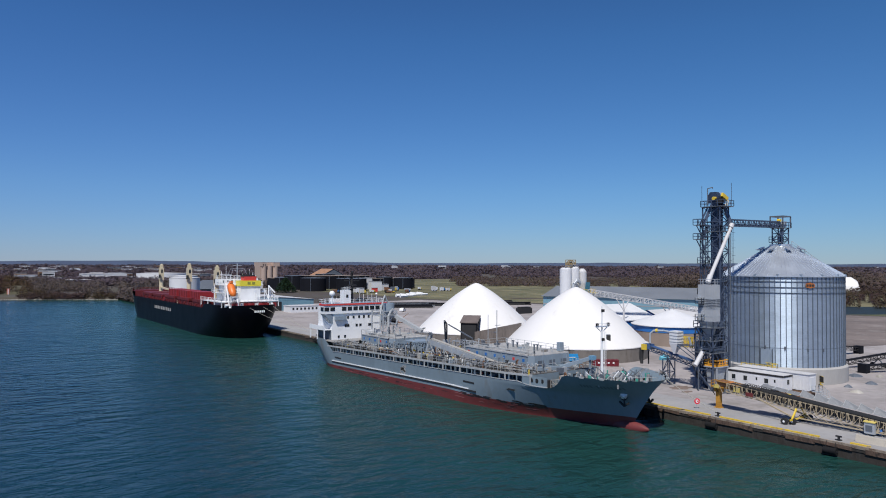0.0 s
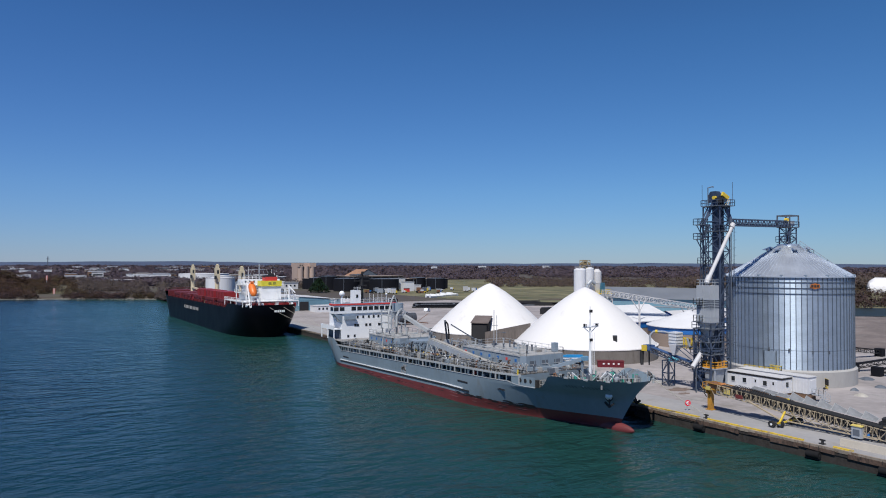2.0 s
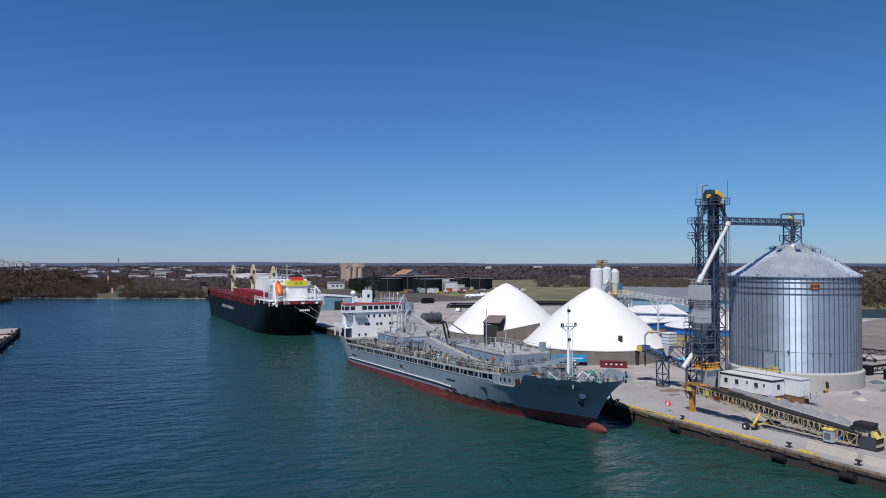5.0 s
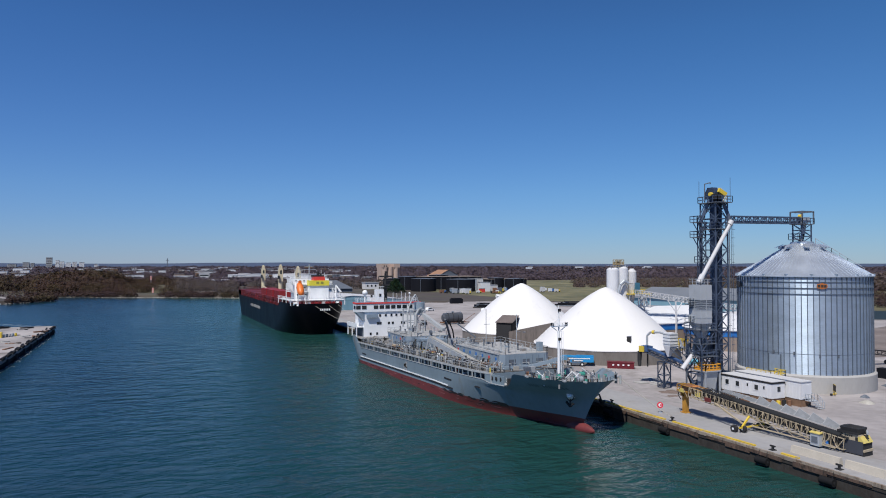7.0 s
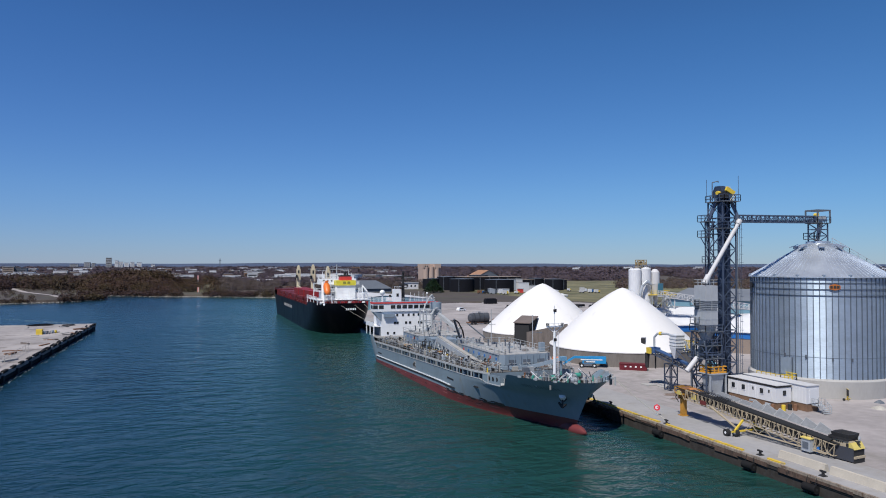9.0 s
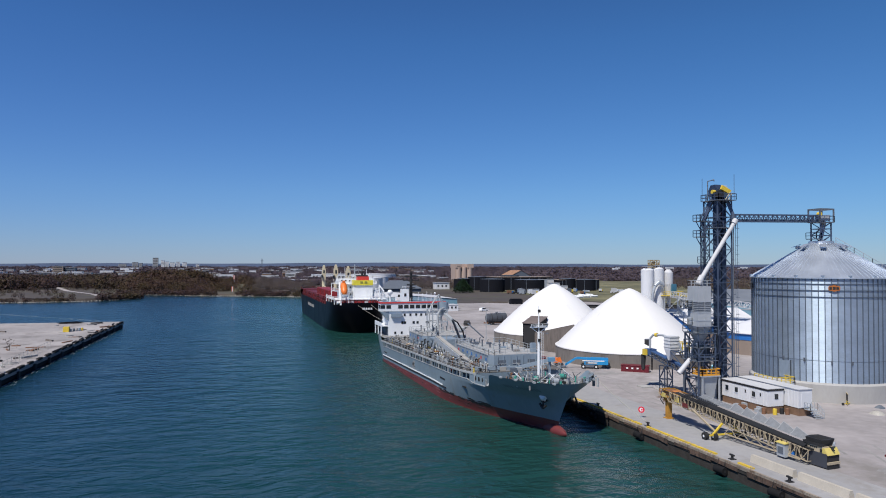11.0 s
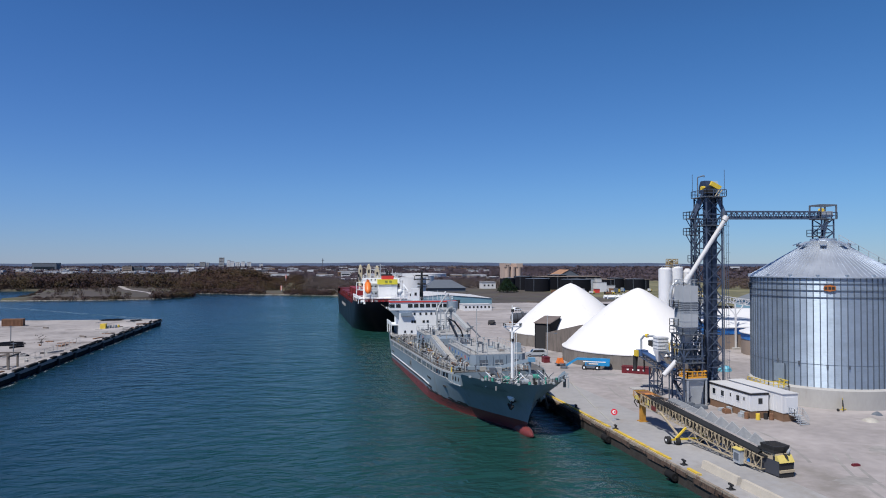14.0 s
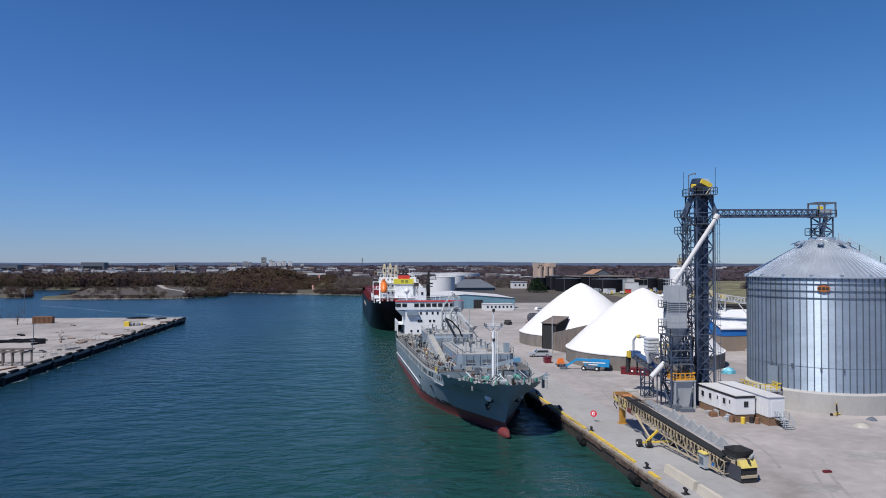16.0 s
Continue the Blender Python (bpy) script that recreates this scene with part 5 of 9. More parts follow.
part("board_frame", G().beam((40.9, 28.36, 3.9), (42.3, 30.04, 3.9), 0.06).beam((40.9, 28.36, 2.7), (42.3, 30.04, 2.7), 0.1), YELLOW, sg, "yellow board frame")
part("post", G().tube((41.6, 29.2, 2.2), (41.6, 29.2, 2.75), 0.07, n=10), YELLOW, sg)
part("base_beam", G().beam((40.6, 29.0, 2.2), (42.7, 29.4, 2.2), 0.1).beam((41.0, 28.5, 2.2), (42.2, 29.9, 2.2), 0.1), YELLOW, sg)
for x, y in ((40.6, 29.0), (42.7, 29.4)):
    part("wheel", G().tube((x - 0.03, y - 0.08, 2.2), (x + 0.03, y + 0.08, 2.2), 0.22, n=12), BLACK, sg)
for x, y in ((29.3, 37.9),):
    solo("yellow_bollard", G().tube((x, y, 1.98), (x, y, 3.1), 0.16, n=10).ball((x, y, 3.1), 0.16), YELLOW, "yellow steel guard post", "guard post")
for k, (x, y) in enumerate(((44.5, 25.5), (40, 22), (59.5, 31), (62.5, 27.5), (52.0, 24.6), (70, 24))):
    g = G()
    n = 9
    r0 = 0.8 + 0.35 * (k % 3)
    rings = [[(x + r * (1 + 0.3 * math.sin(2.3 * i + k)) * math.cos(2 * math.pi * i / n), y + r * math.sin(2 * math.pi * i / n), z) for i in range(n)] for r, z in ((r0, 1.98), (r0 * 0.7, 2.25), (r0 * 0.2, 2.5))]
    g.loft(rings, cap1=True)
    solo("gravel_mound", g, STONEBANK if k % 2 else DARKGREY, "small heap of gravel and rubble", "heap")


# black field conveyors beyond the bin
def field_conveyor(x0, y0, x1, y1, za, zb):
    t = thing("field_conveyor", ((x0 + x1) / 2, (y0 + y1) / 2, 2), "black wheeled field conveyor on the yard", "conveyor", "field conveyors")
    part("truss", G().truss((x0, y0, za), (x1, y1, zb), 1.1, 0.9, 12, 0.12), BLACK, t)
    part("belt", G().beam((x0, y0, za + 1.0), (x1, y1, zb + 1.0), 1.0, 0.2), CHARCOAL, t)
    mx, my, mz = lerp(x0, x1, 0.45), lerp(y0, y1, 0.45), lerp(za, zb, 0.45)
    part("undercarriage", G().beam((mx, my - 1.2, 2.4), (mx, my, mz), 0.2).beam((mx, my + 1.2, 2.4), (mx, my, mz), 0.2).beam((mx, my - 1.4, 2.45), (mx, my + 1.4, 2.45), 0.25), DARKGREY, t)
    for d in (-1.3, 1.3):
        part("wheel", G().tube((mx - 0.15, my + d, 2.45), (mx + 0.15, my + d, 2.45), 0.45, n=14), BLACK, t)
    part("tail_hopper", G().box(x0 - 0.9, x0 + 0.9, y0 - 0.9, y0 + 0.9, 1.99, za + 1.4), CHARCOAL, t)
    return t


field_conveyor(68, 38, 92, 30, 2.6, 5.0)
field_conveyor(66, 32, 88, 22, 2.5, 3.8)
field_conveyor(100, 48, 74, 52, 2.6, 5.6)

# faint tyre tracks on the yard
TRACK = mat("tyre_track", (0.2709, 0.258, 0.2494), 0.95, var=0.25, scale=0.3, fine=1.5)
for k, (x, y, a, L, bend) in enumerate(((14, 6, 62, 26, 0.9), (16, 5, 66, 28, 0.7), (12, 30, 96, 30, -0.5), (13.9, 30, 96, 30, -0.5), (22, -4, 30, 34, 0.8), (24, -5, 33, 34, 0.8), (17, 60, 100, 40, 0.3), (18.8, 60, 100, 40, 0.3), (11, -20, 80, 30, -0.4), (12.8, -20, 80, 30, -0.4))):
    left, right = [], []
    px, py, ang = x, y, radians(a)
    for i in range(15):
        c, s = math.cos(ang), math.sin(ang)
        left.append((px - s * 0.2, py + c * 0.2, 2.004 if px < 9.2 else 1.991))
        right.append((px + s * 0.2, py - c * 0.2, 2.004 if px < 9.2 else 1.991))
        px, py, ang = px + c * L / 14, py + s * L / 14, ang + bend / 14
    solo("tyre_track", G().loft([left, right], closed=False), TRACK, "faint dark tyre track across the dusty yard", "tyre track", "tyre tracks")

# stains and pale slabs near the tower foot
STAIN = mat("brown_ground_stain", (0.172, 0.129, 0.1075), 0.95, var=0.3, scale=0.5, fine=2)
for x, y, r, m in ((17.6, 43.4, 2.6, STAIN), (15.0, 40.2, 1.3, STAIN), (24.5, 57.5, 2.2, TRACK), (12.5, 35.5, 1.5, TRACK), (16, -2, 2.4, TRACK), (30, 8, 3.0, TRACK), (20, 70, 3.2, TRACK)):
    ring = [(x + r * (1 + 0.25 * math.sin(3 * i + x)) * math.cos(2 * math.pi * i / 18), y + 0.6 * r * (1 + 0.25 * math.cos(2 * i + y)) * math.sin(2 * math.pi * i / 18), 1.9935) for i in range(18)]
    solo("ground_stain", G().add(ring, [tuple(range(18))]), m, "irregular dark stain on the dusty yard", "stain", "ground stains")
for x, y in ((23.1, 55.0), (20.4, 50.4), (22.2, 52.6)):
    solo("concrete_slab", G().box(x - 1.2, x + 1.2, y - 0.8, y + 0.8, 1.98, 2.14), PALECON, "pale concrete slab lying on the yard", "slab", "loose slabs")


# ---- grey cement carrier at the quay ----
def power_form(s, p, q):
    s = min(max(s, 0.0), 1.0)
    return (1 - (1 - s) ** p) ** (1 / q)


class Hull:
    """Half-breadths of a ship that lies along Y, bow or stern at the low end."""

    def __init__(self, mid, beam, low, high, ztop):
        self.mid, self.half, self.low, self.high, self.ztop = mid, beam / 2, low, high, ztop

    def ends(self, k):
        return self.low(k)[0], self.high(k)[0]

    def width(self, y, k):
        y0, l0, p0, q0 = self.low(k)
        y1, l1, p1, q1 = self.high(k)
        return self.half * power_form((y - y0) / l0, p0, q0) * power_form((y1 - y) / l1, p1, q1)

    def edge(self, line, s):
        """Height at which the station s meets a line of heights along the ship."""
        lo, hi = -2.0, 14.0
        for k in range(30):
            z = (lo + hi) / 2
            ya, yb = self.ends(z)
            if z < line(ya + (yb - ya) * s):
                lo = z
            else:
                hi = z
        return (lo + hi) / 2

    def skin(self, side, z_from, z_to, steps=7, stations=64):
        """One side of the skin; z_from and z_to are functions of the station."""
        g = G()
        rings = []
        for i in range(stations + 1):
            s = 0.5 - 0.5 * math.cos(math.pi * i / stations)
            za, zb = self.edge(z_from, s), self.edge(z_to, s)
            ring = []
            for j in range(steps + 1):
                z = za + (zb - za) * j / steps
                ya, yb = self.ends(z)
                y = ya + (yb - ya) * s
                ring.append((self.mid + side * self.width(y, z), y, z))
            rings.append(ring)
        if side > 0:
            rings = [r[::-1] for r in rings]
        g.loft(rings, closed=False)
        g.smooth = True
        return g

    def deck(self, ya, yb, z, inset=0.1, n=24):
        left, right = [], []
        for i in range(n + 1):
            y = ya + (yb - ya) * i / n
            zz = z(y) if callable(z) else z
            w = max(0.02, self.width(y, zz) - inset)
            left.append((self.mid - w, y, zz))
            right.append((self.mid + w, y, zz))
        g = G()
        g.loft([left, right], closed=False)
        return g


def gallery_line(y):
    return 5.0 - (y - 58.7) * 0.0285


def a_low(z):  # bow: stem place, entrance length, fullness; the flare begins at the low bulwark's height
    k, u, f = clamp01(z / 8.4), clamp01(z / 5.2), clamp01((z - 5.0) / 3.1)
    return lerp(32.8, 27.2, k ** 1.15), lerp(lerp(36.5, 28.5, u), 21.8, f), lerp(2.2, 2.6, f), lerp(lerp(0.73, 0.94, u), 1.85, f)


def a_high(z):
    k = clamp01(z / 5.0)
    return lerp(128.5, 131.8, k), lerp(16, 13, k), lerp(2.3, 2.6, k), lerp(2.0, 2.6, k)


def a_top(y):
    if y < 39.2:
        return 8.1
    if y < 43.4:
        s = (y - 39.2) / 4.2
        return lerp(8.1, gallery_line(43.4), 1 - (1 - s) ** 1.7)
    if y > 115.5:
        return lerp(gallery_line(115.5), 6.5, clamp01((y - 115.5) / 5) ** 0.7)
    return gallery_line(y) + 0.55 * clamp01((y - 47) / 2)


def boot_line(y):
    return min(0.75 + (113 - y) * 0.0235, 1.8)


class FlaredHull(Hull):
    """The flare above the low bulwark belongs to the forecastle alone."""

    def width(self, y, k):
        return Hull.width(self, y, min(k, lerp(8.4, 5.2, clamp01((y - 39.0) / 5.0))))


MID = -9.5
A = FlaredHull(MID, 18.3, a_low, a_high, a_top)
ship = thing("cement_carrier", (MID, 80, 0), "grey self-unloading cement ship moored at the quay", "ship")
for side in (-1, 1):
    part("hull", A.skin(side, boot_line, a_top, 10, 160), SHIPGREY, ship, "grey-blue painted steel hull plating")
    part("boot_topping", A.skin(side, lambda y: -1.5, boot_line, 5, 160), BOOT, ship, "scuffed red underwater paint")
g = G()
rings = []  # bulbous bow
for i in range(9):
    s = i / 8
    r = 1.15 * math.sqrt(max(0.02, 1 - (1 - s) ** 2.2))
    y = 29.6 + 7.0 * s
    rings.append([(MID + r * 0.8 * math.cos(2 * math.pi * k / 14), y, 0.4 - 0.4 * s + r * math.sin(2 * math.pi * k / 14)) for k in range(14)])
g.loft(rings, cap0=True)
g.smooth = True
part("bulbous_bow", g, BOOT, ship, "red bulbous bow at the waterline")
part("forecastle_deck", A.deck(27.8, 39.4, 6.8, 0.2), SHIPDECK, ship, "worn grey deck")
part("forecastle_bulkhead", G().loft([[(MID - A.width(39.4, z) + 0.2, 39.4, z) for z in (4.6, 5.5, 6.2, 6.8)], [(MID + A.width(39.4, z) - 0.2, 39.4, z) for z in (4.6, 5.5, 6.2, 6.8)]], closed=False), SHIPGREY, ship)
part("deck_front", G().box(MID - 7.6, MID + 7.6, 46.9, 47.05, 4.8, 7.0), SHIPGREY, ship)
# deck colour set dark so that the gear stands out against it
part("main_deck", A.deck(47.0, 120, lambda y: gallery_line(y) + 1.75, 0.05), mat("dark_working_deck", (0.1032, 0.0989, 0.0946), 0.7, var=0.3, scale=0.5, fine=2, dirt=(0.215, 0.1978, 0.172), dirt_amount=0.35), ship, "cluttered grey working deck")
part("well_deck", A.deck(39.4, 47.2, 4.8, 0.2), DARKGREY, ship)
part("poop_deck", A.deck(115.5, 131.3, 6.0, 0.15), SHIPDECK, ship)
part("stern_plate", G().box(MID - 4.6, MID + 4.6, 131.3, 131.6, 1.5, 6.4), SHIPGREY, ship)
# the low walk behind the side openings
for side in (-1, 1):
    y = 46.9
    k = 0
    while y < 118:
        gl = gallery_line(y)
        w = A.width(y, gl)
        t = 0.06 if k % 4 else 0.13
        part("gallery_post", G().box(MID + side * w - 0.1, MID + side * w + 0.06, y - t, y + t, a_top(y), gl + 1.6), SHIPGREY if k % 4 else SHIPGEAR, ship)
        if side < 0 and k % 3 == 0:
            part("walk_locker", G().box(MID - w + 0.5, MID - w + 1.2, y + 0.3, y + 1.1, gl, gl + (0.9, 1.3, 1.1)[k % 3]), (CREAM, SHIPGEAR, GREYSTEEL, SHIPGREY)[k % 4], ship)
        if side < 0 and k % 2:
            part("inner_pipe", G().tube((MID - w + 0.7, y + 0.6, gl - 0.1), (MID - w + 0.7, y + 0.6, gl + 1.7), 0.09, n=6), SHIPGEAR if k % 4 == 1 else DARKGREY, ship)
        y += (1.5, 1.25, 1.7, 0.9, 1.4, 2.1)[k % 6]
        k += 1
    part("gallery_edge", G().loft([[(MID + side * (A.width(y, gallery_line(y)) + dx), y, gallery_line(y) + dz) for dx, dz in ((-0.12, 1.5), (0.06, 1.5), (0.06, 1.84), (-0.12, 1.84))] for y in [46.6 + i * 1.95 for i in range(38)]], cap0=True, cap1=True), SHIPGEAR, ship, "pale deck edge")
    part("bulwark_cap", G().loft([[(MID + side * (A.width(y, gallery_line(y)) + dx), y, a_top(y) + dz) for dx, dz in ((-0.1, -0.06), (0.08, -0.06), (0.08, 0.06), (-0.1, 0.06))] for y in [43.6 + i * 1.95 for i in range(38)]], cap0=True, cap1=True), SHIPGEAR, ship)
    # the shade behind the openings is put into this wall's dark colour
    part("gallery_wall", G().loft([[(MID + side * (A.width(y, gallery_line(y)) - 1.8), y, gallery_line(y) - 0.1), (MID + side * (A.width(y, gallery_line(y)) - 1.8), y, gallery_line(y) + 1.74)] for y in [47 + i * 3.5 for i in range(21)]], closed=False), DARKGREY, ship, "inner wall coloured dark for the shaded walk")
    part("fender_stripe", G().loft([[(MID + side * (A.width(y, 2.5) + dx), y, 0.95 + boot_line(y) * 0.95 + dz) for dx, dz in ((0.02, 0), (0.14, 0), (0.14, 0.2), (0.02, 0.2))] for y in [62 + i * 2 for i in range(28)]], cap0=True, cap1=True), SHIPWHITE, ship, "white rubbing strake")
    part("dark_stripe", G().loft([[(MID + side * (A.width(y, 2.5) + dx), y, 0.62 + boot_line(y) * 0.95 + dz) for dx, dz in ((0.02, 0), (0.1, 0), (0.1, 0.28), (0.02, 0.28))] for y in [60 + i * 2 for i in range(29)]], cap0=True, cap1=True), BLACK, ship)
    # lightening ports and slots in the plating
    for y, dz in ((113, -1.0), (62, -1.1), (52, -1.2)):
        w = A.width(y, gallery_line(y) + dz)
        part("freeing_port", G().box(MID + side * w - 0.06, MID + side * w + 0.06, y - 1.6, y + 1.6, gallery_line(y) + dz, gallery_line(y) + dz + 0.28), BLACK, ship)
# scuffs along the boot top, pale scrapes below and on the side


def scrape(y, z, L, h, m):
    pts = []
    for yy, zz in ((y - L, z - h * 0.2), (y - L * 0.3, z - h * 0.6), (y + L, z - h * 0.3), (y + L * 0.8, z + h * 0.3), (y, z + h * random.uniform(0.3, 0.7)), (y - L * 0.8, z + h * 0.2)):
        pts.append((MID - A.width(yy, zz) - 0.025, yy, zz))
    part("scuff_mark", G().add(pts, [(5, 4, 3, 2, 1, 0)]), m, ship)


PALESCRAPE = mat("pale_scraped_paint", (0.3096, 0.3096, 0.3096), 0.7, var=0.3, scale=1.0)
PINKSCRAPE = mat("pink_scraped_paint", (0.2838, 0.1032, 0.0989), 0.7, var=0.3, scale=1.0)
for i in range(56):
    y = 46 + 18 * random.random() ** 1.4
    scrape(y, boot_line(y) + random.uniform(-0.25, 0.3), random.uniform(0.3, 1.2), random.uniform(0.06, 0.24), BLACK)
for i in range(46):
    y = random.uniform(48, 115)
    scrape(y, boot_line(y) - random.uniform(0.15, 1.2), random.uniform(0.3, 1.6), random.uniform(0.05, 0.15), PINKSCRAPE if i % 3 else BLACK)
for i in range(16):
    scrape(84.2 + random.uniform(-1.1, 1.1), random.uniform(1.8, 4.3), random.uniform(0.15, 0.5), random.uniform(0.3, 0.9), PALESCRAPE)
# forecastle bulwark rail, mooring gear
for side in (-1, 1):
    g, pts = G(), []
    for i in range(12):
        y = 27.6 + i * 0.42
        pts.append((MID + side * (A.width(y, 8.0) - 0.1), y, 7.95))
    g.rail(pts, 0.7, 1.0, 0.03, mid=False)
    part("bow_rail", g, SHIPGEAR, ship)
for y in (28.2, 30.2, 33.0, 36):
    for side in (-1, 1):
        w = A.width(y, 8.2)
        part("fairlead", G().box(MID + side * w - 0.14, MID + side * w + 0.14, y - 0.35, y + 0.35, 7.98, 8.22), SHIPGEAR, ship)


def winch(x, y, z, m):
    w = part("winch", G().box(x - 1.4, x + 1.4, y - 0.7, y + 0.7, z, z + 0.3), SHIPGEAR, ship, "mooring winch with rope drum")
    part("drum", G().tube((x - 0.6, y, z + 0.75), (x + 0.6, y, z + 0.75), 0.42, n=14), m, w, "painted rope drum")
    for dx in (-0.65, 0.65):
        part("flange", G().tube((x + dx - 0.06, y, z + 0.75), (x + dx + 0.06, y, z + 0.75), 0.6, n=14), DARKGREY, w)
    return w


GREENPAINT = mat("green_paint", (0.0516, 0.2752, 0.215), 0.5)
winch(-11.6, 36.4, 6.8, GREENPAINT)
winch(-6.4, 37.4, 6.8, GREENPAINT)
winch(-9.5, 33.5, 6.8, GREYSTEEL)
g = G()
for k in range(44):
    x, y = random.uniform(-15.5, -3.5), random.uniform(31, 39)
    if abs(x - MID) < 8.5 * power_form((y - 27) / 16, 2.5, 2):
        h = random.uniform(0.5, 1.5)
        part("mooring_post", G().tube((x, y, 6.8), (x, y, 6.8 + h), random.uniform(0.08, 0.26), n=8), random.choice((SHIPGEAR, DARKGREY, BLACK, SHIPDECK, GREENPAINT)), ship)
for k in range(22):
    x, y = random.uniform(-14.5, -4.5), random.uniform(32.5, 38.5)
    a = random.uniform(0, 6.3)
    part("deck_stay", G().beam((x, y, 7.4), (x + 1.3 * math.cos(a), y + 1.3 * math.sin(a), 8.5), 0.1), SHIPWHITE if k % 4 == 0 else (DARKGREY if k % 2 else SHIPGEAR), ship)
part("gear_box", G().box(-8.2, -7.2, 36.2, 37.6, 6.8, 7.9), SHIPGEAR, ship, "grey painted gear box")
mast = part("foremast", G().tube((-9.8, 38.5, 7.3), (-9.8, 38.5, 14.5), 0.26, 0.2).tube((-9.8, 38.5, 14.5), (-9.8, 38.5, 18.6), 0.12, 0.07), SHIPWHITE, ship, "slim white foremast with lights")
part("crosstree", G().box(-11.2, -8.4, 38.2, 38.8, 15.2, 15.35).beam((-11.2, 38.5, 15.3), (-9.8, 38.5, 14.3), 0.1).beam((-8.4, 38.5, 15.3), (-9.8, 38.5, 14.3), 0.1).rail([(-11.2, 38.1, 15.3), (-8.4, 38.1, 15.3)], 0.5, 0.9, 0.03), SHIPWHITE, mast)
for x, z in ((-11.1, 15.4), (-8.5, 15.4), (-9.8, 17.6), (-9.8, 13.0)):
    part("mast_light", G().box(x - 0.18, x + 0.18, 38.1, 38.5, z, z + 0.45), BLACK, mast)
part("ladder", G().beam((-9.5, 38.2, 7.4), (-9.5, 38.2, 14.5), 0.06).beam((-9.2, 38.2, 7.4), (-9.2, 38.2, 14.5), 0.06), SHIPWHITE, mast)
# anchors in their pockets
for side in (-1, 1):
    y, z = 32.6, 5.2
    x = MID + side * A.width(y, z)
    pk = part("anchor_pocket", G().tube((x - side * 0.4, y + 0.35, z), (x + side * 0.25, y - 0.2, z - 0.05), 0.5, 0.55, n=16), BLACK, ship, "round dark anchor pocket")
    # shade on the starboard lip is put in as grey paint
    part("pocket_lip", G().tube((x - side * 0.05, y + 0.1, z + 0.05), (x + side * 0.5, y - 0.4, z + 0.5), 0.62, 0.5, n=14), SHIPWHITE if side < 0 else SHIPGREY, pk, "worn white upper lip" if side < 0 else "upper lip greyed for the shaded side")
    if side > 0:
        x, y = x + 0.5, y - 0.3
    part("anchor", G().beam((x + side * 0.2, y - 0.2, z + 0.1), (x + side * 0.55, y - 0.55, z - 1.3), 0.22).beam((x + side * 0.35, y - 1.25, z - 0.75), (x + side * 0.5, y - 0.5, z - 1.35), 0.26).beam((x + side * 0.6, y + 0.35, z - 0.75), (x + side * 0.5, y - 0.5, z - 1.35), 0.26), BLACK, pk, "dark stockless anchor")
# faint painted name, drawn as bars
NAMEPAINT = mat("faded_name_paint", (0.0946, 0.129, 0.172), 0.45)
for k in range(13):
    if k == 4:
        continue
    y0 = 37.2 - k * 0.47
    pts = [(MID - A.width(yy, zz) - 0.03, yy, zz) for yy, zz in ((y0, 6.4), (y0 - 0.3, 6.4), (y0 - 0.3, 6.85), (y0, 6.85))]
    part("name_bar", G().add(pts, [(0, 1, 2, 3)]), NAMEPAINT, ship)

# deck houses and unloading gear
PALEDECK = mat("pale_worn_deck", (0.345, 0.345, 0.34), 0.75, var=0.2, scale=0.4, fine=2, dirt=(0.2408, 0.2236, 0.2064), dirt_amount=0.4)


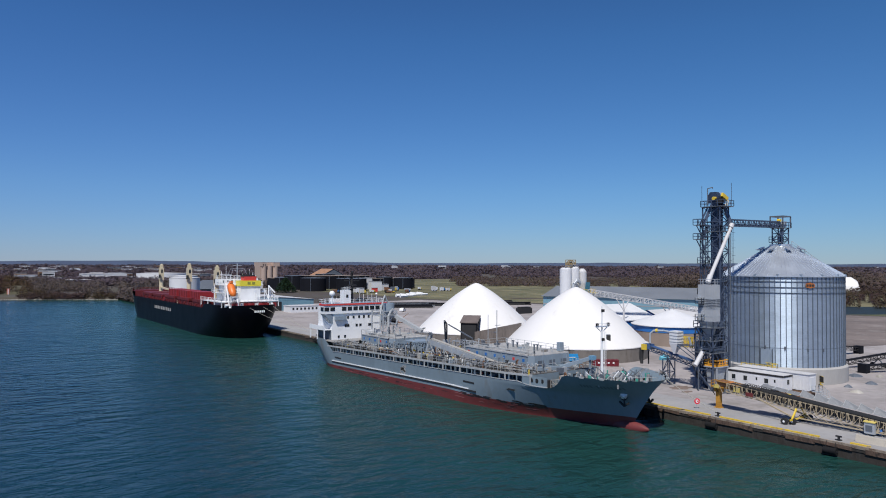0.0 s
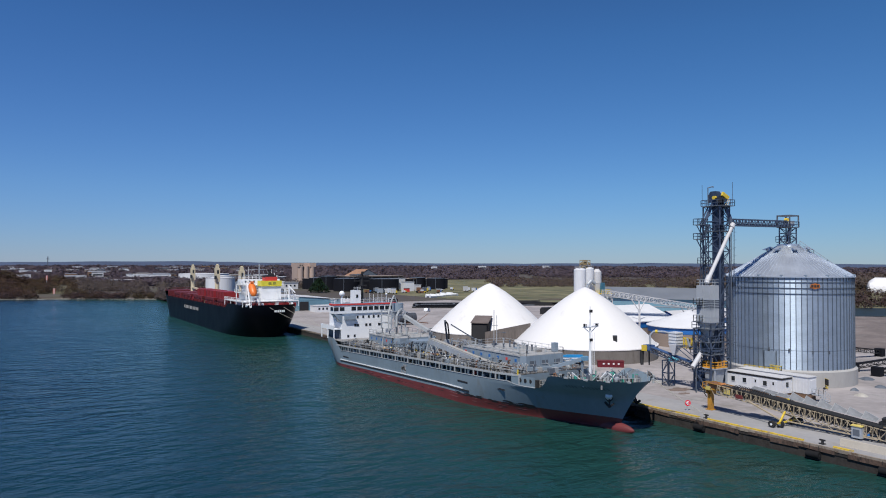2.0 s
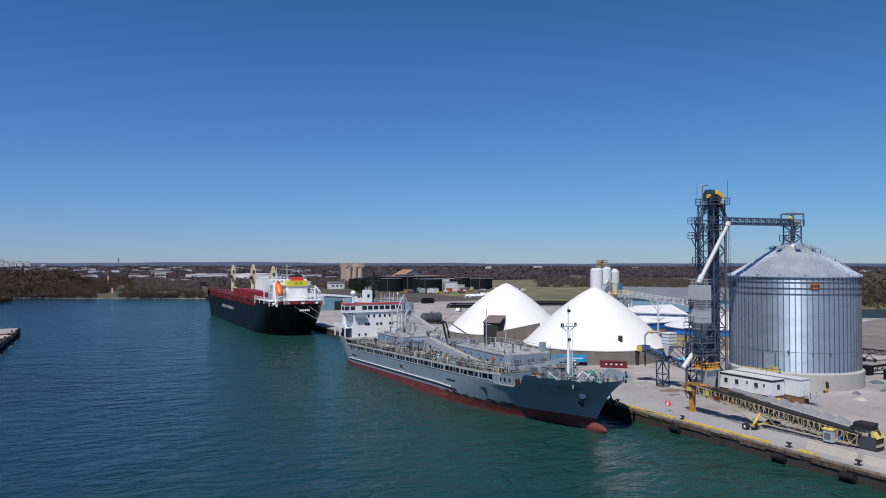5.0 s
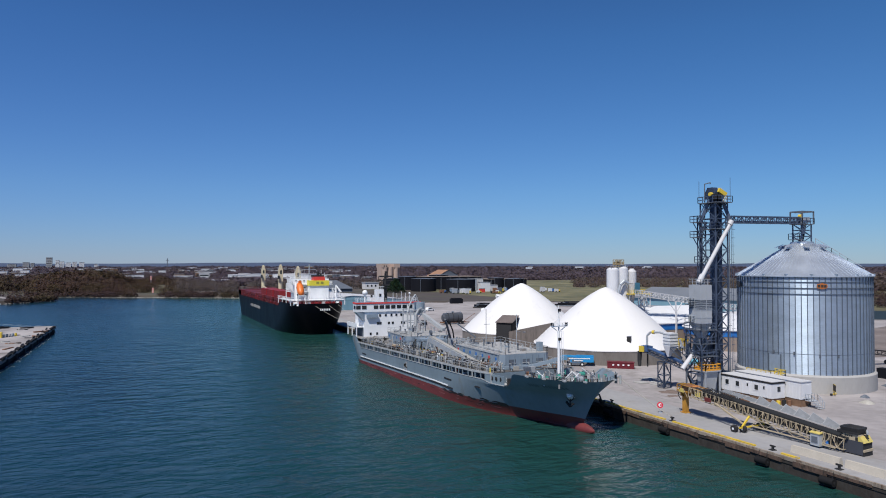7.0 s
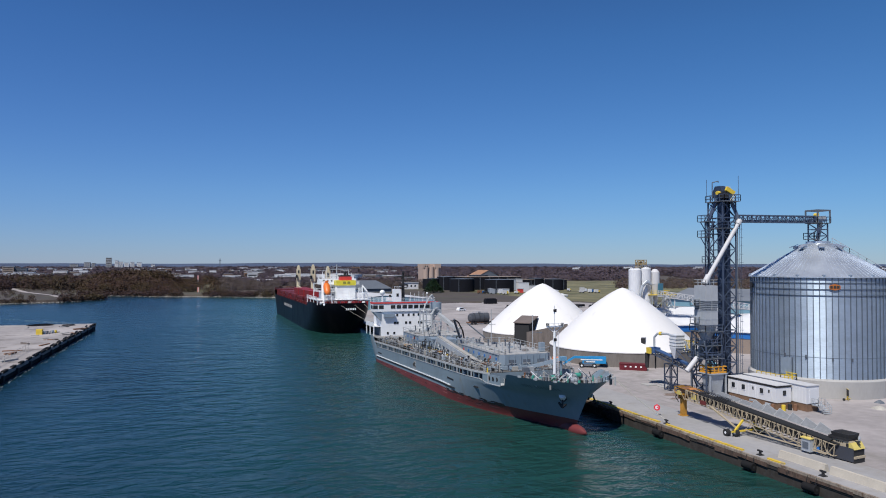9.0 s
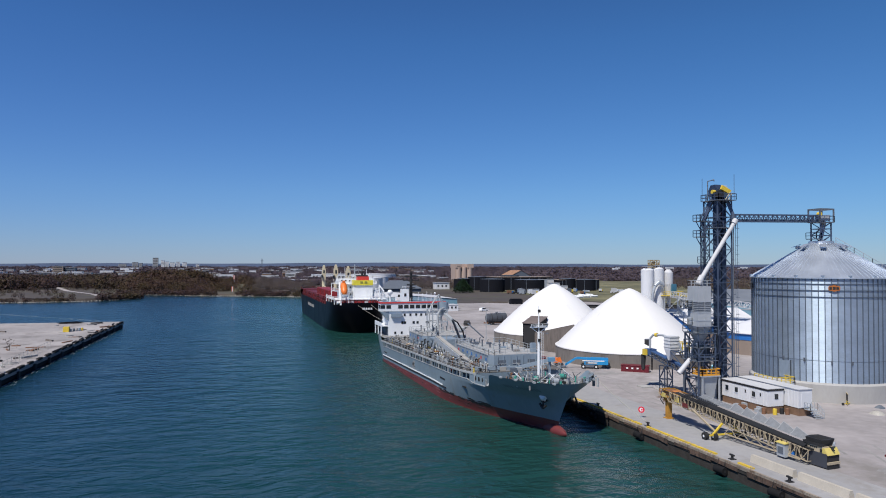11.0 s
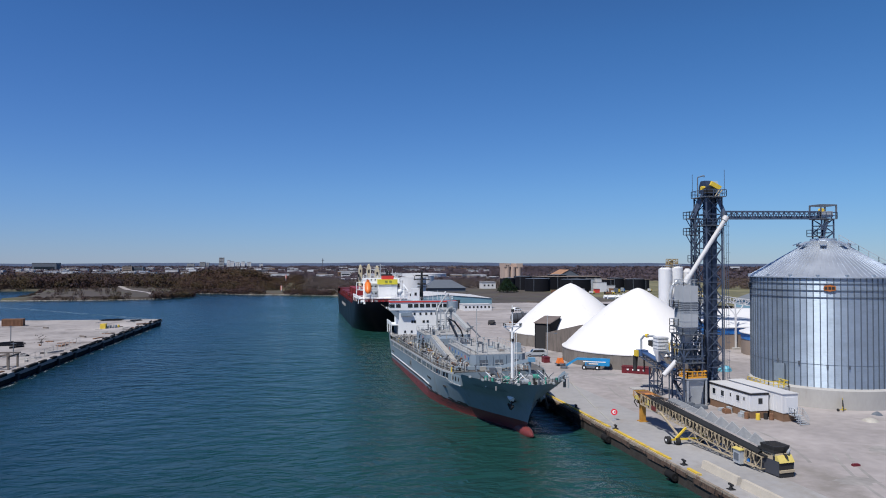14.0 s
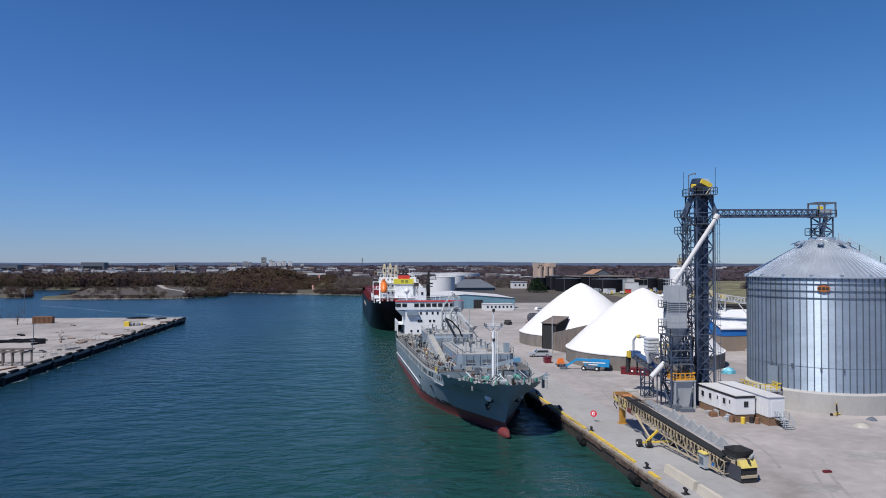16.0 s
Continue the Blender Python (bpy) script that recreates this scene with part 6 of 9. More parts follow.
def deck_box(name, x0, x1, y0, y1, z0, z1, ch, label, cant=1.2):
    out = [(x0, y0 + ch), (x0 + ch, y0), (x1 - ch, y0), (x1, y0 + ch), (x1, y1), (x0, y1)]
    b = part(name, G().prism(out, z0, z1), SHIPBLUE, ship, label)
    part("top_rail", G().rail([(x, y, z1) for x, y in out] + [(*out[0], z1)], 1.0, 2.0, 0.03), SHIPGEAR, b)
    part("coaming", G().prism([(x * 1.0, y) for x, y in out], z1, z1 + 0.03), PALEDECK, b, "pale worn roof")
    n = int((y1 - y0) / 2.6)
    for i in range(n):
        y = y0 + ch + 1.2 + i * 2.6
        part("port", G().box(x0 - 0.03, x0 + 0.02, y - 0.28, y + 0.28, z1 - 1.15, z1 - 0.65), BLUE if i % 5 != 1 else BRIGHTRED, b, "small dark blue cover")
    for i in range(3):
        x = lerp(x0 + ch, x1 - ch, (i + 0.5) / 3)
        p = part("hatch_recess", G().box(x - 0.7, x + 0.7, y0 - 0.04, y0 + 0.02, z1 - 1.5, z1 - 0.9), DARKGREY, b)
        part("recess_lip", G().box(x - 0.75, x + 0.75, y0 - 0.1, y0, z1 - 1.62, z1 - 1.5), SHIPGEAR, p)
    for i in range(int((y1 - y0 - ch) / 1.3)):  # stiffeners along the seaward side
        y = y0 + ch + 0.5 + i * 1.3
        part("side_stiffener", G().box(x0 - 0.09, x0 - 0.002, y - 0.05, y + 0.05, z0, z1 - 0.1), SHIPBLUE, b)
    for i in range(7):
        x = lerp(x0 + ch, x1 - ch, (i + 0.5) / 7)
        part("front_stiffener", G().box(x - 0.05, x + 0.05, y0 - 0.12, y0 - 0.002, z0, z1 - 0.1), SHIPBLUE, b)
    part("edge_bar", G().box(x0 - 0.12, x0 - 0.002, y0 + ch, y1, z1 - 0.12, z1 + 0.06), SHIPGEAR, b)
    for r, zz in ((0.09, z1 - 1.9), (0.13, z1 - 2.4)):
        part("side_pipe", G().tube((x0 - 0.3, y0 + 1.5, zz), (x0 - 0.3, y1 - 0.5, zz), r, n=7), SHIPGEAR if r < 0.1 else DARKGREY, b)
    for i in range(7):  # lids and lockers on the roof
        x, y, w = random.uniform(x0 + 1.2, x1 - 1.2), random.uniform(y0 + 2, y1 - 1.5), random.uniform(0.35, 0.8)
        part("roof_lid", G().box(x - w, x + w, y - w * 0.8, y + w * 0.8, z1 + 0.02, z1 + random.uniform(0.15, 0.5)), (SHIPBLUE, SHIPDECK, DARKGREY, SHIPGEAR)[i % 4], b)
    part("roof_pipe", G().tube((x0 + 1.4, y0 + 1.2, z1 + 0.35), (x0 + 1.4, y1 - 0.6, z1 + 0.35), 0.1, n=7), SHIPGEAR, b)
    for i in range(16):
        x, y = random.uniform(x0 + 1, x1 - 1), random.uniform(y0 + 2, y1 - 1)
        h = random.uniform(0.4, 1.7)
        part("vent", G().tube((x, y, z1), (x, y, z1 + h), 0.15, n=8).tube((x, y, z1 + h), (x, y, z1 + h + 0.15), 0.24, n=8), SHIPGEAR if i % 2 else DARKGREY, b)
    return b


deck_box("cargo_trunk", -13.2, -3.2, 51.4, 70.0, 5.4, 9.3, 0.8, "blue-grey cargo trunk with worn roof")
deck_box("aft_deckhouse", -12.6, -1.5, 98.5, 112.5, 4.8, 8.0, 1.0, "blue-grey machinery house")
part("trunk_step", G().box(-12.8, -3.6, 49.6, 51.4, 4.9, 6.8), SHIPBLUE, ship)
part("tank_vent", G().box(-4.6, -3.7, 53.0, 53.9, 9.4, 11.0), SHIPBLUE, ship, "upright vent trunk")
part("signal_post", G().tube((-8.5, 66.2, 9.4), (-8.5, 66.2, 16.3), 0.08, n=8).box(-8.9, -7.6, 66.1, 66.3, 13.3, 13.4), SHIPGEAR, ship, "thin signal post")
# inclined enclosed chute and its hopper
p0, p1 = Vector((-14.4, 79.6, 9.3)), Vector((-14.7, 56.8, 6.7))
CREAMGREY = mat("pale_cream_grey", (0.36, 0.345, 0.315), 0.6, var=0.12, scale=0.5)
ch = part("chute", G().beam(p0, p1, 1.3, 1.0), GREYSTEEL, ship, "long inclined pale conveyor casing")
part("chute_cover", G().beam(p0 + Vector((0, 0, 0.62)), p1 + Vector((0, 0, 0.62)), 0.9, 0.12), CREAMGREY, ch, "pale top cover")
for i in range(13):
    c = p0.lerp(p1, i / 12)
    part("stiffener", G().box(c.x - 0.7, c.x + 0.7, c.y - 0.06, c.y + 0.06, c.z - 0.55, c.z + 0.55), SHIPGEAR, ch)
for i in range(1, 9):
    c, e = p0.lerp(p1, i / 9), p0.lerp(p1, (i - 1) / 9)
    foot = gallery_line(c.y) + 1.7
    part("trestle_leg", G().beam((c.x - 0.6, c.y, foot), (c.x - 0.6, c.y, c.z - 0.5), 0.14), SHIPGEAR, ch)
    part("trestle_leg", G().beam((c.x + 0.6, c.y, foot), (c.x + 0.6, c.y, c.z - 0.5), 0.14), SHIPGEAR, ch)
    part("trestle_brace", G().beam((c.x - 0.6, c.y, foot), (e.x - 0.6, e.y, e.z - 0.5), 0.1), SHIPGEAR, ch)
af = part("gallows_frame", G().beam((-15.8, 80.3, 6.0), (-14.5, 80.2, 10.6), 0.22).beam((-13.0, 80.3, 6.0), (-14.3, 80.2, 10.6), 0.22).beam((-14.4, 83.6, 6.0), (-14.4, 80.4, 10.6), 0.22).beam((-15.4, 80.3, 7.8), (-13.4, 80.3, 7.8), 0.16), GREYSTEEL, ship, "grey gallows frame")
part("sheave", G().tube((-14.6, 80.2, 10.7), (-14.2, 80.2, 10.7), 0.5, n=14), DARKGREY, af)
part("stowed_boom", G().truss((-14.6, 80.4, 8.4), (-14.9, 101.0, 5.9), 1.2, 0.9, 14, 0.12), SHIPBLUE, ship, "stowed lattice conveyor boom")
part("boom_belt", G().beam((-14.6, 80.4, 8.9), (-14.9, 101.0, 6.4), 0.8, 0.2), DARKGREY, ship)
# loading arms
arm = part("loading_arm", G().beam((-8.3, 83.4, 8.8), (-11.2, 79.8, 13.4), 0.35, 0.4), DARKGREY, ship, "dark hydraulic loading arm")
part("arm_jib", G().pipe([(-11.2, 79.8, 13.4), (-9.6, 81.2, 12.6), (-7.4, 84.2, 10.4), (-6.6, 85.4, 8.6)], 0.16), BLACK, arm)
part("arm_post", G().beam((-8.3, 83.4, 5.6), (-8.3, 83.4, 9), 0.9, 0.9), SHIPGEAR, arm)
pieces("gear_frame", lattice(G(), -11.5, -8.5, 72.5, 76.5, 6.2, 9.6, 1.7, 0.16, 0.12), GREYSTEEL, ship)
part("gear_bin", G().box(-12.4, -7.0, 88.0, 94.0, 6.0, 8.2), SHIPBLUE, ship)
part("davit", G().beam((-4.4, 79.0, 9.4), (-5.6, 86.1, 11.9), 0.2, 0.22), DARKGREY, ship, "raised derrick boom")
# transverse beam before the trunk
part("cross_beam", G().beam((-16.6, 49.6, 7.4), (-9.2, 48.6, 7.4), 0.5, 0.55).beam((-9.2, 48.6, 7.4), (-4.0, 45.7, 9.1), 0.5, 0.55), SHIPBLUE, ship, "grey transverse hose beam")
part("beam_head", G().box(-4.8, -3.7, 45.2, 46.0, 8.7, 9.4), mat("light_blue_paint", (0.1376, 0.2924, 0.43), 0.5), ship, "light blue beam head")
for x, y, z in ((-16.2, 49.6, 7.2), (-4.4, 46.0, 8.8), (-9.4, 48.6, 7.2)):
    part("beam_leg", G().beam((x, y, 4.8), (x, y, z), 0.3), SHIPBLUE, ship)
plate = part("mooring_plate", G().loft([[(MID - A.width(y, 5.6) + dx, y, z) for dx, z in ((0.0, 5.2), (0.0, 6.9), (0.14, 6.9), (0.14, 5.2))] for y in (43.8, 45, 46.2, 47.4, 48.6)], cap0=True, cap1=True), SHIPGREY, ship, "plate with round rope ports")
for k in range(3):
    x, y = MID - A.width(44.7 + k * 1.0, 5.6), 44.7 + k * 1.0
    part("rope_port", G().tube((x - 0.06, y, 6.3), (x + 0.02, y, 6.3), 0.34, n=14), BLACK, plate)
# clutter of pipes, valves and machines on the working deck
CLUTTER = (SHIPGEAR, SHIPDECK, SHIPDECK, CREAMGREY, CREAMGREY, BLACK, SHIPBLUE, DARKGREY, DARKGREY, BLACK, BLACK, SHIPGEAR, RUST, SHIPDECK)
for k in range(860):
    y = random.uniform(48, 117) if k % 3 else random.uniform(62, 98)
    hi = 1.0
    if 70.8 < y < 98 and k % 3:
        x = random.uniform(-17.6, -3)
        hi = 2.0
    else:
        x = random.uniform(-17.8, -13.5) if k % 9 else random.uniform(-2.6, -1.2)
    z = gallery_line(y) + 1.75
    kind = k % 6
    m = random.choice(CLUTTER)
    if kind == 0:
        part("deck_machine", G().box(x - random.uniform(0.2, 0.6), x + random.uniform(0.2, 0.6), y - random.uniform(0.2, 0.8), y + random.uniform(0.2, 0.8), z - 0.05, z + hi * random.uniform(0.3, 1.1)), m, ship)
    elif kind == 1:
        h = hi * random.uniform(0.6, 1.6)
        part("vent_pipe", G().tube((x, y, z - 0.05), (x, y, z + h), 0.1, n=7).tube((x, y, z + h), (x + 0.28, y, z + h + 0.08), 0.13, n=7), m, ship)
    elif kind == 2:
        L = random.uniform(2, 7)
        part("deck_pipe", G().tube((x, y, z + 0.45), (x, min(y + L, 119), z + 0.4), random.uniform(0.06, 0.18), n=7).beam((x, y + 0.5, z - 0.05), (x, y + 0.5, z + 0.5), 0.1), m, ship)
    elif kind == 3:
        part("valve_stand", G().tube((x, y, z - 0.05), (x, y, z + 0.7), 0.07, n=6).tube((x - 0.05, y, z + 0.8), (x + 0.05, y, z + 0.8), 0.24, n=10), random.choice((SHIPGEAR, DARKGREY, SHIPWHITE, YELLOW, BLACK)), ship)
    elif kind == 4:
        a = random.uniform(0, 6.28)
        part("deck_stay", G().beam((x, y, z), (x + 1.2 * math.cos(a), y + 1.2 * math.sin(a), z + random.uniform(0.2, 1.3)), 0.09), m, ship)
    else:
        L = random.uniform(1.5, 4)
        part("pipe_rack", G().beam((x, y, z - 0.05), (x, y, z + 0.9), 0.08).beam((x, y + L, z - 0.05), (x, y + L, z + 0.9), 0.08).beam((x, y, z + 0.9), (x, y + L, z + 0.9), 0.08).beam((x, y, z + 0.5), (x, y + L, z + 0.5), 0.06), m, ship)
rw = random.Random(31)
for k in range(90):
    y = rw.uniform(41.6, 51.0)
    x = MID + rw.uniform(-1, 1) * (A.width(y, 4.8) - 2.1)
    z = 4.8 if y < 47 else 6.75
    h = rw.uniform(0.6, 2.6 if y < 47 else 1.5)
    m = rw.choice((SHIPGEAR, GREYSTEEL, SHIPGREY, DARKGREY, SHIPBLUE, BLACK, CREAMGREY, RUST, SHIPGEAR))
    if k % 4 == 0:
        part("deck_machine", G().box(x - 0.5, x + 0.5, y - 0.4, y + 0.4, z, z + h * 0.7), m, ship)
    elif k % 4 == 1:
        part("vent_pipe", G().tube((x, y, z), (x, y, z + h), 0.12, n=7).tube((x, y, z + h), (x, y - 0.35, z + h + 0.1), 0.16, n=7), m, ship)
    elif k % 4 == 2:
        a = rw.uniform(0, 6.28)
        part("deck_stay", G().beam((x, y, z), (x + 1.6 * math.cos(a), y + 1.6 * math.sin(a), z + h), 0.1), m, ship)
    else:
        part("pipe_rack", G().rail([(x, y, z), (x + rw.uniform(-2, 2), y + rw.uniform(-1, 1), z)], h * 0.6, 0.8, 0.04), m, ship)
for x in (-15.2, -4.6):
    part("deck_stair", G().beam((x, 46.6, 4.9), (x, 49.6, 7.6), 0.9, 0.15).rail([(x - 0.45, 46.6, 4.9), (x - 0.45, 49.6, 7.6)], 0.9, 0.8, 0.03).rail([(x + 0.45, 46.6, 4.9), (x + 0.45, 49.6, 7.6)], 0.9, 0.8, 0.03), SHIPGEAR, ship, "grey deck stair with rails")
part("orange_tarp", G().box(-17.4, -16.6, 95.2, 96.6, 5.6, 6.6), mat("ochre_cover", (0.516, 0.3096, 0.1032), 0.8), ship, "ochre cover over machinery")
part("red_lamp", G().ball((-17.7, 59.3, 5.8), 0.28), BRIGHTRED, ship)
for y in (47.2, 74, 110, 55):
    part("yellow_post", G().tube((-17.6, y, gallery_line(y) + 1.7), (-17.6, y, gallery_line(y) + 2.6), 0.11, n=8), YELLOW, ship)
for side in (-1, 1):
    g = G()
    g.rail([(MID + side * (A.width(y, 5.0) - 0.25), y, gallery_line(y) + 1.8) for y in range(47, 119, 3)], 1.0, 2.0, 0.03)
    part("deck_rail", g, SHIPGEAR, ship)
# pipework and dust collector before the wheelhouse
g = G()
for x, y in ((-6.2, 113), (-2.2, 113), (-6.2, 118.5), (-2.2, 118.5)):
    g.beam((x, y, 8.5), (x, y, 13.2), 0.28)
for z in (10, 12, 13.2):
    for a, b in (((-6.2, 113), (-2.2, 113)), ((-2.2, 113), (-2.2, 118.5)), ((-6.2, 113), (-6.2, 118.5)), ((-6.2, 118.5), (-2.2, 118.5))):
        g.beam((*a, z), (*b, z), 0.2)
g.beam((-6.2, 113, 8.5), (-2.2, 113, 13.2), 0.16).beam((-2.2, 113, 8.5), (-6.2, 113, 13.2), 0.16)
frm = part("collector_frame", g, GREYSTEEL, ship, "grey pipe and dust collector tower")
part("collector_drum", G().tube((-2.2, 117, 13.0), (-2.2, 117, 15.0), 1.5, n=18).tube((-2.2, 117, 11.6), (-2.2, 117, 13.0), 0.5, 1.5, n=18), SHIPBLUE, frm, "blue-grey round dust collector")
part("bent_duct", G().pipe([(-7.2, 112.6, 8.5), (-7.2, 112.6, 12.6), (-6.6, 113.2, 14.2), (-4.6, 115.5, 16.2), (-3.4, 116.8, 17.0), (-2.4, 117, 15.0)], 0.2), SHIPGEAR, frm, "bent grey duct")
part("second_duct", G().pipe([(-5.0, 112.4, 8.5), (-5.0, 112.4, 12.0), (-4.2, 112.4, 13.4), (-3.0, 113.5, 13.6)], 0.3), SHIPGEAR, frm)
part("duct_chute", G().beam((-3, 112, 12.0), (-1.2, 103, 8.8), 0.9, 0.8), SHIPGEAR, frm)
part("access_stair", G().beam((-1.2, 111, 6), (0.2, 104, 9.5), 0.8, 0.2), SHIPGEAR, frm)
# white deckhouse
house = part("superstructure", G().box(-16.2, -2.0, 121.0, 129.0, 5.4, 14.0), SHIPWHITE, ship, "white accommodation block with wheelhouse")
wing = part("wheelhouse", G().prism([(-18.5, 120.7), (-0.4, 120.7), (-0.4, 123.5), (-2, 126.5), (-16.5, 126.5), (-18.5, 123.5)], 12.5, 14.62), SHIPWHITE, house, "full-width white wheelhouse")
part("roof_deck", G().prism([(-18.3, 120.85), (-0.6, 120.85), (-0.6, 123.5), (-2.2, 126.4), (-16.4, 126.4), (-18.3, 123.5)], 14.9, 15.03), SHIPBLUE, wing, "pale blue-grey roof deck")
part("roof_band", G().prism([(-18.6, 120.55), (-0.3, 120.55), (-0.3, 123.6), (-2, 126.7), (-16.6, 126.7), (-18.6, 123.6)], 14.62, 15.0), BRIGHTRED, wing, "bright red roof edge")
for i in range(11):
    x = -17.9 + i * 1.62
    if i in (2,):
        continue
    part("window", G().box(x - 0.62, x + 0.62, 120.64, 120.72, 13.25, 14.2), GLASS, wing, "dark wheelhouse window")
part("wing_window", G().box(-18.56, -18.48, 121.2, 122.8, 13.25, 14.2), GLASS, wing)
# blue-grey paint stands for the blue shade on the white wing brackets
part("wing_bracket", G().add([(-18.5, 120.7, 12.5), (-18.5, 123.0, 12.5), (-16.15, 120.9, 12.5), (-16.15, 123.4, 12.5), (-16.15, 120.9, 10.0), (-16.15, 123.4, 10.0)], [(0, 2, 4), (1, 5, 3), (0, 4, 5, 1), (2, 3, 5, 4)]), SHIPBLUE, house, "wing bracket tinted blue-grey for shade on white")
part("wing_bracket", G().add([(-0.4, 120.7, 12.5), (-0.4, 123.0, 12.5), (-2.05, 120.9, 12.5), (-2.05, 123.4, 12.5), (-2.05, 120.9, 10.0), (-2.05, 123.4, 10.0)], [(4, 2, 0), (3, 5, 1), (1, 5, 4, 0), (4, 5, 3, 2)]), SHIPBLUE, house)
part("balcony_front", G().box(-15.6, -12.6, 120.2, 121.0, 11.0, 11.9), SHIPBLUE, house, "small pale blue balcony")
for z, xs, w in ((11.5, (-14.6, -13.2, -11.8, -10.2, -8.6, -7.2, -5.8), 0.26), (9.4, (-12.4, -11.7, -9.3, -8.2, -5.6, -5.0), 0.3), (6.7, (-14.4, -12.6, -7.6, -6.0), 0.26)):
    for x in xs:
        part("porthole", G().box(x - w, x + w, 120.93, 121.02, z - 0.32, z + 0.32), GLASS, house)
part("stern_gallery", G().box(-18.2, -16.2, 121.5, 130.0, 8.4, 8.6).box(-18.2, -18.05, 121.5, 130, 8.6, 9.5).beam((-18.1, 121.6, 6), (-18.1, 121.6, 8.5), 0.25).beam((-18.1, 125.5, 6), (-18.1, 125.5, 8.5), 0.25).beam((-18.1, 129.5, 6), (-18.1, 129.5, 8.5), 0.25), SHIPWHITE, house, "open white side gallery")
# dark sheet painted in for the shade under the side gallery
part("gallery_shade", G().box(-16.35, -16.2, 121.5, 129, 6, 8.3), DARKGREY, house)
part("monkey_rail", G().rail([(-17.5, 121, 15), (-1, 121, 15), (-1, 126, 15), (-17.5, 126, 15), (-17.5, 121, 15)], 1.0, 1.8, 0.03), SHIPWHITE, house)
stack = part("funnel", G().box(-12.4, -9.8, 127.4, 130.5, 14.0, 15.9), SHIPWHITE, ship, "white funnel casing")
part("exhaust", G().tube((-11.6, 128.8, 15.9), (-11.6, 128.8, 16.6), 0.3).tube((-10.6, 128.8, 15.9), (-10.6, 128.8, 16.6), 0.3), BLACK, stack)
mh = part("mast_house", G().box(-12.2, -10.2, 122.4, 124.6, 15.0, 18.3), SHIPWHITE, ship, "white mast house")
part("house_window", G().box(-11.6, -11.0, 122.33, 122.42, 16.4, 17.2), GLASS, mh)
part("house_rail", G().rail([(-12.2, 122.4, 18.3), (-10.2, 122.4, 18.3), (-10.2, 124.6, 18.3)], 0.8, 0.9, 0.03), SHIPWHITE, mh)
rm = part("radar_mast", G().tube((-9.4, 123.6, 15.0), (-9.4, 123.6, 22.6), 0.5, 0.3, n=10).beam((-9.9, 124.6, 15.0), (-9.4, 123.7, 20.5), 0.2).beam((-8.9, 124.6, 15.0), (-9.4, 123.7, 20.5), 0.2).box(-10.5, -8.3, 123.0, 124.2, 18.6, 18.8), BLACK, ship, "black radar mast")
part("radar_bar", G().box(-11.2, -7.6, 123.2, 123.6, 21.6, 22.0).box(-10.6, -8.2, 123.1, 123.5, 19.3, 19.7), BLACK, rm)
part("yard", G().beam((-11.6, 123.6, 20.7), (-7.2, 123.6, 20.7), 0.24).beam((-11.4, 123.6, 20.7), (-11.4, 123.6, 21.8), 0.14).beam((-7.4, 123.6, 20.7), (-7.4, 123.6, 21.8), 0.14), BLACK, rm)
part("mast_lamp", G().box(-9.7, -9.1, 123.0, 123.4, 22.6, 23.2), BLACK, rm)
part("radome", G().ball((-15.5, 122.6, 17.5), 0.75).tube((-15.5, 122.6, 15), (-15.5, 122.6, 16.9), 0.2), SHIPWHITE, ship, "white satellite dome")
for x in (-6.5, -5.2, -4.0, -7.6):
    part("aerial", G().tube((x, 122.5, 15), (x, 122.5, 15 + random.uniform(1.5, 3)), 0.05, n=6), SHIPWHITE, ship)
part("search_light", G().ball((-3.2, 121.5, 17.2), 0.3).tube((-3.2, 121.5, 15), (-3.2, 121.5, 17.2), 0.06), SHIPWHITE, ship)


# ---- black bulk carrier astern ----
def b_low(z):  # stern: overhang above, fine run below
    k = clamp01(z / 9.0)
    return lerp(190.5, 186.6, k ** 0.7), lerp(30, 12, k ** 0.5), lerp(2.1, 2.6, k), lerp(1.9, 3.4, k)


def b_high(z):
    k = clamp01(z / 12.0)
    return lerp(328.5, 332.0, k), lerp(30, 22, k), lerp(2.2, 2.6, k), lerp(1.8, 2.6, k)


def b_top(y):
    return 11.2 if y < 206 else (lerp(11.2, 9.6, clamp01((y - 206) / 3)) if y < 312 else lerp(9.6, 11.8, clamp01((y - 313) / 9)))


BMID = -11.8
B = Hull(BMID, 20.6, b_low, b_high, b_top)
bulk = thing("bulk_carrier", (BMID, 255, 0), "large black-hulled bulk carrier with red deck moored astern", "ship")
for side in (-1, 1):
    part("hull", B.skin(side, lambda y: -1.0, b_top, 8, 70), BLACKHULL, bulk, "black painted hull plating")
part("poop_deck", B.deck(187.2, 207, 10.4, 0.1), DECKRED, bulk, "dark red deck")
part("main_deck", B.deck(205, 313, 9.0, 0.1), DECKRED, bulk, "dark red deck")
part("forecastle", B.deck(319, 331.3, 11.72, 0.02), DECKRED, bulk)
part("forecastle_rail", G().rail([(BMID - B.width(y, 11.4) + 0.15, y, 11.7) for y in (320, 323, 326, 328, 330, 331)] + [(BMID + B.width(y, 11.4) - 0.15, y, 11.7) for y in (331, 330, 328, 326, 323, 320)], 1.0, 1.6, 0.06), DECKRED, bulk)
part("break_wall", G().box(BMID - 8.6, BMID + 8.6, 319, 319.2, 9, 11.7), DECKRED, bulk)
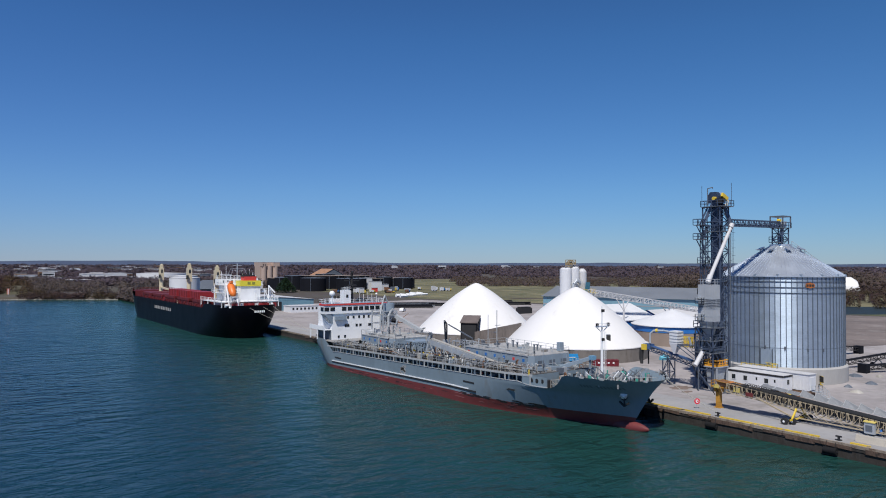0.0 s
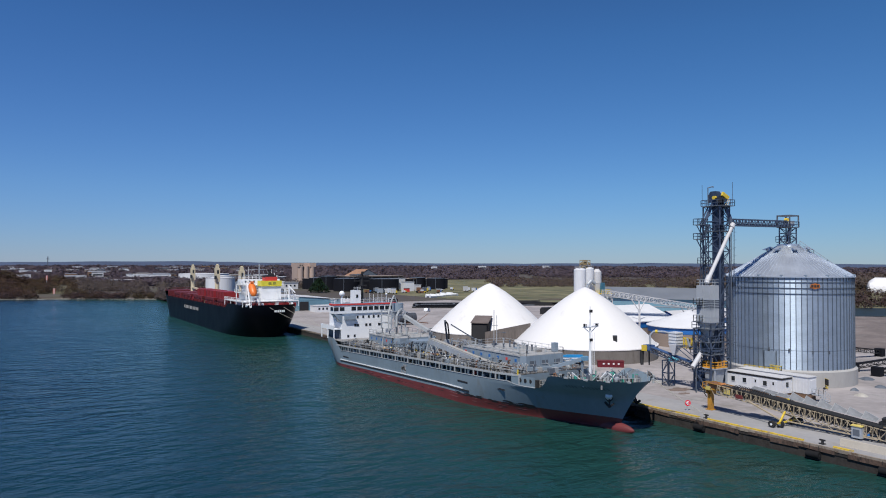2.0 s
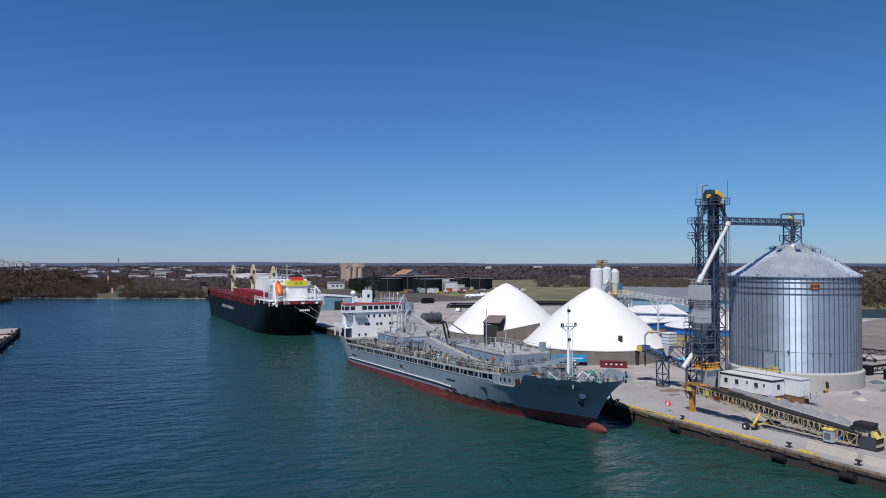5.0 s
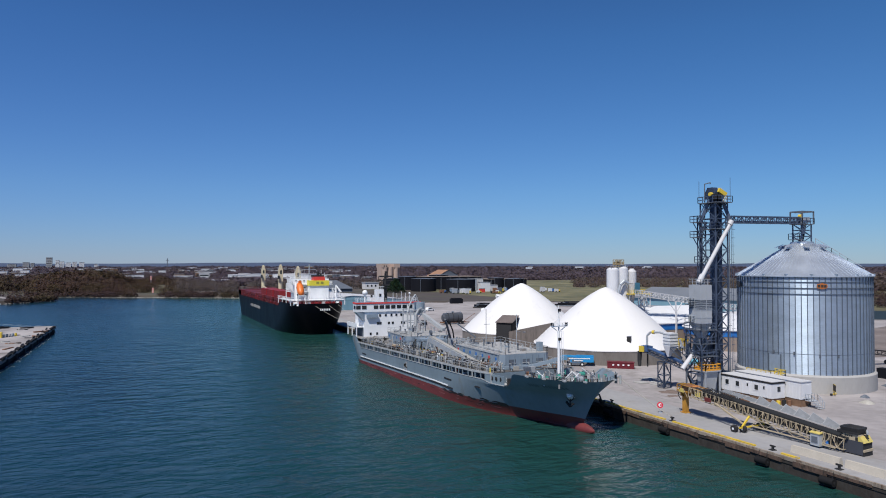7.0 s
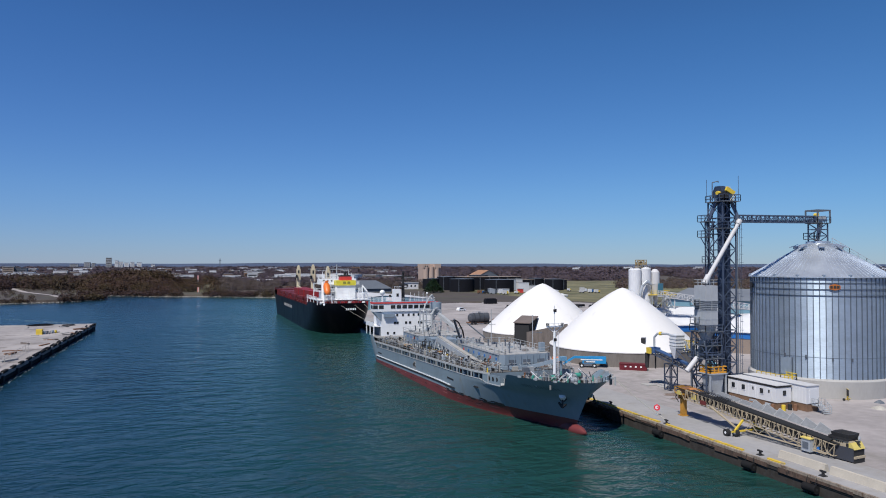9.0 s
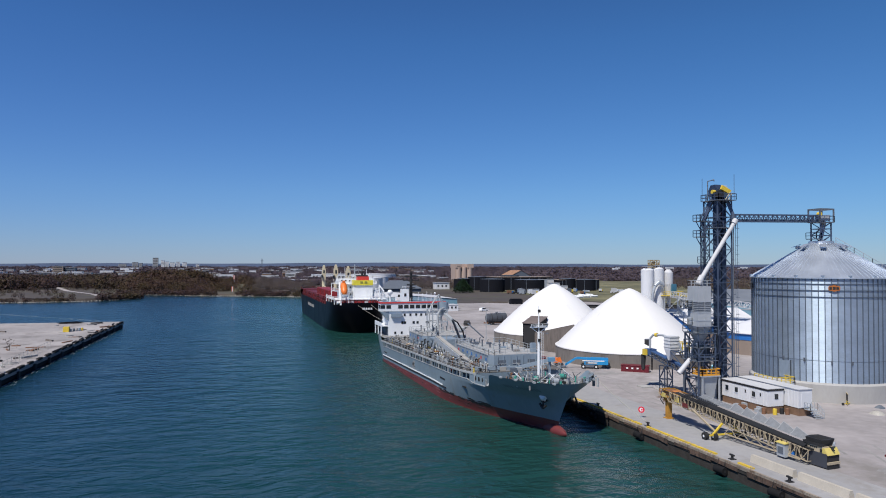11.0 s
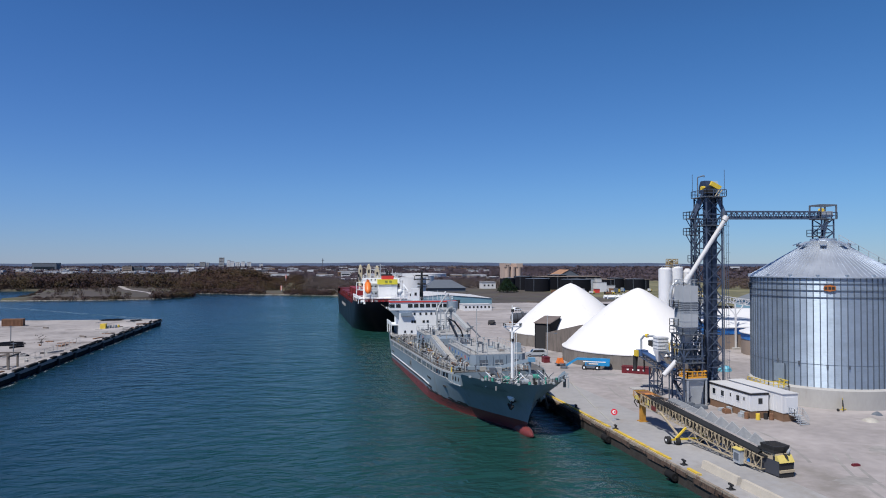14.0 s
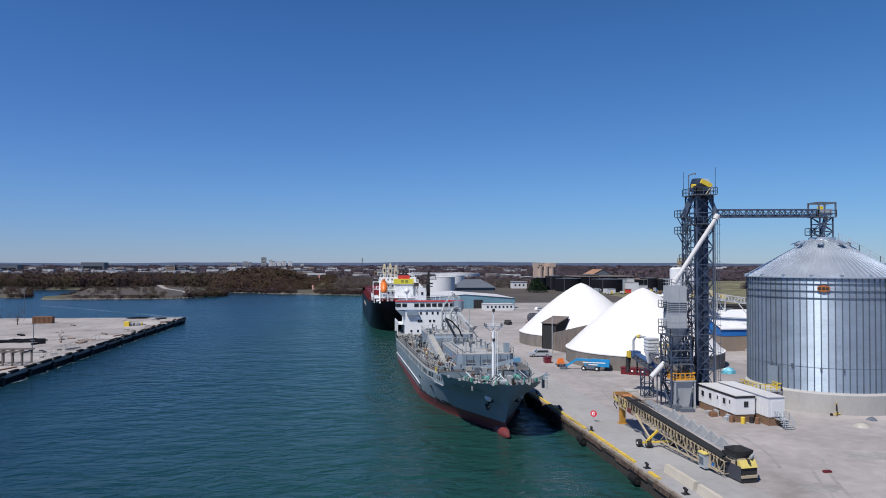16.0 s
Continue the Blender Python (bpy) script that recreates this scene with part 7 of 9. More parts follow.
for side in (-1, 1):
    part("deck_rail", G().rail([(BMID + side * 10.15, y, 9.5) for y in range(210, 312, 6)], 1.1, 2.0, 0.04), DECKRED, bulk, "red deck rail")
    for y in range(212, 310, 7):
        part("deck_stanchion", G().beam((BMID + side * 10.1, y, 9.0), (BMID + side * 9.2, y, 10.6), 0.35, 0.5), DECKRED, bulk)
for k in range(5):  # hatch covers
    y0 = 212 + k * 19.5
    h = part("hatch_coaming", G().box(BMID - 8.3, BMID + 8.3, y0, y0 + 14.5, 9.0, 10.9), DECKRED, bulk, "red hatch coaming")
    part("hatch_cover", G().box(BMID - 8.6, BMID + 8.6, y0 - 0.3, y0 + 14.8, 10.9, 11.8), DECKRED, h, "dark red hatch cover")
    for i in range(6):
        part("cover_rib", G().box(BMID - 8.65, BMID - 8.55, y0 + i * 2.7, y0 + 0.25 + i * 2.7, 9.2, 11.7), DECKRED, h)
rnd_deck = random.Random(21)
REDB = mat("mid_red_paint", (0.255, 0.0205, 0.024), 0.5, var=0.1)
for y0, y1 in ((252, 264), (237, 249), (222, 233)):
    rh = part("raised_hatch", G().box(BMID - 7.4, BMID - 2.0, y0, y1, 11.8, 14.4), REDB, bulk, "open red hatch panels on edge")
    for i in range(5):
        part("panel_rib", G().box(BMID - 7.55, BMID - 7.4, lerp(y0, y1, (i + 0.4) / 5), lerp(y0, y1, (i + 0.5) / 5), 11.9, 14.3), DECKRED, rh)
for k in range(110):  # vents, winches and lockers between the hatches, black ones added for shadows
    y = 209.5 + 19.5 * (k % 6) + rnd_deck.uniform(-2.0, 2.0)
    x = BMID + rnd_deck.uniform(-9.0, 9.0)
    h = rnd_deck.uniform(0.8, 2.6)
    part("deck_vent", G().tube((x, y, 9.0), (x, y, 9 + h), rnd_deck.uniform(0.15, 0.45), n=8).box(x - 0.5, x + 0.5, y - 0.3, y + 0.3, 9 + h - 0.3, 9 + h + 0.15), rnd_deck.choice((DECKRED, REDB, CREAM, DECKRED, BLACK, BLACK, DARKGREY)), bulk)
for k in range(26):  # mast houses and winches between the hatches, dark ones added for shadows
    y, x = 209.3 + 19.5 * (k % 6) + rnd_deck.uniform(-1.6, 1.6), BMID + rnd_deck.uniform(-8.0, 7.5)
    part("deck_winch", G().tube((x - 0.8, y, 10.1), (x + 0.8, y, 10.1), 0.55, n=12).box(x - 1.1, x - 0.8, y - 0.6, y + 0.6, 9.0, 10.9).box(x + 0.8, x + 1.1, y - 0.6, y + 0.6, 9.0, 10.9), rnd_deck.choice((BLACK, DECKRED, DARKGREY, REDB)), bulk)
for y in (207.8, 228, 247, 266, 286):
    part("side_ladder", G().beam((BMID - 9.6, y, 9.0), (BMID - 9.6, y, 11.6), 0.07).beam((BMID - 9.6, y + 0.6, 9.0), (BMID - 9.6, y + 0.6, 11.6), 0.07).beam((BMID - 9.6, y, 10.4), (BMID - 9.6, y + 0.6, 10.4), 0.06).beam((BMID - 9.6, y, 11.5), (BMID - 9.6, y + 0.6, 11.5), 0.06), REDB, bulk)


def deck_crane(y, h):
    x = -10.1
    c = part("deck_crane", G().tube((x, y, 9), (x, y, h - 5), 0.95, n=16), CREAM, bulk, "cream deck crane")
    part("crane_house", G().box(x - 0.95, x + 0.95, y - 1.1, y + 1.1, h - 7.5, h - 1.6).box(x - 0.65, x + 0.65, y - 0.7, y + 0.7, h - 1.6, h - 0.3), CREAM, c)
    part("sheave", G().tube((x - 0.4, y, h - 0.2), (x + 0.4, y, h - 0.2), 0.45, n=12), CREAM, c)
    part("crane_cab", G().box(x - 1.5, x - 0.7, y - 1.9, y - 1.1, h - 6.4, h - 4.8), GLASS, c)
    part("crane_cab", G().box(x - 0.4, x + 0.4, y - 1.14, y - 1.05, h - 4.0, h - 2.4), GLASS, c)
    part("jib", G().beam((x - 0.4, y - 1.0, 13.4), (x - 0.4, y - 15, 12.7), 0.7, 0.7), CREAM, c, "stowed cream jib")
    return c


deck_crane(230.4, 23.9)
deck_crane(267.2, 24.6)
deck_crane(313.2, 24.2)
# accommodation aft
acc = part("superstructure", G().box(BMID - 7.0, BMID + 7.5, 199, 206, 10.4, 12.2).box(BMID - 6.2, BMID + 7.0, 200, 206, 12.2, 15.0).box(BMID - 5.4, BMID + 6.4, 201, 206, 15.0, 17.6).box(BMID - 6.8, BMID + 7.4, 202.5, 206, 17.6, 19.6), SHIPWHITE, bulk, "white tiered accommodation block")
for x0, x1, y, z, n in ((-9.6, 10.4, 190.6, 12.2, 13), (-8.0, 9.0, 197.5, 15.0, 8), (-7.0, 8.0, 199, 17.6, 6)):
    d = part("deck_edge", G().box(BMID + x0, BMID + x1, y, y + n, z - 0.1, z + 0.08), SHIPWHITE, acc)
    part("deck_edge_rail", G().rail([(BMID + x0, y + n, z), (BMID + x0, y, z), (BMID + x1, y, z), (BMID + x1, y + n, z)], 1.1, 1.5, 0.06), SHIPWHITE, d)
for z, ya in ((13.7, 200), (16.3, 201), (18.7, 202.5)):
    for i in range(8):
        x = BMID - 5.0 + i * 1.5
        part("window", G().box(x - 0.28, x + 0.28, ya - 0.05, ya + 0.02, z - 0.35, z + 0.35), GLASS, acc)
for x in (-9.4, -6.4, 3.0, 6.5, 10.2):
    part("gallery_post", G().beam((BMID + x, 190.8, 10.4), (BMID + x, 190.8, 12.2), 0.25), SHIPWHITE, acc)
for x in (3.2, 6.4, 8.6):  # stair frames beside the funnel
    part("stair_frame", G().beam((BMID + x, 194, 12.2), (BMID + x, 194, 16.2), 0.2).beam((BMID + x, 194, 16.2), (BMID + x + 1.6, 194, 12.4), 0.35, 0.2).beam((BMID + x, 194, 14.2), (BMID + x + 1.8, 194, 14.2), 0.14), SHIPWHITE, acc)
# funnel
fx0, fx1 = -13.5, -6.2
fn = part("funnel", G().box(fx0 + 0.3, fx1 - 0.1, 195.4, 199.2, 12.2, 17.3), SHIPWHITE, bulk, "white, yellow and red funnel")
part("yellow_band", G().box(fx0, fx1, 195.0, 199.6, 17.25, 19.1), LEMON, fn, "lemon yellow funnel band")
for x in (-11.0, -9.4):
    part("emblem", G().box(x, x + 1.0, 194.9, 195.02, 17.9, 18.7), mat("olive_mark", (0.258, 0.258, 0.043), 0.6), fn)
part("red_band", G().box(-11.9, -7.6, 195.8, 199.0, 19.1, 20.5), BRIGHTRED, fn, "bright red funnel top")
part("black_cap", G().box(-12.1, -8.0, 195.9, 198.9, 20.5, 21.0).tube((-9.9, 197.4, 20.9), (-9.9, 197.4, 22.4), 0.45).tube((-8.9, 197.4, 20.9), (-8.9, 197.4, 21.7), 0.4), BLACK, fn)
# lifeboat on its slip
frm = part("lifeboat_frame", G().beam((-19.4, 188.2, 10.4), (-18.9, 194, 18.6), 0.35).beam((-16.2, 188.2, 10.4), (-16.7, 194, 18.6), 0.35).beam((-19, 194, 10.4), (-19, 194, 18.8), 0.4).beam((-16.6, 194, 10.4), (-16.6, 194, 18.8), 0.4).beam((-19.1, 188, 10.4), (-19.1, 188, 14.2), 0.3).beam((-16.5, 188, 10.4), (-16.5, 188, 14.2), 0.3).beam((-19.0, 194, 18.7), (-16.6, 194, 18.7), 0.4).beam((-19.1, 188, 14), (-16.5, 188, 14), 0.3), SHIPWHITE, bulk, "white lifeboat launching frame")
rings = []
p, q = Vector((-17.6, 189.4, 14.0)), Vector((-17.6, 193.6, 18.5))
ax = (q - p).normalized()
up = Vector((0, -ax.z, ax.y))
for i in range(11):
    s = i / 10
    r = 1.25 * (1 - abs(2 * s - 1) ** 2.6) ** 0.5 + 0.02
    rings.append([p.lerp(q, s) + Vector((1, 0, 0)) * r * math.cos(2 * math.pi * k / 14) + up * r * 1.0 * math.sin(2 * math.pi * k / 14) for k in range(14)])
g = G().loft(rings, cap0=True, cap1=True)
g.smooth = True
lb = part("lifeboat", g, ORANGE, bulk, "orange enclosed lifeboat")
part("conning_hatch", G().box(-18.1, -17.1, 191.8, 192.8, 18.4, 19.1), ORANGE, lb)
# wings, masts and stern gear
part("side_gallery", G().box(BMID - 9.6, BMID - 7, 190.6, 213, 12.0, 12.12).rail([(BMID - 9.6, 213, 12.2), (BMID - 9.6, 204, 12.2)], 1.1, 1.5, 0.05).beam((BMID - 9.5, 198, 10.4), (BMID - 9.5, 198, 12.1), 0.25).beam((BMID - 9.5, 205, 10.4), (BMID - 9.5, 205, 12.1), 0.25).beam((BMID - 9.5, 212.6, 9.0), (BMID - 9.5, 212.6, 12.1), 0.25).beam((BMID - 9.5, 198, 12.2), (BMID - 9.5, 198, 18.0), 0.25).beam((BMID - 6, 198, 12.2), (BMID - 6, 198, 18.0), 0.25).beam((BMID - 9.5, 198, 18.0), (BMID - 6, 198, 18.0), 0.25).beam((BMID - 9.5, 198, 15.2), (BMID - 6, 198, 15.2), 0.25), SHIPWHITE, bulk, "white open side gallery")
part("radar_mast", G().tube((BMID, 203, 19.6), (BMID, 203, 25.0), 0.2).box(BMID - 2.4, BMID + 2.4, 202.8, 203.2, 23, 23.15).box(BMID - 1.6, BMID + 1.6, 202.8, 203.2, 24.2, 24.35), GREYSTEEL, bulk, "grey radar mast")
part("monkey_rail", G().rail([(BMID - 6.4, 206, 19.6), (BMID - 6.4, 202.8, 19.6), (BMID + 6.8, 202.8, 19.6), (BMID + 6.8, 206, 19.6)], 1.1, 1.3, 0.06), SHIPWHITE, bulk, "white rail round the bridge roof")
for x, h in ((-5.2, 2.6), (-3.6, 4.4), (4.8, 3.4), (6.0, 2.2)):
    part("aerial", G().tube((BMID + x, 204, 19.6), (BMID + x, 204, 19.6 + h), 0.07, n=6), SHIPWHITE, bulk)
for x in (-4, -2.5, 2.2, 4.2):
    part("mast_stay", G().beam((BMID + x, 203, 19.6), (BMID + x * 0.6, 203, 23.1), 0.08), GREYSTEEL, bulk)
part("store_crane", G().tube((BMID + 7.6, 193, 12.2), (BMID + 7.6, 193, 17.5), 0.26).beam((BMID + 7.6, 193, 17.3), (BMID + 9.0, 191, 15.0), 0.3), SHIPWHITE, bulk, "white stores crane")
for k in range(14):
    x = BMID - 8.2 + k * 1.28
    z = 10.4
    part("stern_gear", G().box(x - 0.4, x + 0.4, 189.2, 190.2, z, z + 1.3) if k % 3 else G().tube((x - 0.5, 189.6, z + 0.7), (x + 0.5, 189.6, z + 0.7), 0.6, n=12), REDB if k % 4 else SHIPWHITE, bulk)
part("stern_rail", G().rail([(BMID - 9.0, 188.6, 11.15), (BMID - 6, 187.2, 11.15), (BMID + 6, 187.2, 11.15), (BMID + 9.0, 188.6, 11.15)], 0.9, 1.6, 0.045), DECKRED, bulk)
# names drawn as bars
for k in range(6):
    x = -11.6 + k * 0.62
    part("name_bar", G().box(x, x + 0.36, 186.42, 186.75, 8.7, 9.4), SHIPWHITE, bulk)
for k in range(5):
    x = -11.2 + k * 0.42
    part("port_bar", G().box(x, x + 0.3, 187.2, 187.7, 7.7, 8.0), SHIPWHITE, bulk)
for k in range(10):
    y = 274.5 - k * 2.65
    w = B.width(y, 6.5)
    part("side_bar", G().box(BMID - w - 0.08, BMID - w + 0.1, y - 1.25 - 0.35 * (k % 3 == 1), y, 5.95, 7.15), PALECON, bulk)
# mooring lines
lines = thing("mooring_lines", (-6, 175, 2), "slack pale mooring ropes between ship and quay", "rope")
LINE = mat("rope", (0.387, 0.3698, 0.3268), 0.9)


def rope(a, b, sag):
    a, b = Vector(a), Vector(b)
    pts = [a.lerp(b, i / 10) - Vector((0, 0, sag * 4 * (i / 10) * (1 - i / 10))) for i in range(11)]
    part("rope", G().pipe(pts, 0.045, 5), LINE, lines)


rope((BMID + 3, 188, 10.8), (1.05, 150, 2.5), 1.0)
rope((BMID + 7, 188.4, 10.8), (1.05, 166, 2.5), 0.6)
rope((BMID - 2, 188, 10.8), (1.05, 150, 2.5), 1.4)
rope((-3.2, 33.0, 8.2), (1.05, 24.9, 2.5), 0.3)


# ---- buildings behind the domes ----
def silo_plan(g):
    """The cluster's plan, 0.66 of a first layout."""
    g.v = [(61.0 + (p[0] - 62.5) * 0.66, 112 + (p[1] - 111) * 0.66, p[2]) for p in g.v]
    return g


ws = thing("cement_silos", (61, 112, 2), "cluster of tall white cement silos with loading gear", "silo cluster")
for x, zt in ((57.6, 23.6), (62.6, 23.9)):
    s = part("silo", silo_plan(G().tube((x, 112, 8), (x, 112, zt), 2.75, n=24).tube((x, 112, zt), (x, 112, zt + 0.5), 2.75, 1.6, n=24).tube((x, 112, 2), (x, 112, 8), 2.3, 2.5, n=24)), WHITEWALL, ws, "white steel silo")
    part("silo_rail", silo_plan(G().turned(x, 112, [(2.5, zt + 1.0), (2.56, zt + 1.0), (2.56, zt + 1.08), (2.5, zt + 1.08)], 20).rail([(x - 2.0, 110.5, zt), (x + 2.0, 110.5, zt)], 1.0, 1.0, 0.04)), GREYSTEEL, s)
part("cyclone", silo_plan(G().tube((67.4, 111.0, 19.4), (67.4, 111.0, 22.9), 2.0, n=16).tube((67.4, 111.0, 22.9), (67.4, 111.0, 23.8), 2.0, 0.8, n=16).tube((67.8, 111.0, 13.0), (67.4, 111.0, 19.4), 0.5, 2.0, n=16)), PALEROOF, ws, "pale grey cyclone")
part("duct", silo_plan(G().pipe([(57.5, 108.6, 9), (57.8, 108.4, 16.5), (58.8, 108.2, 19.0), (60.8, 108.0, 20.2), (63.0, 108.0, 19.4)], 0.6, 12)), GREYSTEEL, ws, "large bent grey duct")
part("blue_blower", silo_plan(G().box(67.6, 69.8, 108.4, 110.2, 16.6, 19.6)), mat("petrol_blue_paint", (0.043, 0.1462, 0.215), 0.5), ws)
OCHRE = mat("ochre_steel", (0.3096, 0.2322, 0.1204), 0.7)
th = part("top_deck", silo_plan(G().box(58.4, 63.0, 110.6, 113.2, 24.9, 25.05)), OCHRE, ws, "ochre railed platform on top")
part("top_drive", silo_plan(G().box(59.6, 61.0, 111.2, 112.6, 25.05, 25.9)), OCHRE, th)
pieces("top_bar", silo_plan(lattice(G(), 58.6, 62.8, 110.8, 113, 24.3, 26.4, 1.0, 0.24, 0.2)), OCHRE, th)
pf = part("service_deck", silo_plan(G().box(62.5, 72.0, 106.8, 110.4, 16.2, 16.4)), YELLOW, ws, "yellow edged service deck")
part("deck_guard", silo_plan(G().rail([(62.5, 106.8, 16.4), (72, 106.8, 16.4), (72, 110.4, 16.4)], 1.1, 1.2, 0.05)), YELLOW, pf)
part("deck_tower", silo_plan(lattice(G(), 63.0, 71.5, 107.2, 110.0, 2, 16.2, 4.6, 0.3, 0.18)), GREYSTEEL, ws)
pieces("duct_bend", silo_plan(G().pipe([(70.6 + 1.5 * math.cos(radians(a)), 106.6, 14.0 + 1.5 * math.sin(radians(a))) for a in range(0, 361, 30)], 0.3, 8)), GREYSTEEL, ws)
gt = thing("gallery_tower", (71.4, 115, 2), "slim grey steel tower carrying the conveyor gallery", "steel tower")
part("tower_frame", lattice(G(), 70.2, 72.6, 113.8, 116.2, 2, 15.0, 3.2, 0.22, 0.14), PALEROOF, gt)
part("top_deck", G().box(69.8, 73.0, 113.4, 116.6, 14.9, 15.05), GREYSTEEL, gt)
part("top_guard", G().rail([(69.8, 113.4, 15.05), (73.0, 113.4, 15.05), (73.0, 116.6, 15.05)], 1.1, 1.2, 0.05), YELLOW, gt, "yellow guard rail")
gal = thing("conveyor_gallery", (86, 104, 2), "long white truss conveyor gallery on tall posts", "conveyor")
part("gallery_truss", G().truss((62.0, 107.0, 16.0), (113, 102.5, 8.8), 1.7, 1.6, 30, 0.16), PALEROOF, gal, "white steel truss")
part("gallery_belt", G().beam((62.0, 107.0, 16.4), (113, 102.5, 9.2), 1.2, 0.3), GREYSTEEL, gal)
for x, z in ((73.5, 14.2), (96, 11.0)):
    p = part("gallery_post", G().beam((x, 103.6, 2), (x, 103.6, z - 3.0), 0.42), PALEROOF, gal)
    part("post_arm", G().beam((x, 103.6, z - 3.2), (x - 2.6, 104.2, z + 0.3), 0.22).beam((x, 103.6, z - 3.2), (x + 2.4, 103.8, z - 0.4), 0.22).beam((x, 103.6, z - 3.2), (x, 103.8, z), 0.3), PALEROOF, p)
    part("plinth", G().box(x - 1, x + 1, 102.6, 104.6, 1.98, 2.5), PALECON, p)


def gabled(name, x0, x1, y0, y1, ze, zr, wall, roof, label, along="x", band=None):
    t = thing(name, ((x0 + x1) / 2, (y0 + y1) / 2, 2), label, "building")
    part("wall", G().box(x0, x1, y0, y1, 1.9, ze), wall, t)
    o = 0.4
    if along == "x":
        m = (y0 + y1) / 2
        part("roof", G().add([(x0 - o, y0 - o, ze), (x1 + o, y0 - o, ze), (x1 + o, m, zr), (x0 - o, m, zr), (x0 - o, y1 + o, ze), (x1 + o, y1 + o, ze), (x0 - o, y0 - o, ze - 0.3), (x1 + o, y0 - o, ze - 0.3), (x1 + o, y1 + o, ze - 0.3), (x0 - o, y1 + o, ze - 0.3)], [(0, 1, 2, 3), (3, 2, 5, 4), (6, 7, 1, 0), (9, 4, 5, 8)]), roof, t)
        for xg in (x0 - 0.05, x1 + 0.05):
            part("gable", G().add([(xg, y0, ze - 0.3), (xg, y1, ze - 0.3), (xg, m, zr - 0.15)], [(0, 2, 1)]), band or wall, t)
    else:
        m = (x0 + x1) / 2
        part("roof", G().add([(x0 - o, y0 - o, ze), (m, y0 - o, zr), (m, y1 + o, zr), (x0 - o, y1 + o, ze), (x1 + o, y0 - o, ze), (x1 + o, y1 + o, ze), (x0 - o, y0 - o, ze - 0.3), (x0 - o, y1 + o, ze - 0.3), (x1 + o, y0 - o, ze - 0.3), (x1 + o, y1 + o, ze - 0.3)], [(0, 1, 2, 3), (1, 4, 5, 2), (6, 0, 3, 7), (4, 8, 9, 5)]), roof, t)
        for yg in (y0 - 0.05, y1 + 0.05):
            part("gable", G().add([(x0, yg, ze - 0.3), (x1, yg, ze - 0.3), (m, yg, zr - 0.15)], [(0, 1, 2)]), band or wall, t)
    if band:
        part("colour_band", G().box(x0 - 0.08, x1 + 0.08, y0 - 0.08, y1 + 0.08, ze - 2.0, ze - 0.25), band, t, "bright blue wall band")
    return t


gabled("blue_band_shed", 65.8, 90, 104, 126, 8.0, 12.2, TANWALL, WHITEWALL, "white-roofed shed with blue band and tan wall", "x", BLUE)
gabled("blue_gable_shed", 95, 125, 106, 117, 7.6, 10.0, TANWALL, PALEROOF, "white-roofed shed with blue gable end", "x", BLUE)
rs = thing("round_store", (80.5, 91.2, 2), "round store with white cone roof and blue wall", "storage building")
part("round_wall", G().turned(80.5, 91.2, [(11.5, 1.9), (11.5, 5.9)], 40), TANWALL, rs, "tan lower wall")
part("blue_wall", G().turned(80.5, 91.2, [(11.6, 5.8), (11.6, 7.5)], 40), BLUE, rs, "bright blue upper wall")
part("cone_roof", G().turned(80.5, 91.2, [(12.0, 7.4), (12.0, 7.6), (0, 11.9)], 40), WHITEWALL, rs, "white cone roof")
# long grey and teal shed far behind
gs = thing("long_shed", (205, 190, 2), "very long shed with grey roof and teal wall", "building")
MG = Matrix.Translation((186, 170, 0)) @ Matrix.Rotation(radians(-60), 4, "Z")
part("wall", moved(G().box(-62, 34, 0, 60, 1.9, 8.5), MG), TEAL, gs)
part("roof", moved(G().add([(-63, -1, 8.5), (35, -1, 8.5), (35, 30, 13), (-63, 30, 13), (35, 61, 8.5), (-63, 61, 8.5)], [(0, 1, 2, 3), (3, 2, 4, 5)]), MG), mat("weathered_sheet_roof", (0.17, 0.185, 0.205), 0.6, var=0.12, scale=0.08, streak=0.5), gs)
part("gable", moved(G().add([(-62.1, 0, 8.4), (-62.1, 60, 8.4), (-62.1, 30, 12.8), (34.1, 0, 8.4), (34.1, 60, 8.4), (34.1, 30, 12.8)], [(0, 2, 1), (3, 4, 5)]), MG), TEAL, gs)
part("pale_band", moved(G().box(-62.1, 34.1, -0.12, 0, 4.6, 5.0), MG), GREYROOF, gs)
# warehouse at the quay's far end
wh = gabled("warehouse", 3, 55, 283, 330, 7.2, 9.2, TEAL, PALEROOF, "low teal metal warehouse with pale roof", "y")
part("door", G().box(33.5, 38.2, 282.85, 283.0, 2, 6.4), BLACK, wh, "open dark doorway")
for x in range(5, 54, 3):
    part("wall_rib", G().box(x, x + 0.15, 282.9, 283.0, 2, 7), TEAL, wh)
an = thing("office_annex", (47, 272, 2), "long low white annex with small windows", "building")
part("wall", G().box(36.3, 50.8, 268, 276, 1.9, 4.9), WHITEWALL, an)
part("roof", G().box(36.1, 51.0, 267.8, 276.2, 4.9, 5.1), PALEROOF, an)
for i in range(7):
    part("window", G().box(37.3 + i * 1.95, 38.2 + i * 1.95, 267.93, 268.02, 3.2, 4.2), GLASS, an)
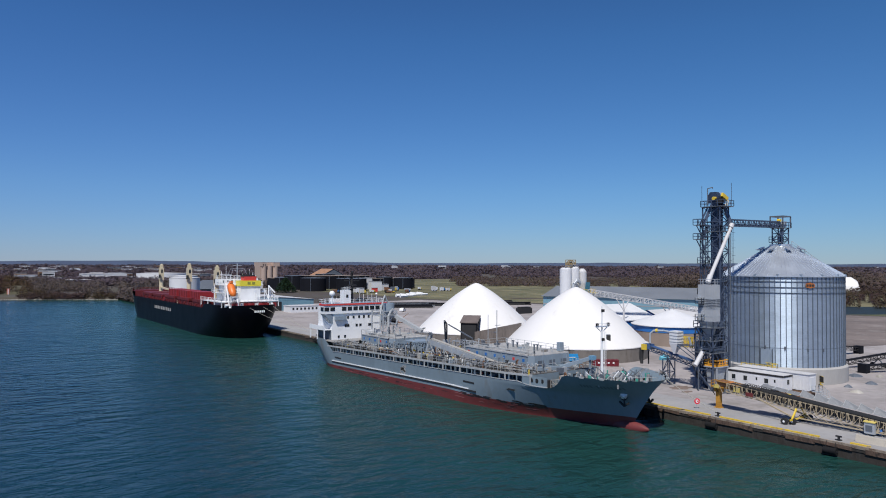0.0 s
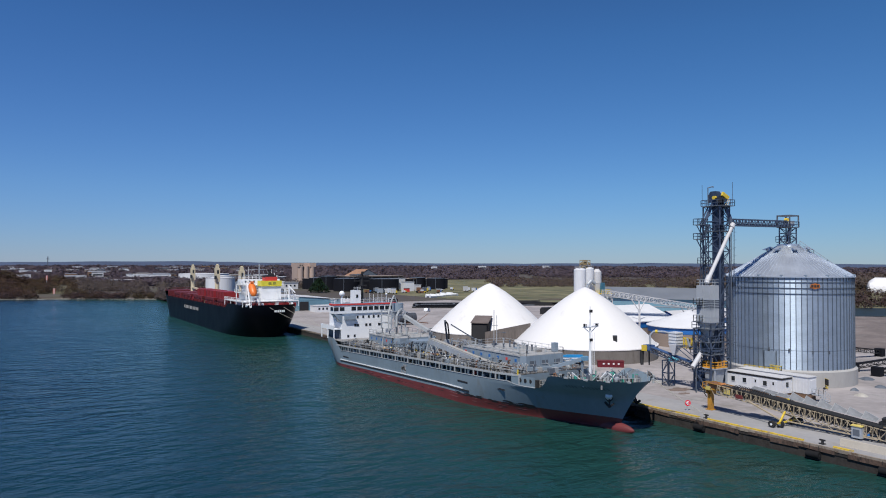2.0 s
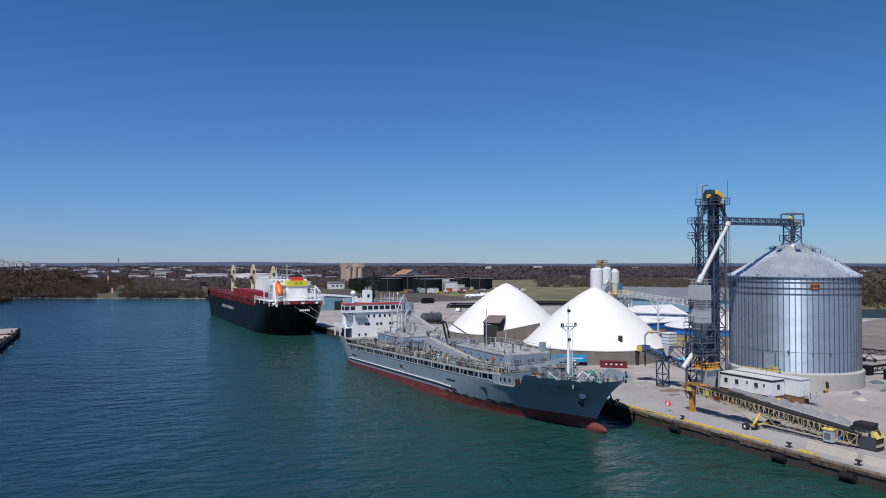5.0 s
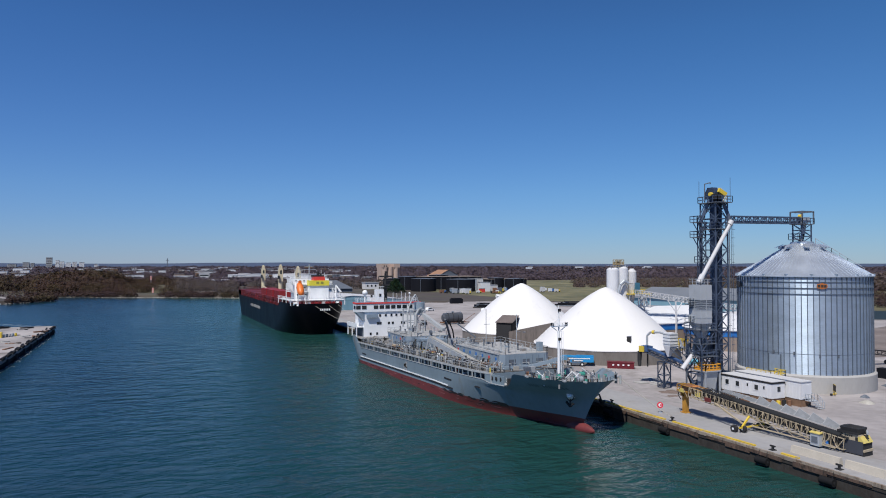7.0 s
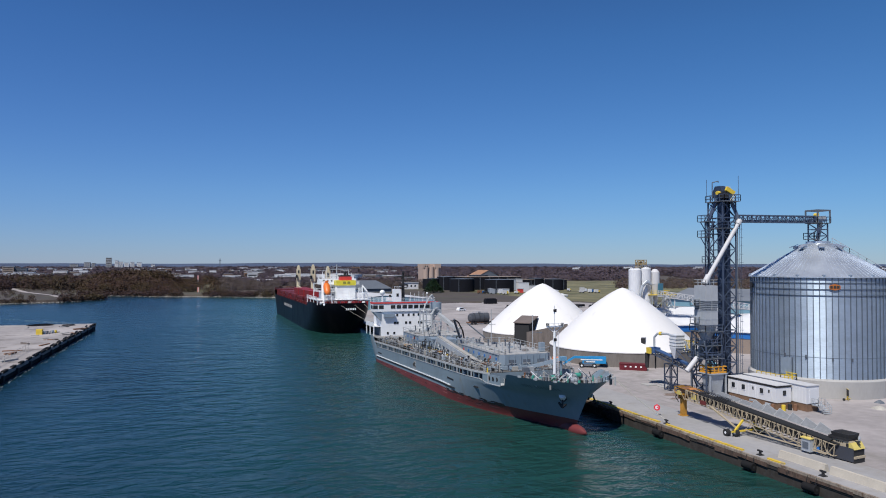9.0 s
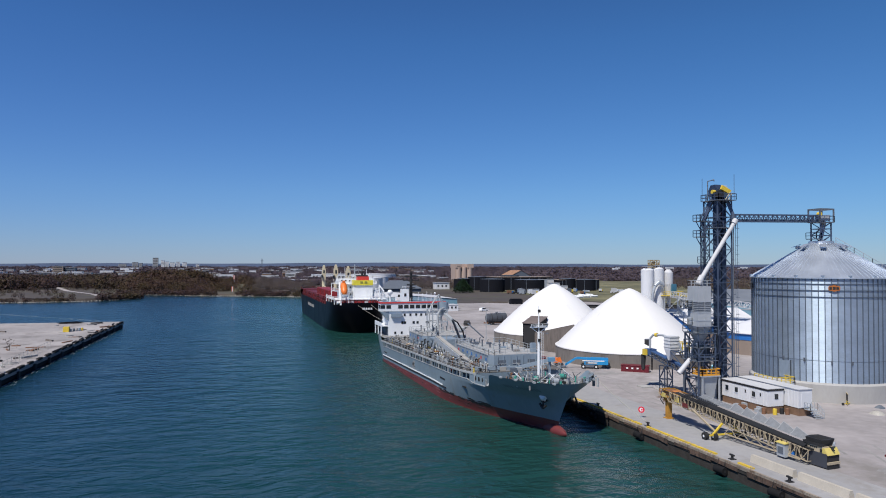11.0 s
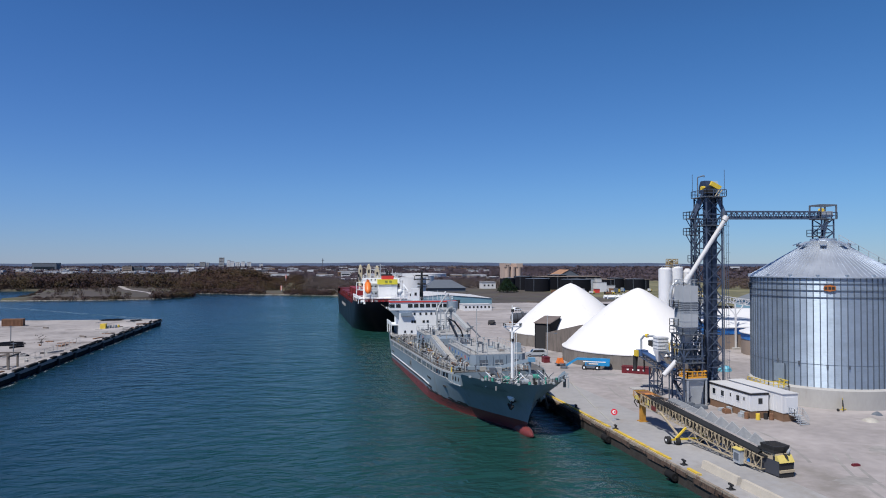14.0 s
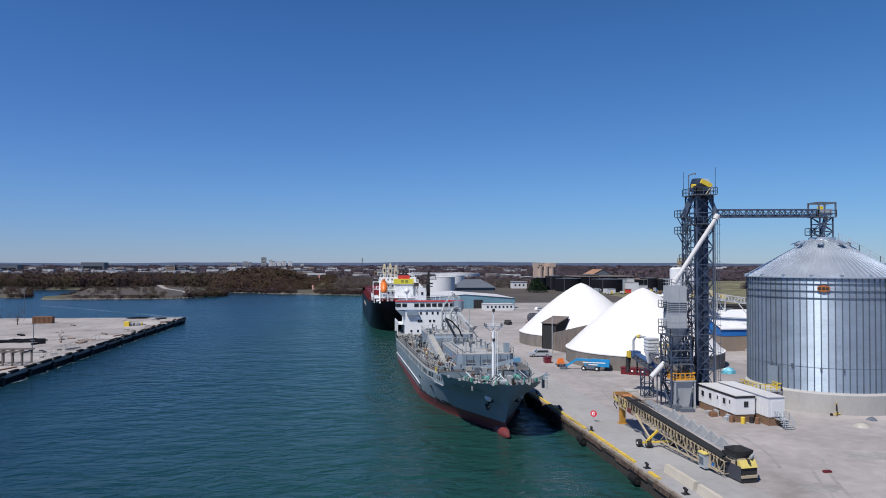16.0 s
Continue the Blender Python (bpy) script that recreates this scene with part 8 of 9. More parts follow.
# white fuel tanks and dark tent store
for x, y, r, h in ((43.6, 468, 10.2, 14.4), (66, 548, 9.5, 14.2), (111, 800, 28, 12.5)):
    t = thing("storage_tank", (x, y, 2), "large white steel storage tank with flat roof", "tank", "white tanks")
    part("shell", G().turned(x, y, [(r, 1.9), (r, h)], 40), WHITEWALL, t)
    part("lid", G().turned(x, y, [(r + 0.1, h - 0.25), (r + 0.1, h), (0, h + 0.8)], 40), PALEROOF, t)
tn = thing("dark_store", (76, 506, 2), "dark grey hipped store building", "building")
part("wall", G().box(60, 92, 496, 520, 1.9, 5), DARKGREY, tn)
part("roof", G().add([(59, 495, 5), (93, 495, 5), (93, 521, 5), (59, 521, 5), (68, 507, 11.6), (82, 507, 11.6)], [(0, 1, 5, 4), (1, 2, 5), (2, 3, 4, 5), (3, 0, 4)]), DARKGREY, tn)
# black clad tanks
for x, y, r, h in ((136, 518, 5.4, 12.6), (152, 528, 8.2, 13.8), (153, 492, 10.6, 12.6), (190, 545, 9, 14.8), (181, 478, 12.4, 12.2), (233, 512, 7.6, 12.2), (242, 494, 8.4, 11.8)):
    t = thing("black_tank", (x, y, 2), "squat black-clad storage tank", "tank", "black tanks")
    part("shell", G().turned(x, y, [(r, 1.9), (r, h)], 32), CHARCOAL, t)
    part("lid", G().turned(x, y, [(r + 0.1, h), (0, h + 0.5)], 32), DARKGREY, t)
    part("ladder", G().beam((x - r * 0.6, y - r * 0.85, 2), (x - r * 0.6, y - r * 0.85, h + 0.8), 0.3), DARKGREY, t)
for x0, x1, y0, y1, h in ((139, 172, 534, 556, 11.4), (168, 222, 520, 548, 13.4), (222, 262, 506, 532, 11.0)):
    t = thing("black_shed", ((x0 + x1) / 2, (y0 + y1) / 2, 2), "long black-clad flat-roofed plant shed", "building", "black sheds")
    part("wall", G().box(x0, x1, y0, y1, 1.9, h), CHARCOAL, t)
    part("roof", G().box(x0 - 0.3, x1 + 0.3, y0 - 0.3, y1 + 0.3, h, h + 0.35), TANWALL, t, "tan flat roof edge")
    for i in range(6):
        xx = lerp(x0, x1, (i + 0.5) / 6)
        part("wall_rib", G().box(xx - 0.2, xx + 0.2, y0 - 0.15, y0, 2, h), DARKGREY, t)
rt = random.Random(17)
for k in range(26):  # plant and vehicles before the tanks
    x, y = rt.uniform(150, 262), rt.uniform(424, 470)
    w, h = rt.uniform(1.2, 3.2), rt.uniform(1.2, 3.4)
    t = thing("yard_machine", (x, y, 2), "small machine or truck parked by the tanks", "machine", "parked machines")
    part("body", G().box(x - w, x + w * 0.3, y - 1.1, y + 1.1, 2.5, 2.5 + h), rt.choice((WHITEWALL, DARKGREY, PALEROOF, BLACK, GREYSTEEL, RUST)), t)
    part("cab", G().box(x + w * 0.35, x + w, y - 1.0, y + 1.0, 2.5, 2.5 + h * 0.75), rt.choice((WHITEWALL, DARKGREY, YELLOW, BLUE)), t)
    for dx in (-0.7, 0.7):
        part("wheel", G().tube((x + dx * w, y - 1.15, 2.5), (x + dx * w, y + 1.15, 2.5), 0.5, n=10), BLACK, t)
for k, (x, y, w, d, h, m) in enumerate(((206, 506, 6, 6, 9.6, GREYSTEEL), (214, 508, 5, 5, 9.8, PALEROOF), (198, 468, 9, 6, 7.6, WHITEWALL), (208, 474, 10, 5, 5, PALEROOF), (172, 450, 8, 5, 3.2, WHITEWALL), (160, 446, 5, 4, 3.4, SHIPBLUE), (188, 452, 4, 3, 3.0, BRIGHTRED))):
    t = thing("plant_building", (x, y, 2), "small pale plant building by the tanks", "building", "plant buildings")
    part("wall", G().box(x - w / 2, x + w / 2, y - d / 2, y + d / 2, 1.9, 2 + h), m, t)
    part("roof", G().box(x - w / 2 - 0.2, x + w / 2 + 0.2, y - d / 2 - 0.2, y + d / 2 + 0.2, 2 + h, 2.3 + h), GREYROOF, t)
sh = gabled("rusty_roof_barn", 205, 232, 585, 612, 12, 19, DARKGREY, GREYROOF, "large barn with grey and rusty roof", "y")
part("rust_patch", G().add([(204.5, 584.5, 12.15), (218.3, 584.5, 19.1), (218.3, 612, 19.1), (204.5, 612, 12.15)], [(0, 1, 2, 3)]), mat("rust_roof", (0.3096, 0.172, 0.1032), 0.9, var=0.3), sh, "rusty roof slope")
# beige grain elevator
be = thing("grain_elevator", (189, 680, 2), "tall beige concrete grain elevator block", "grain elevator")
BEIGE = mat("beige_concrete", (0.42, 0.32, 0.265), 0.9, var=0.1, scale=0.1, streak=4)
part("head_house", G().box(178, 198, 674, 690, 1.9, 21).box(178, 183.5, 670, 692, 21, 25.2).box(191, 198, 670, 692, 21, 25.2).box(183.5, 191, 674, 688, 21, 23.8), BEIGE, be)
for i in range(3):
    part("bin", G().tube((181.3 + i * 6.4, 673, 2), (181.3 + i * 6.4, 673, 21.6), 3.1, n=20), BEIGE, be)
for i in range(2):
    part("window", G().box(179.4 + i * 2.2, 180.4 + i * 2.2, 669.9, 670.02, 22, 23.2), GLASS, be)
ev = thing("white_house", (128, 560, 2), "small white house beside the tanks", "house")
part("wall", G().box(122, 135, 556, 566, 1.9, 7.6), WHITEWALL, ev)
part("roof", G().box(121.6, 135.4, 555.6, 566.4, 7.6, 8.3), GREYROOF, ev)
for i in range(3):
    part("window", G().box(123.5 + i * 3.8, 125 + i * 3.8, 555.92, 556.02, 4.2, 5.8), GLASS, ev)
# flat stacks of dark pipe on the yard behind the domes
rs = random.Random(12)
for x, y, L, n, az in ((104, 270, 21, 9, -28), (114, 284, 24, 8, -28), (126, 272, 18, 7, -28), (151, 266, 20, 9, -28), (164, 259, 18, 8, -28), (166, 280, 22, 8, -28)):
    t = thing("pipe_stack", (x, y, 2), "flat stack of long dark pipes on the yard", "pipe stack", "pipe stacks")
    mm = Matrix.Translation((x, y, 0)) @ Matrix.Rotation(radians(az), 4, "Z")
    for row in range(3):
        for k in range(n - 2 * row):
            v = (k - (n - 2 * row) / 2) * 0.66 + rs.uniform(-0.03, 0.03)
            e = rs.uniform(-2.4, 2.4)
            part("pipe", moved(G().tube((-L / 2 + e, v, 2.3 + row * 0.56), (L / 2 + e, v, 2.3 + row * 0.56), 0.31, n=8), mm), rs.choice((CHARCOAL, CHARCOAL, BLACK, DARKGREY)), t)
# heaps, machines and parked things on the far yard
for k, (x, y, L, w, h, az) in enumerate(((96, 330, 12, 5, 1.8, -20), (215, 300, 26, 6, 1.2, -40))):
    g = G()
    mm = Matrix.Translation((x, y, 0)) @ Matrix.Rotation(radians(az), 4, "Z")
    n = 16
    rings = [[mm @ Vector((L / 2 * s * (1 + 0.12 * math.sin(5 * i + k)) * math.cos(2 * math.pi * i / n), w / 2 * s * (1 + 0.15 * math.cos(3 * i + k)) * math.sin(2 * math.pi * i / n), z)) for i in range(n)] for s, z in ((1, 1.98), (0.88, 2 + h * 0.22 + 0.2 * random.random()), (0.6, 2 + h * 0.42), (0.25, 2 + h * 0.5))]
    g.loft(rings, cap1=True)
    solo("soil_mound", g, FIELD, "long low brown heap of bulk material on the yard", "heap", "bulk heaps")
mc = thing("tank_trailer", (40.8, 190, 2), "dark wheeled tank trailer with a dull grey shell", "trailer")
TANKGREY = mat("dull_tank_grey", (0.06, 0.066, 0.078), 0.45, var=0.3, scale=0.8)
tk = part("tank_shell", G().tube((37.2, 189.4, 4.5), (44.6, 189.4, 4.7), 1.75, n=20).tube((36.6, 189.4, 4.5), (37.2, 189.4, 4.5), 1.1, 1.75, n=20), TANKGREY, mc, "round dull grey tank shell")
for x in (38.6, 40.6, 42.6):
    part("shell_band", G().tube((x - 0.08, 189.4, 4.56), (x + 0.08, 189.4, 4.56), 1.8, n=20), BLACK, tk)
part("manhole", G().tube((41.0, 189.4, 6.2), (41.0, 189.4, 6.8), 0.5, n=12), DARKGREY, tk)
part("top_rail", G().rail([(38.0, 188.8, 6.1), (44.0, 188.8, 6.3)], 0.8, 1.5, 0.04), GREYSTEEL, tk)
part("frame", G().box(36, 46, 188.4, 190.4, 2.5, 2.95).beam((46, 189.4, 2.7), (50, 188.4, 2.3), 0.3).beam((45, 188.6, 2.9), (49.5, 187.6, 6.0), 0.16), RUST, mc, "rusty chassis frame")
for x in (37.5, 39.0, 43.0, 44.5):
    part("wheel", G().tube((x, 187.9, 2.5), (x, 188.4, 2.5), 0.5, n=12), BLACK, mc)
for x, y, m, lb in ((64, 362, CHARCOAL, "dark scrap bundle on the far yard"), (101.5, 316, CHARCOAL, "dark covered trailer on the far yard"), (124.8, 205, BLACK, "black container frame on the yard")):
    solo("trailer_load", G().box(x - 3.6, x + 3.6, y - 1.6, y + 1.6, 1.99, 4.6).box(x - 3.2, x + 3.0, y - 1.3, y + 1.2, 4.6, 5.1), m, lb, "trailer")
for k in range(10):
    x, y = 158 + (k % 5) * 7.2 + random.uniform(-1, 1), 361 + (k % 5) * 4.6 + 6 * (k // 5) + random.uniform(-1, 1)
    t = thing("small_boat", (x, y, 2), "small white boat wrapped in shrink film", "boat", "stored boats")
    lift = random.uniform(3.7, 4.6)
    part("hull", G().loft([[(x - 3 + 6 * s, y - 1.2 * (1 - s ** 5), 3.1), (x - 3 + 6 * s, y - 0.7 * (1 - s ** 5), 1.98), (x - 3 + 6 * s, y + 0.7 * (1 - s ** 5), 1.98), (x - 3 + 6 * s, y + 1.2 * (1 - s ** 5), 3.1), (x - 3 + 6 * s, y + 0.3, lift - 0.5 * s), (x - 3 + 6 * s, y - 0.3, lift - 0.5 * s)] for s in (0, 0.35, 0.7, 0.9)], cap0=True, cap1=True), SHIPWHITE, t)
# white dome far inland
fd = thing("far_dome", (538, 248, 2), "small far white air dome building", "building")
rings = []
for s in (-1.0, -0.9, -0.6, 0.6, 0.9, 1.0):
    f = (1 - abs(s) ** 8 * 0.6)
    cx, cy = 536 + 0.5 * 14 * s, 254 - 0.87 * 14 * s
    rings.append([(cx + 0.87 * 10 * math.cos(radians(a)), cy + 0.5 * 10 * math.cos(radians(a)), 1.9 + 12.5 * f * math.sin(radians(a)) ** 0.8) for a in range(0, 181, 15)])
g = G().loft(rings, closed=False, cap0=True, cap1=True)
g.smooth = True
part("dome_skin", g, MEMBRANE, fd)

# ---- the pier's things ----
ct = thing("rusty_container", (-145.2, 218, 2), "rusty orange shipping container on the old pier", "container")
part("box", G().box(-149.0, -142.0, 217, 219.6, 1.99, 4.6), RUST, ct)
for i in range(16):
    part("rib", G().box(-148.9 + i * 0.45, -148.7 + i * 0.45, 216.9, 217.0, 2.1, 4.5), RUST, ct)
yt = thing("yellow_tank", (-110, 201, 2), "yellow tank with pale drums on the pier", "tank")
part("tank", G().box(-111.2, -109.4, 200, 202, 1.99, 3.7), YELLOW, yt)
for i in range(5):
    part("drum", G().tube((-108.9 + i * 0.7, 201.2 + 0.8 * i, 1.99), (-108.9 + i * 0.7, 201.2 + 0.8 * i, 3.0), 0.36, n=10), YELLOW if i == 4 else (SHIPBLUE, DARKGREY, PALECON)[i % 3], yt)
rp = random.Random(77)
for x0, x1, y0, y1, h, n in ((-150, -119, 149, 155, 0.9, 60), (-121, -112.5, 236.0, 238.4, 0.8, 16), (-109, -104.5, 233, 235, 0.5, 8)):
    g = G().box(x0 + 0.8, x1 - 0.8, y0 + 0.8, y1 - 0.8, 1.99, 2 + h * 0.55)
    for k in range(n):
        q, v = rp.uniform(x0, x1 - 2.5), rp.uniform(y0, y1)
        z = 2.1 + h * rp.uniform(0, 1) * (1 - abs(2 * (v - y0) / (y1 - y0) - 1) * 0.8)
        g.beam((q, v, z), (q + rp.uniform(1.5, 4.0), v + rp.uniform(-0.6, 0.6), z + rp.uniform(-0.2, 0.2)), rp.uniform(0.2, 0.45))
    solo("timber_pile", g, CHARCOAL, "dark heap of old timber baulks on the pier", "timber pile", kind="stuff")
for k in range(9):
    y = 140 + k * 10.6 + rp.uniform(-1, 1)
    x = -102.0 + (y - 60) / 180.6 * 3.0
    solo("edge_baulk", G().beam((x - 0.4, y, 2.16), (x - 0.3 + rp.uniform(-0.5, 0.2), y + rp.uniform(5, 9), 2.16), 0.36, 0.36), CHARCOAL, "dark timber baulk lying along the pier edge", "timber")
fr = thing("jetty_stand", (-108, 104, 2), "weathered open timber frame on the pier", "frame")
GT = bpy.data.materials["grey_timber"]
for i in range(5):
    for y in (101, 106):
        part("post", G().beam((-112 + i * 2.0, y, 1.99), (-112 + i * 2.0, y, 4.8), 0.35), GT, fr)
    part("cross_beam", G().beam((-112 + i * 2.0, 100.5, 4.9), (-112 + i * 2.0, 106.5, 4.9), 0.35), GT, fr)
for y in (101, 106):
    part("rail_beam", G().beam((-112.6, y, 5.2), (-103.4, y, 5.2), 0.35), GT, fr)
for x, y, h in ((-161, 239, 12.4), (-122, 151.5, 5.5), (-112.8, 128, 3.2)):
    solo("pier_pole", G().tube((x, y, 1.99), (x, y, 2 + h), 0.12, n=8).box(x - 0.6, x + 0.6, y - 0.08, y + 0.08, 1.6 + h, 1.75 + h), DARKGREY, "slim grey pole on the old pier", "pole")
for k in range(24):
    y = 70 + k * 7.1
    x = lerp(-103, -98, clamp01((y - 60) / 180))
    part("edge_timber", G().box(x - 0.5, x + 0.2, y, y + random.uniform(3, 6.4), 1.7, 2.25), PIERFACE, pier)
for k in range(14):
    y = 75 + k * 12
    x = lerp(-103, -98, clamp01((y - 60) / 180))
    part("pier_fender", G().box(x, x + 0.5, y, y + 1.0, -0.4, 1.4), BLACK, pier)
rp = random.Random(5)
for k in range(60):
    y = rp.uniform(70, 232)
    x = lerp(-103, -98, clamp01((y - 60) / 180)) - rp.uniform(0.8, 9 if k % 2 else 45)
    L, w, a = rp.uniform(0.5, 2.6), rp.uniform(0.15, 0.5), rp.uniform(0, 3.1)
    mm = Matrix.Translation((x, y, 0)) @ Matrix.Rotation(a, 4, "Z")
    solo("driftwood", turned_to(G().box(-L, L, -w, w, 1.99, 2.1 + rp.uniform(0.05, 0.35)), mm), rp.choice((CHARCOAL, GT, RUST, PALECON)), "loose weathered board or scrap on the pier deck", "debris", "pier debris")
fe = thing("wire_fence", (-108, 125, 2), "pale wire fence line on the pier", "fence")
for i in range(14):
    part("fence_post", G().beam((-104.6, 112 + i * 3.2, 1.99), (-104.6, 112 + i * 3.2, 3.8), 0.09), PALECON, fe)
part("fence_rail", G().beam((-104.6, 112, 3.7), (-104.6, 153.6, 3.7), 0.06).beam((-104.6, 112, 2.9), (-104.6, 153.6, 2.9), 0.05), PALECON, fe)


# ---- far shore, town and woods ----
def tone_mat(name, tones, rough=0.95, porous=0.45):
    """Foliage and town colours that differ from piece to piece."""
    m = bpy.data.materials.new(name)
    m.use_nodes = True
    nt = m.node_tree
    b = nt.nodes["Principled BSDF"]
    b.inputs["Roughness"].default_value = rough
    b.inputs["Specular IOR Level"].default_value = 0.1
    geo = nt.nodes.new("ShaderNodeNewGeometry")
    ramp = nt.nodes.new("ShaderNodeValToRGB")
    el = ramp.color_ramp.elements
    while len(el) < len(tones):
        el.new(0.5)
    for i, c in enumerate(tones):
        el[i].position = i / (len(tones) - 1)
        el[i].color = (*c, 1)
    nz = nt.nodes.new("ShaderNodeTexNoise")
    nz.inputs["Scale"].default_value, nz.inputs["Detail"].default_value = 0.045, 3
    nt.links.new(geo.outputs["Position"], nz.inputs["Vector"])
    ad = nt.nodes.new("ShaderNodeMath")
    ad.operation = "MULTIPLY_ADD"
    nt.links.new(geo.outputs["Random Per Island"], ad.inputs[0])
    ad.inputs[1].default_value = 0.22
    sc = nt.nodes.new("ShaderNodeMath")
    sc.operation = "MULTIPLY_ADD"
    nt.links.new(nz.outputs["Fac"], sc.inputs[0])
    sc.inputs[1].default_value, sc.inputs[2].default_value = 2.2, -0.72
    nt.links.new(sc.outputs[0], ad.inputs[2])
    nt.links.new(ad.outputs[0], ramp.inputs["Fac"])
    nt.links.new(ramp.outputs["Color"], b.inputs["Base Color"])
    gap = nt.nodes.new("ShaderNodeBsdfTransparent")  # bare twigs let much of the light through
    thin = nt.nodes.new("ShaderNodeMixShader")
    thin.inputs["Fac"].default_value = porous
    nt.links.new(b.outputs[0], thin.inputs[1])
    nt.links.new(gap.outputs[0], thin.inputs[2])
    nt.links.new(thin.outputs[0], nt.nodes["Material Output"].inputs["Surface"])
    return m


BRUSH = tone_mat("spring_brush", ((0.055, 0.033, 0.031), (0.08, 0.052, 0.044), (0.07, 0.046, 0.035), (0.077, 0.059, 0.033), (0.06, 0.037, 0.036), (0.068, 0.044, 0.042)))
SPITBRUSH = tone_mat("bare_brush", ((0.054, 0.036, 0.036), (0.074, 0.05, 0.049), (0.062, 0.043, 0.039), (0.078, 0.062, 0.036), (0.055, 0.038, 0.039)))
# bluish haze of distance is mixed into the tones of WOODS
WOODS = tone_mat("haze_tinted_woods", ((0.068, 0.052, 0.066), (0.095, 0.074, 0.088), (0.08, 0.064, 0.074), (0.1, 0.08, 0.09)))
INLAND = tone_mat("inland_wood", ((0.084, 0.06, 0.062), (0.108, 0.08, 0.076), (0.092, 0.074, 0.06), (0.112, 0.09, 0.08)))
BARK = mat("bark", (0.086, 0.0688, 0.0559), 0.95)
EVER = tone_mat("evergreen", ((0.012, 0.025, 0.015), (0.02, 0.04, 0.02), (0.03, 0.05, 0.025)))
rnd = random.Random(7)


def clump(g, x, y, z, r, flat=0.8):
    """A loose tuft of thin twig blades."""
    for k in range(5):
        p = []
        for j in range(3):
            p.append((x + r * rnd.uniform(-1.1, 1.1), y + r * rnd.uniform(-1.1, 1.1), z + r * flat * rnd.uniform(-1.1, 1.3)))
        g.add(p, [(0, 1, 2)])


def twig_tree(g, tr, x, y, z, h, spread, n=44):
    """Trunk and limbs into tr, a crown of small open clumps into g."""
    tr.tube((x, y, z - 0.2), (x, y, z + h * 0.5), 0.035 * h, 0.018 * h, n=5, caps=False)
    for k in range(4):
        a = rnd.uniform(0, 6.3)
        tr.tube((x, y, z + h * rnd.uniform(0.2, 0.45)), (x + spread * 0.6 * math.cos(a), y + spread * 0.6 * math.sin(a), z + h * rnd.uniform(0.6, 0.9)), 0.014 * h, 0.005 * h, n=4, caps=False)
    for k in range(n):
        a, u = rnd.uniform(0, 6.3), rnd.random() ** 0.6
        zz = rnd.uniform(0.18, 1.0)
        w = spread * u * (1.15 - 0.75 * abs(zz - 0.5) ** 1.3)
        clump(g, x + w * math.cos(a), y + w * math.sin(a), z + h * zz * (1 - 0.12 * u), h * rnd.uniform(0.03, 0.075))


def low_noise(x, y, s, k):
    return noise.noise(Vector((x * s, y * s, k)))


NPR = np.random.default_rng(11)


def crowns(name, trees, n, material, label, category, blade=0.34):
    """Many bare crowns as one mesh of small twig sheets; rows of trees are x, y, foot, height, spread."""
    T = np.array(trees, dtype=float)
    m = len(T)
    a = NPR.uniform(0, 2 * math.pi, (m, n))
    up = NPR.uniform(-0.4, 1.0, (m, n))
    flat = np.sqrt(np.maximum(0.0, 1 - up * up))
    d = np.stack([np.cos(a) * flat, np.sin(a) * flat, up], -1)
    lobe = 1 + 0.16 * np.sin(3 * a + 6.3 * NPR.random((m, 1))) + 0.14 * np.sin(5 * up + 2 * a + 6.3 * NPR.random((m, 1)))
    r = lobe * np.where(NPR.random((m, n)) < 0.92, NPR.uniform(0.9, 1.05, (m, n)), NPR.uniform(0.6, 1.15, (m, n)))
    size = np.stack([T[:, 4], T[:, 4], T[:, 3] * 0.62], -1)[:, None, :]
    mid = np.stack([T[:, 0], T[:, 1], T[:, 2] + T[:, 3] * 0.38], -1)[:, None, :]
    c = mid + d * r[..., None] * size
    nrm = d + NPR.normal(0, 0.62, (m, n, 3))
    nrm /= np.linalg.norm(nrm, axis=-1, keepdims=True)
    e = np.cross(nrm, NPR.normal(0, 1, (m, n, 3)))
    e /= np.linalg.norm(e, axis=-1, keepdims=True)
    f = np.cross(nrm, e)
    s = (T[:, 4] * blade)[:, None] * NPR.uniform(0.6, 1.3, (m, n))
    pts = []
    for k in range(3):
        w = 2.094 * k + NPR.uniform(-0.5, 0.5, (m, n))
        pts.append(c + (e * np.cos(w)[..., None] + f * np.sin(w)[..., None]) * s[..., None])
    v = np.stack(pts, 2).reshape(-1, 3)
    v[:, 2] = np.maximum(v[:, 2], 0.4)
    me = bpy.data.meshes.new(name)
    me.from_pydata(v.tolist(), [], np.arange(len(v)).reshape(-1, 3).tolist())
    me.materials.append(material)
    return tagged(new(name, me), label, category, kind="stuff")


def on_land(x, y, margin=0.0):
    """Whether a place lies on the far shore, at least margin behind the water's edge."""
    inside = False
    ring = SHORE[1:] + [(-4600, 4600), (0, 4600)]
    for (xa, ya), (xb, yb) in zip(ring, ring[1:] + ring[:1]):
        if (ya > y) != (yb > y) and x < (xb - xa) * (y - ya) / (yb - ya) + xa:
            inside = not inside
    if inside and margin:
        for (xa, ya), (xb, yb) in zip(SHORE[1:-1], SHORE[2:]):
            L = (xb - xa) ** 2 + (yb - ya) ** 2
            k = clamp01(((x - xa) * (xb - xa) + (y - ya) * (yb - ya)) / L)
            if (x - lerp(xa, xb, k)) ** 2 + (y - lerp(ya, yb, k)) ** 2 < margin ** 2:
                return False
    return inside


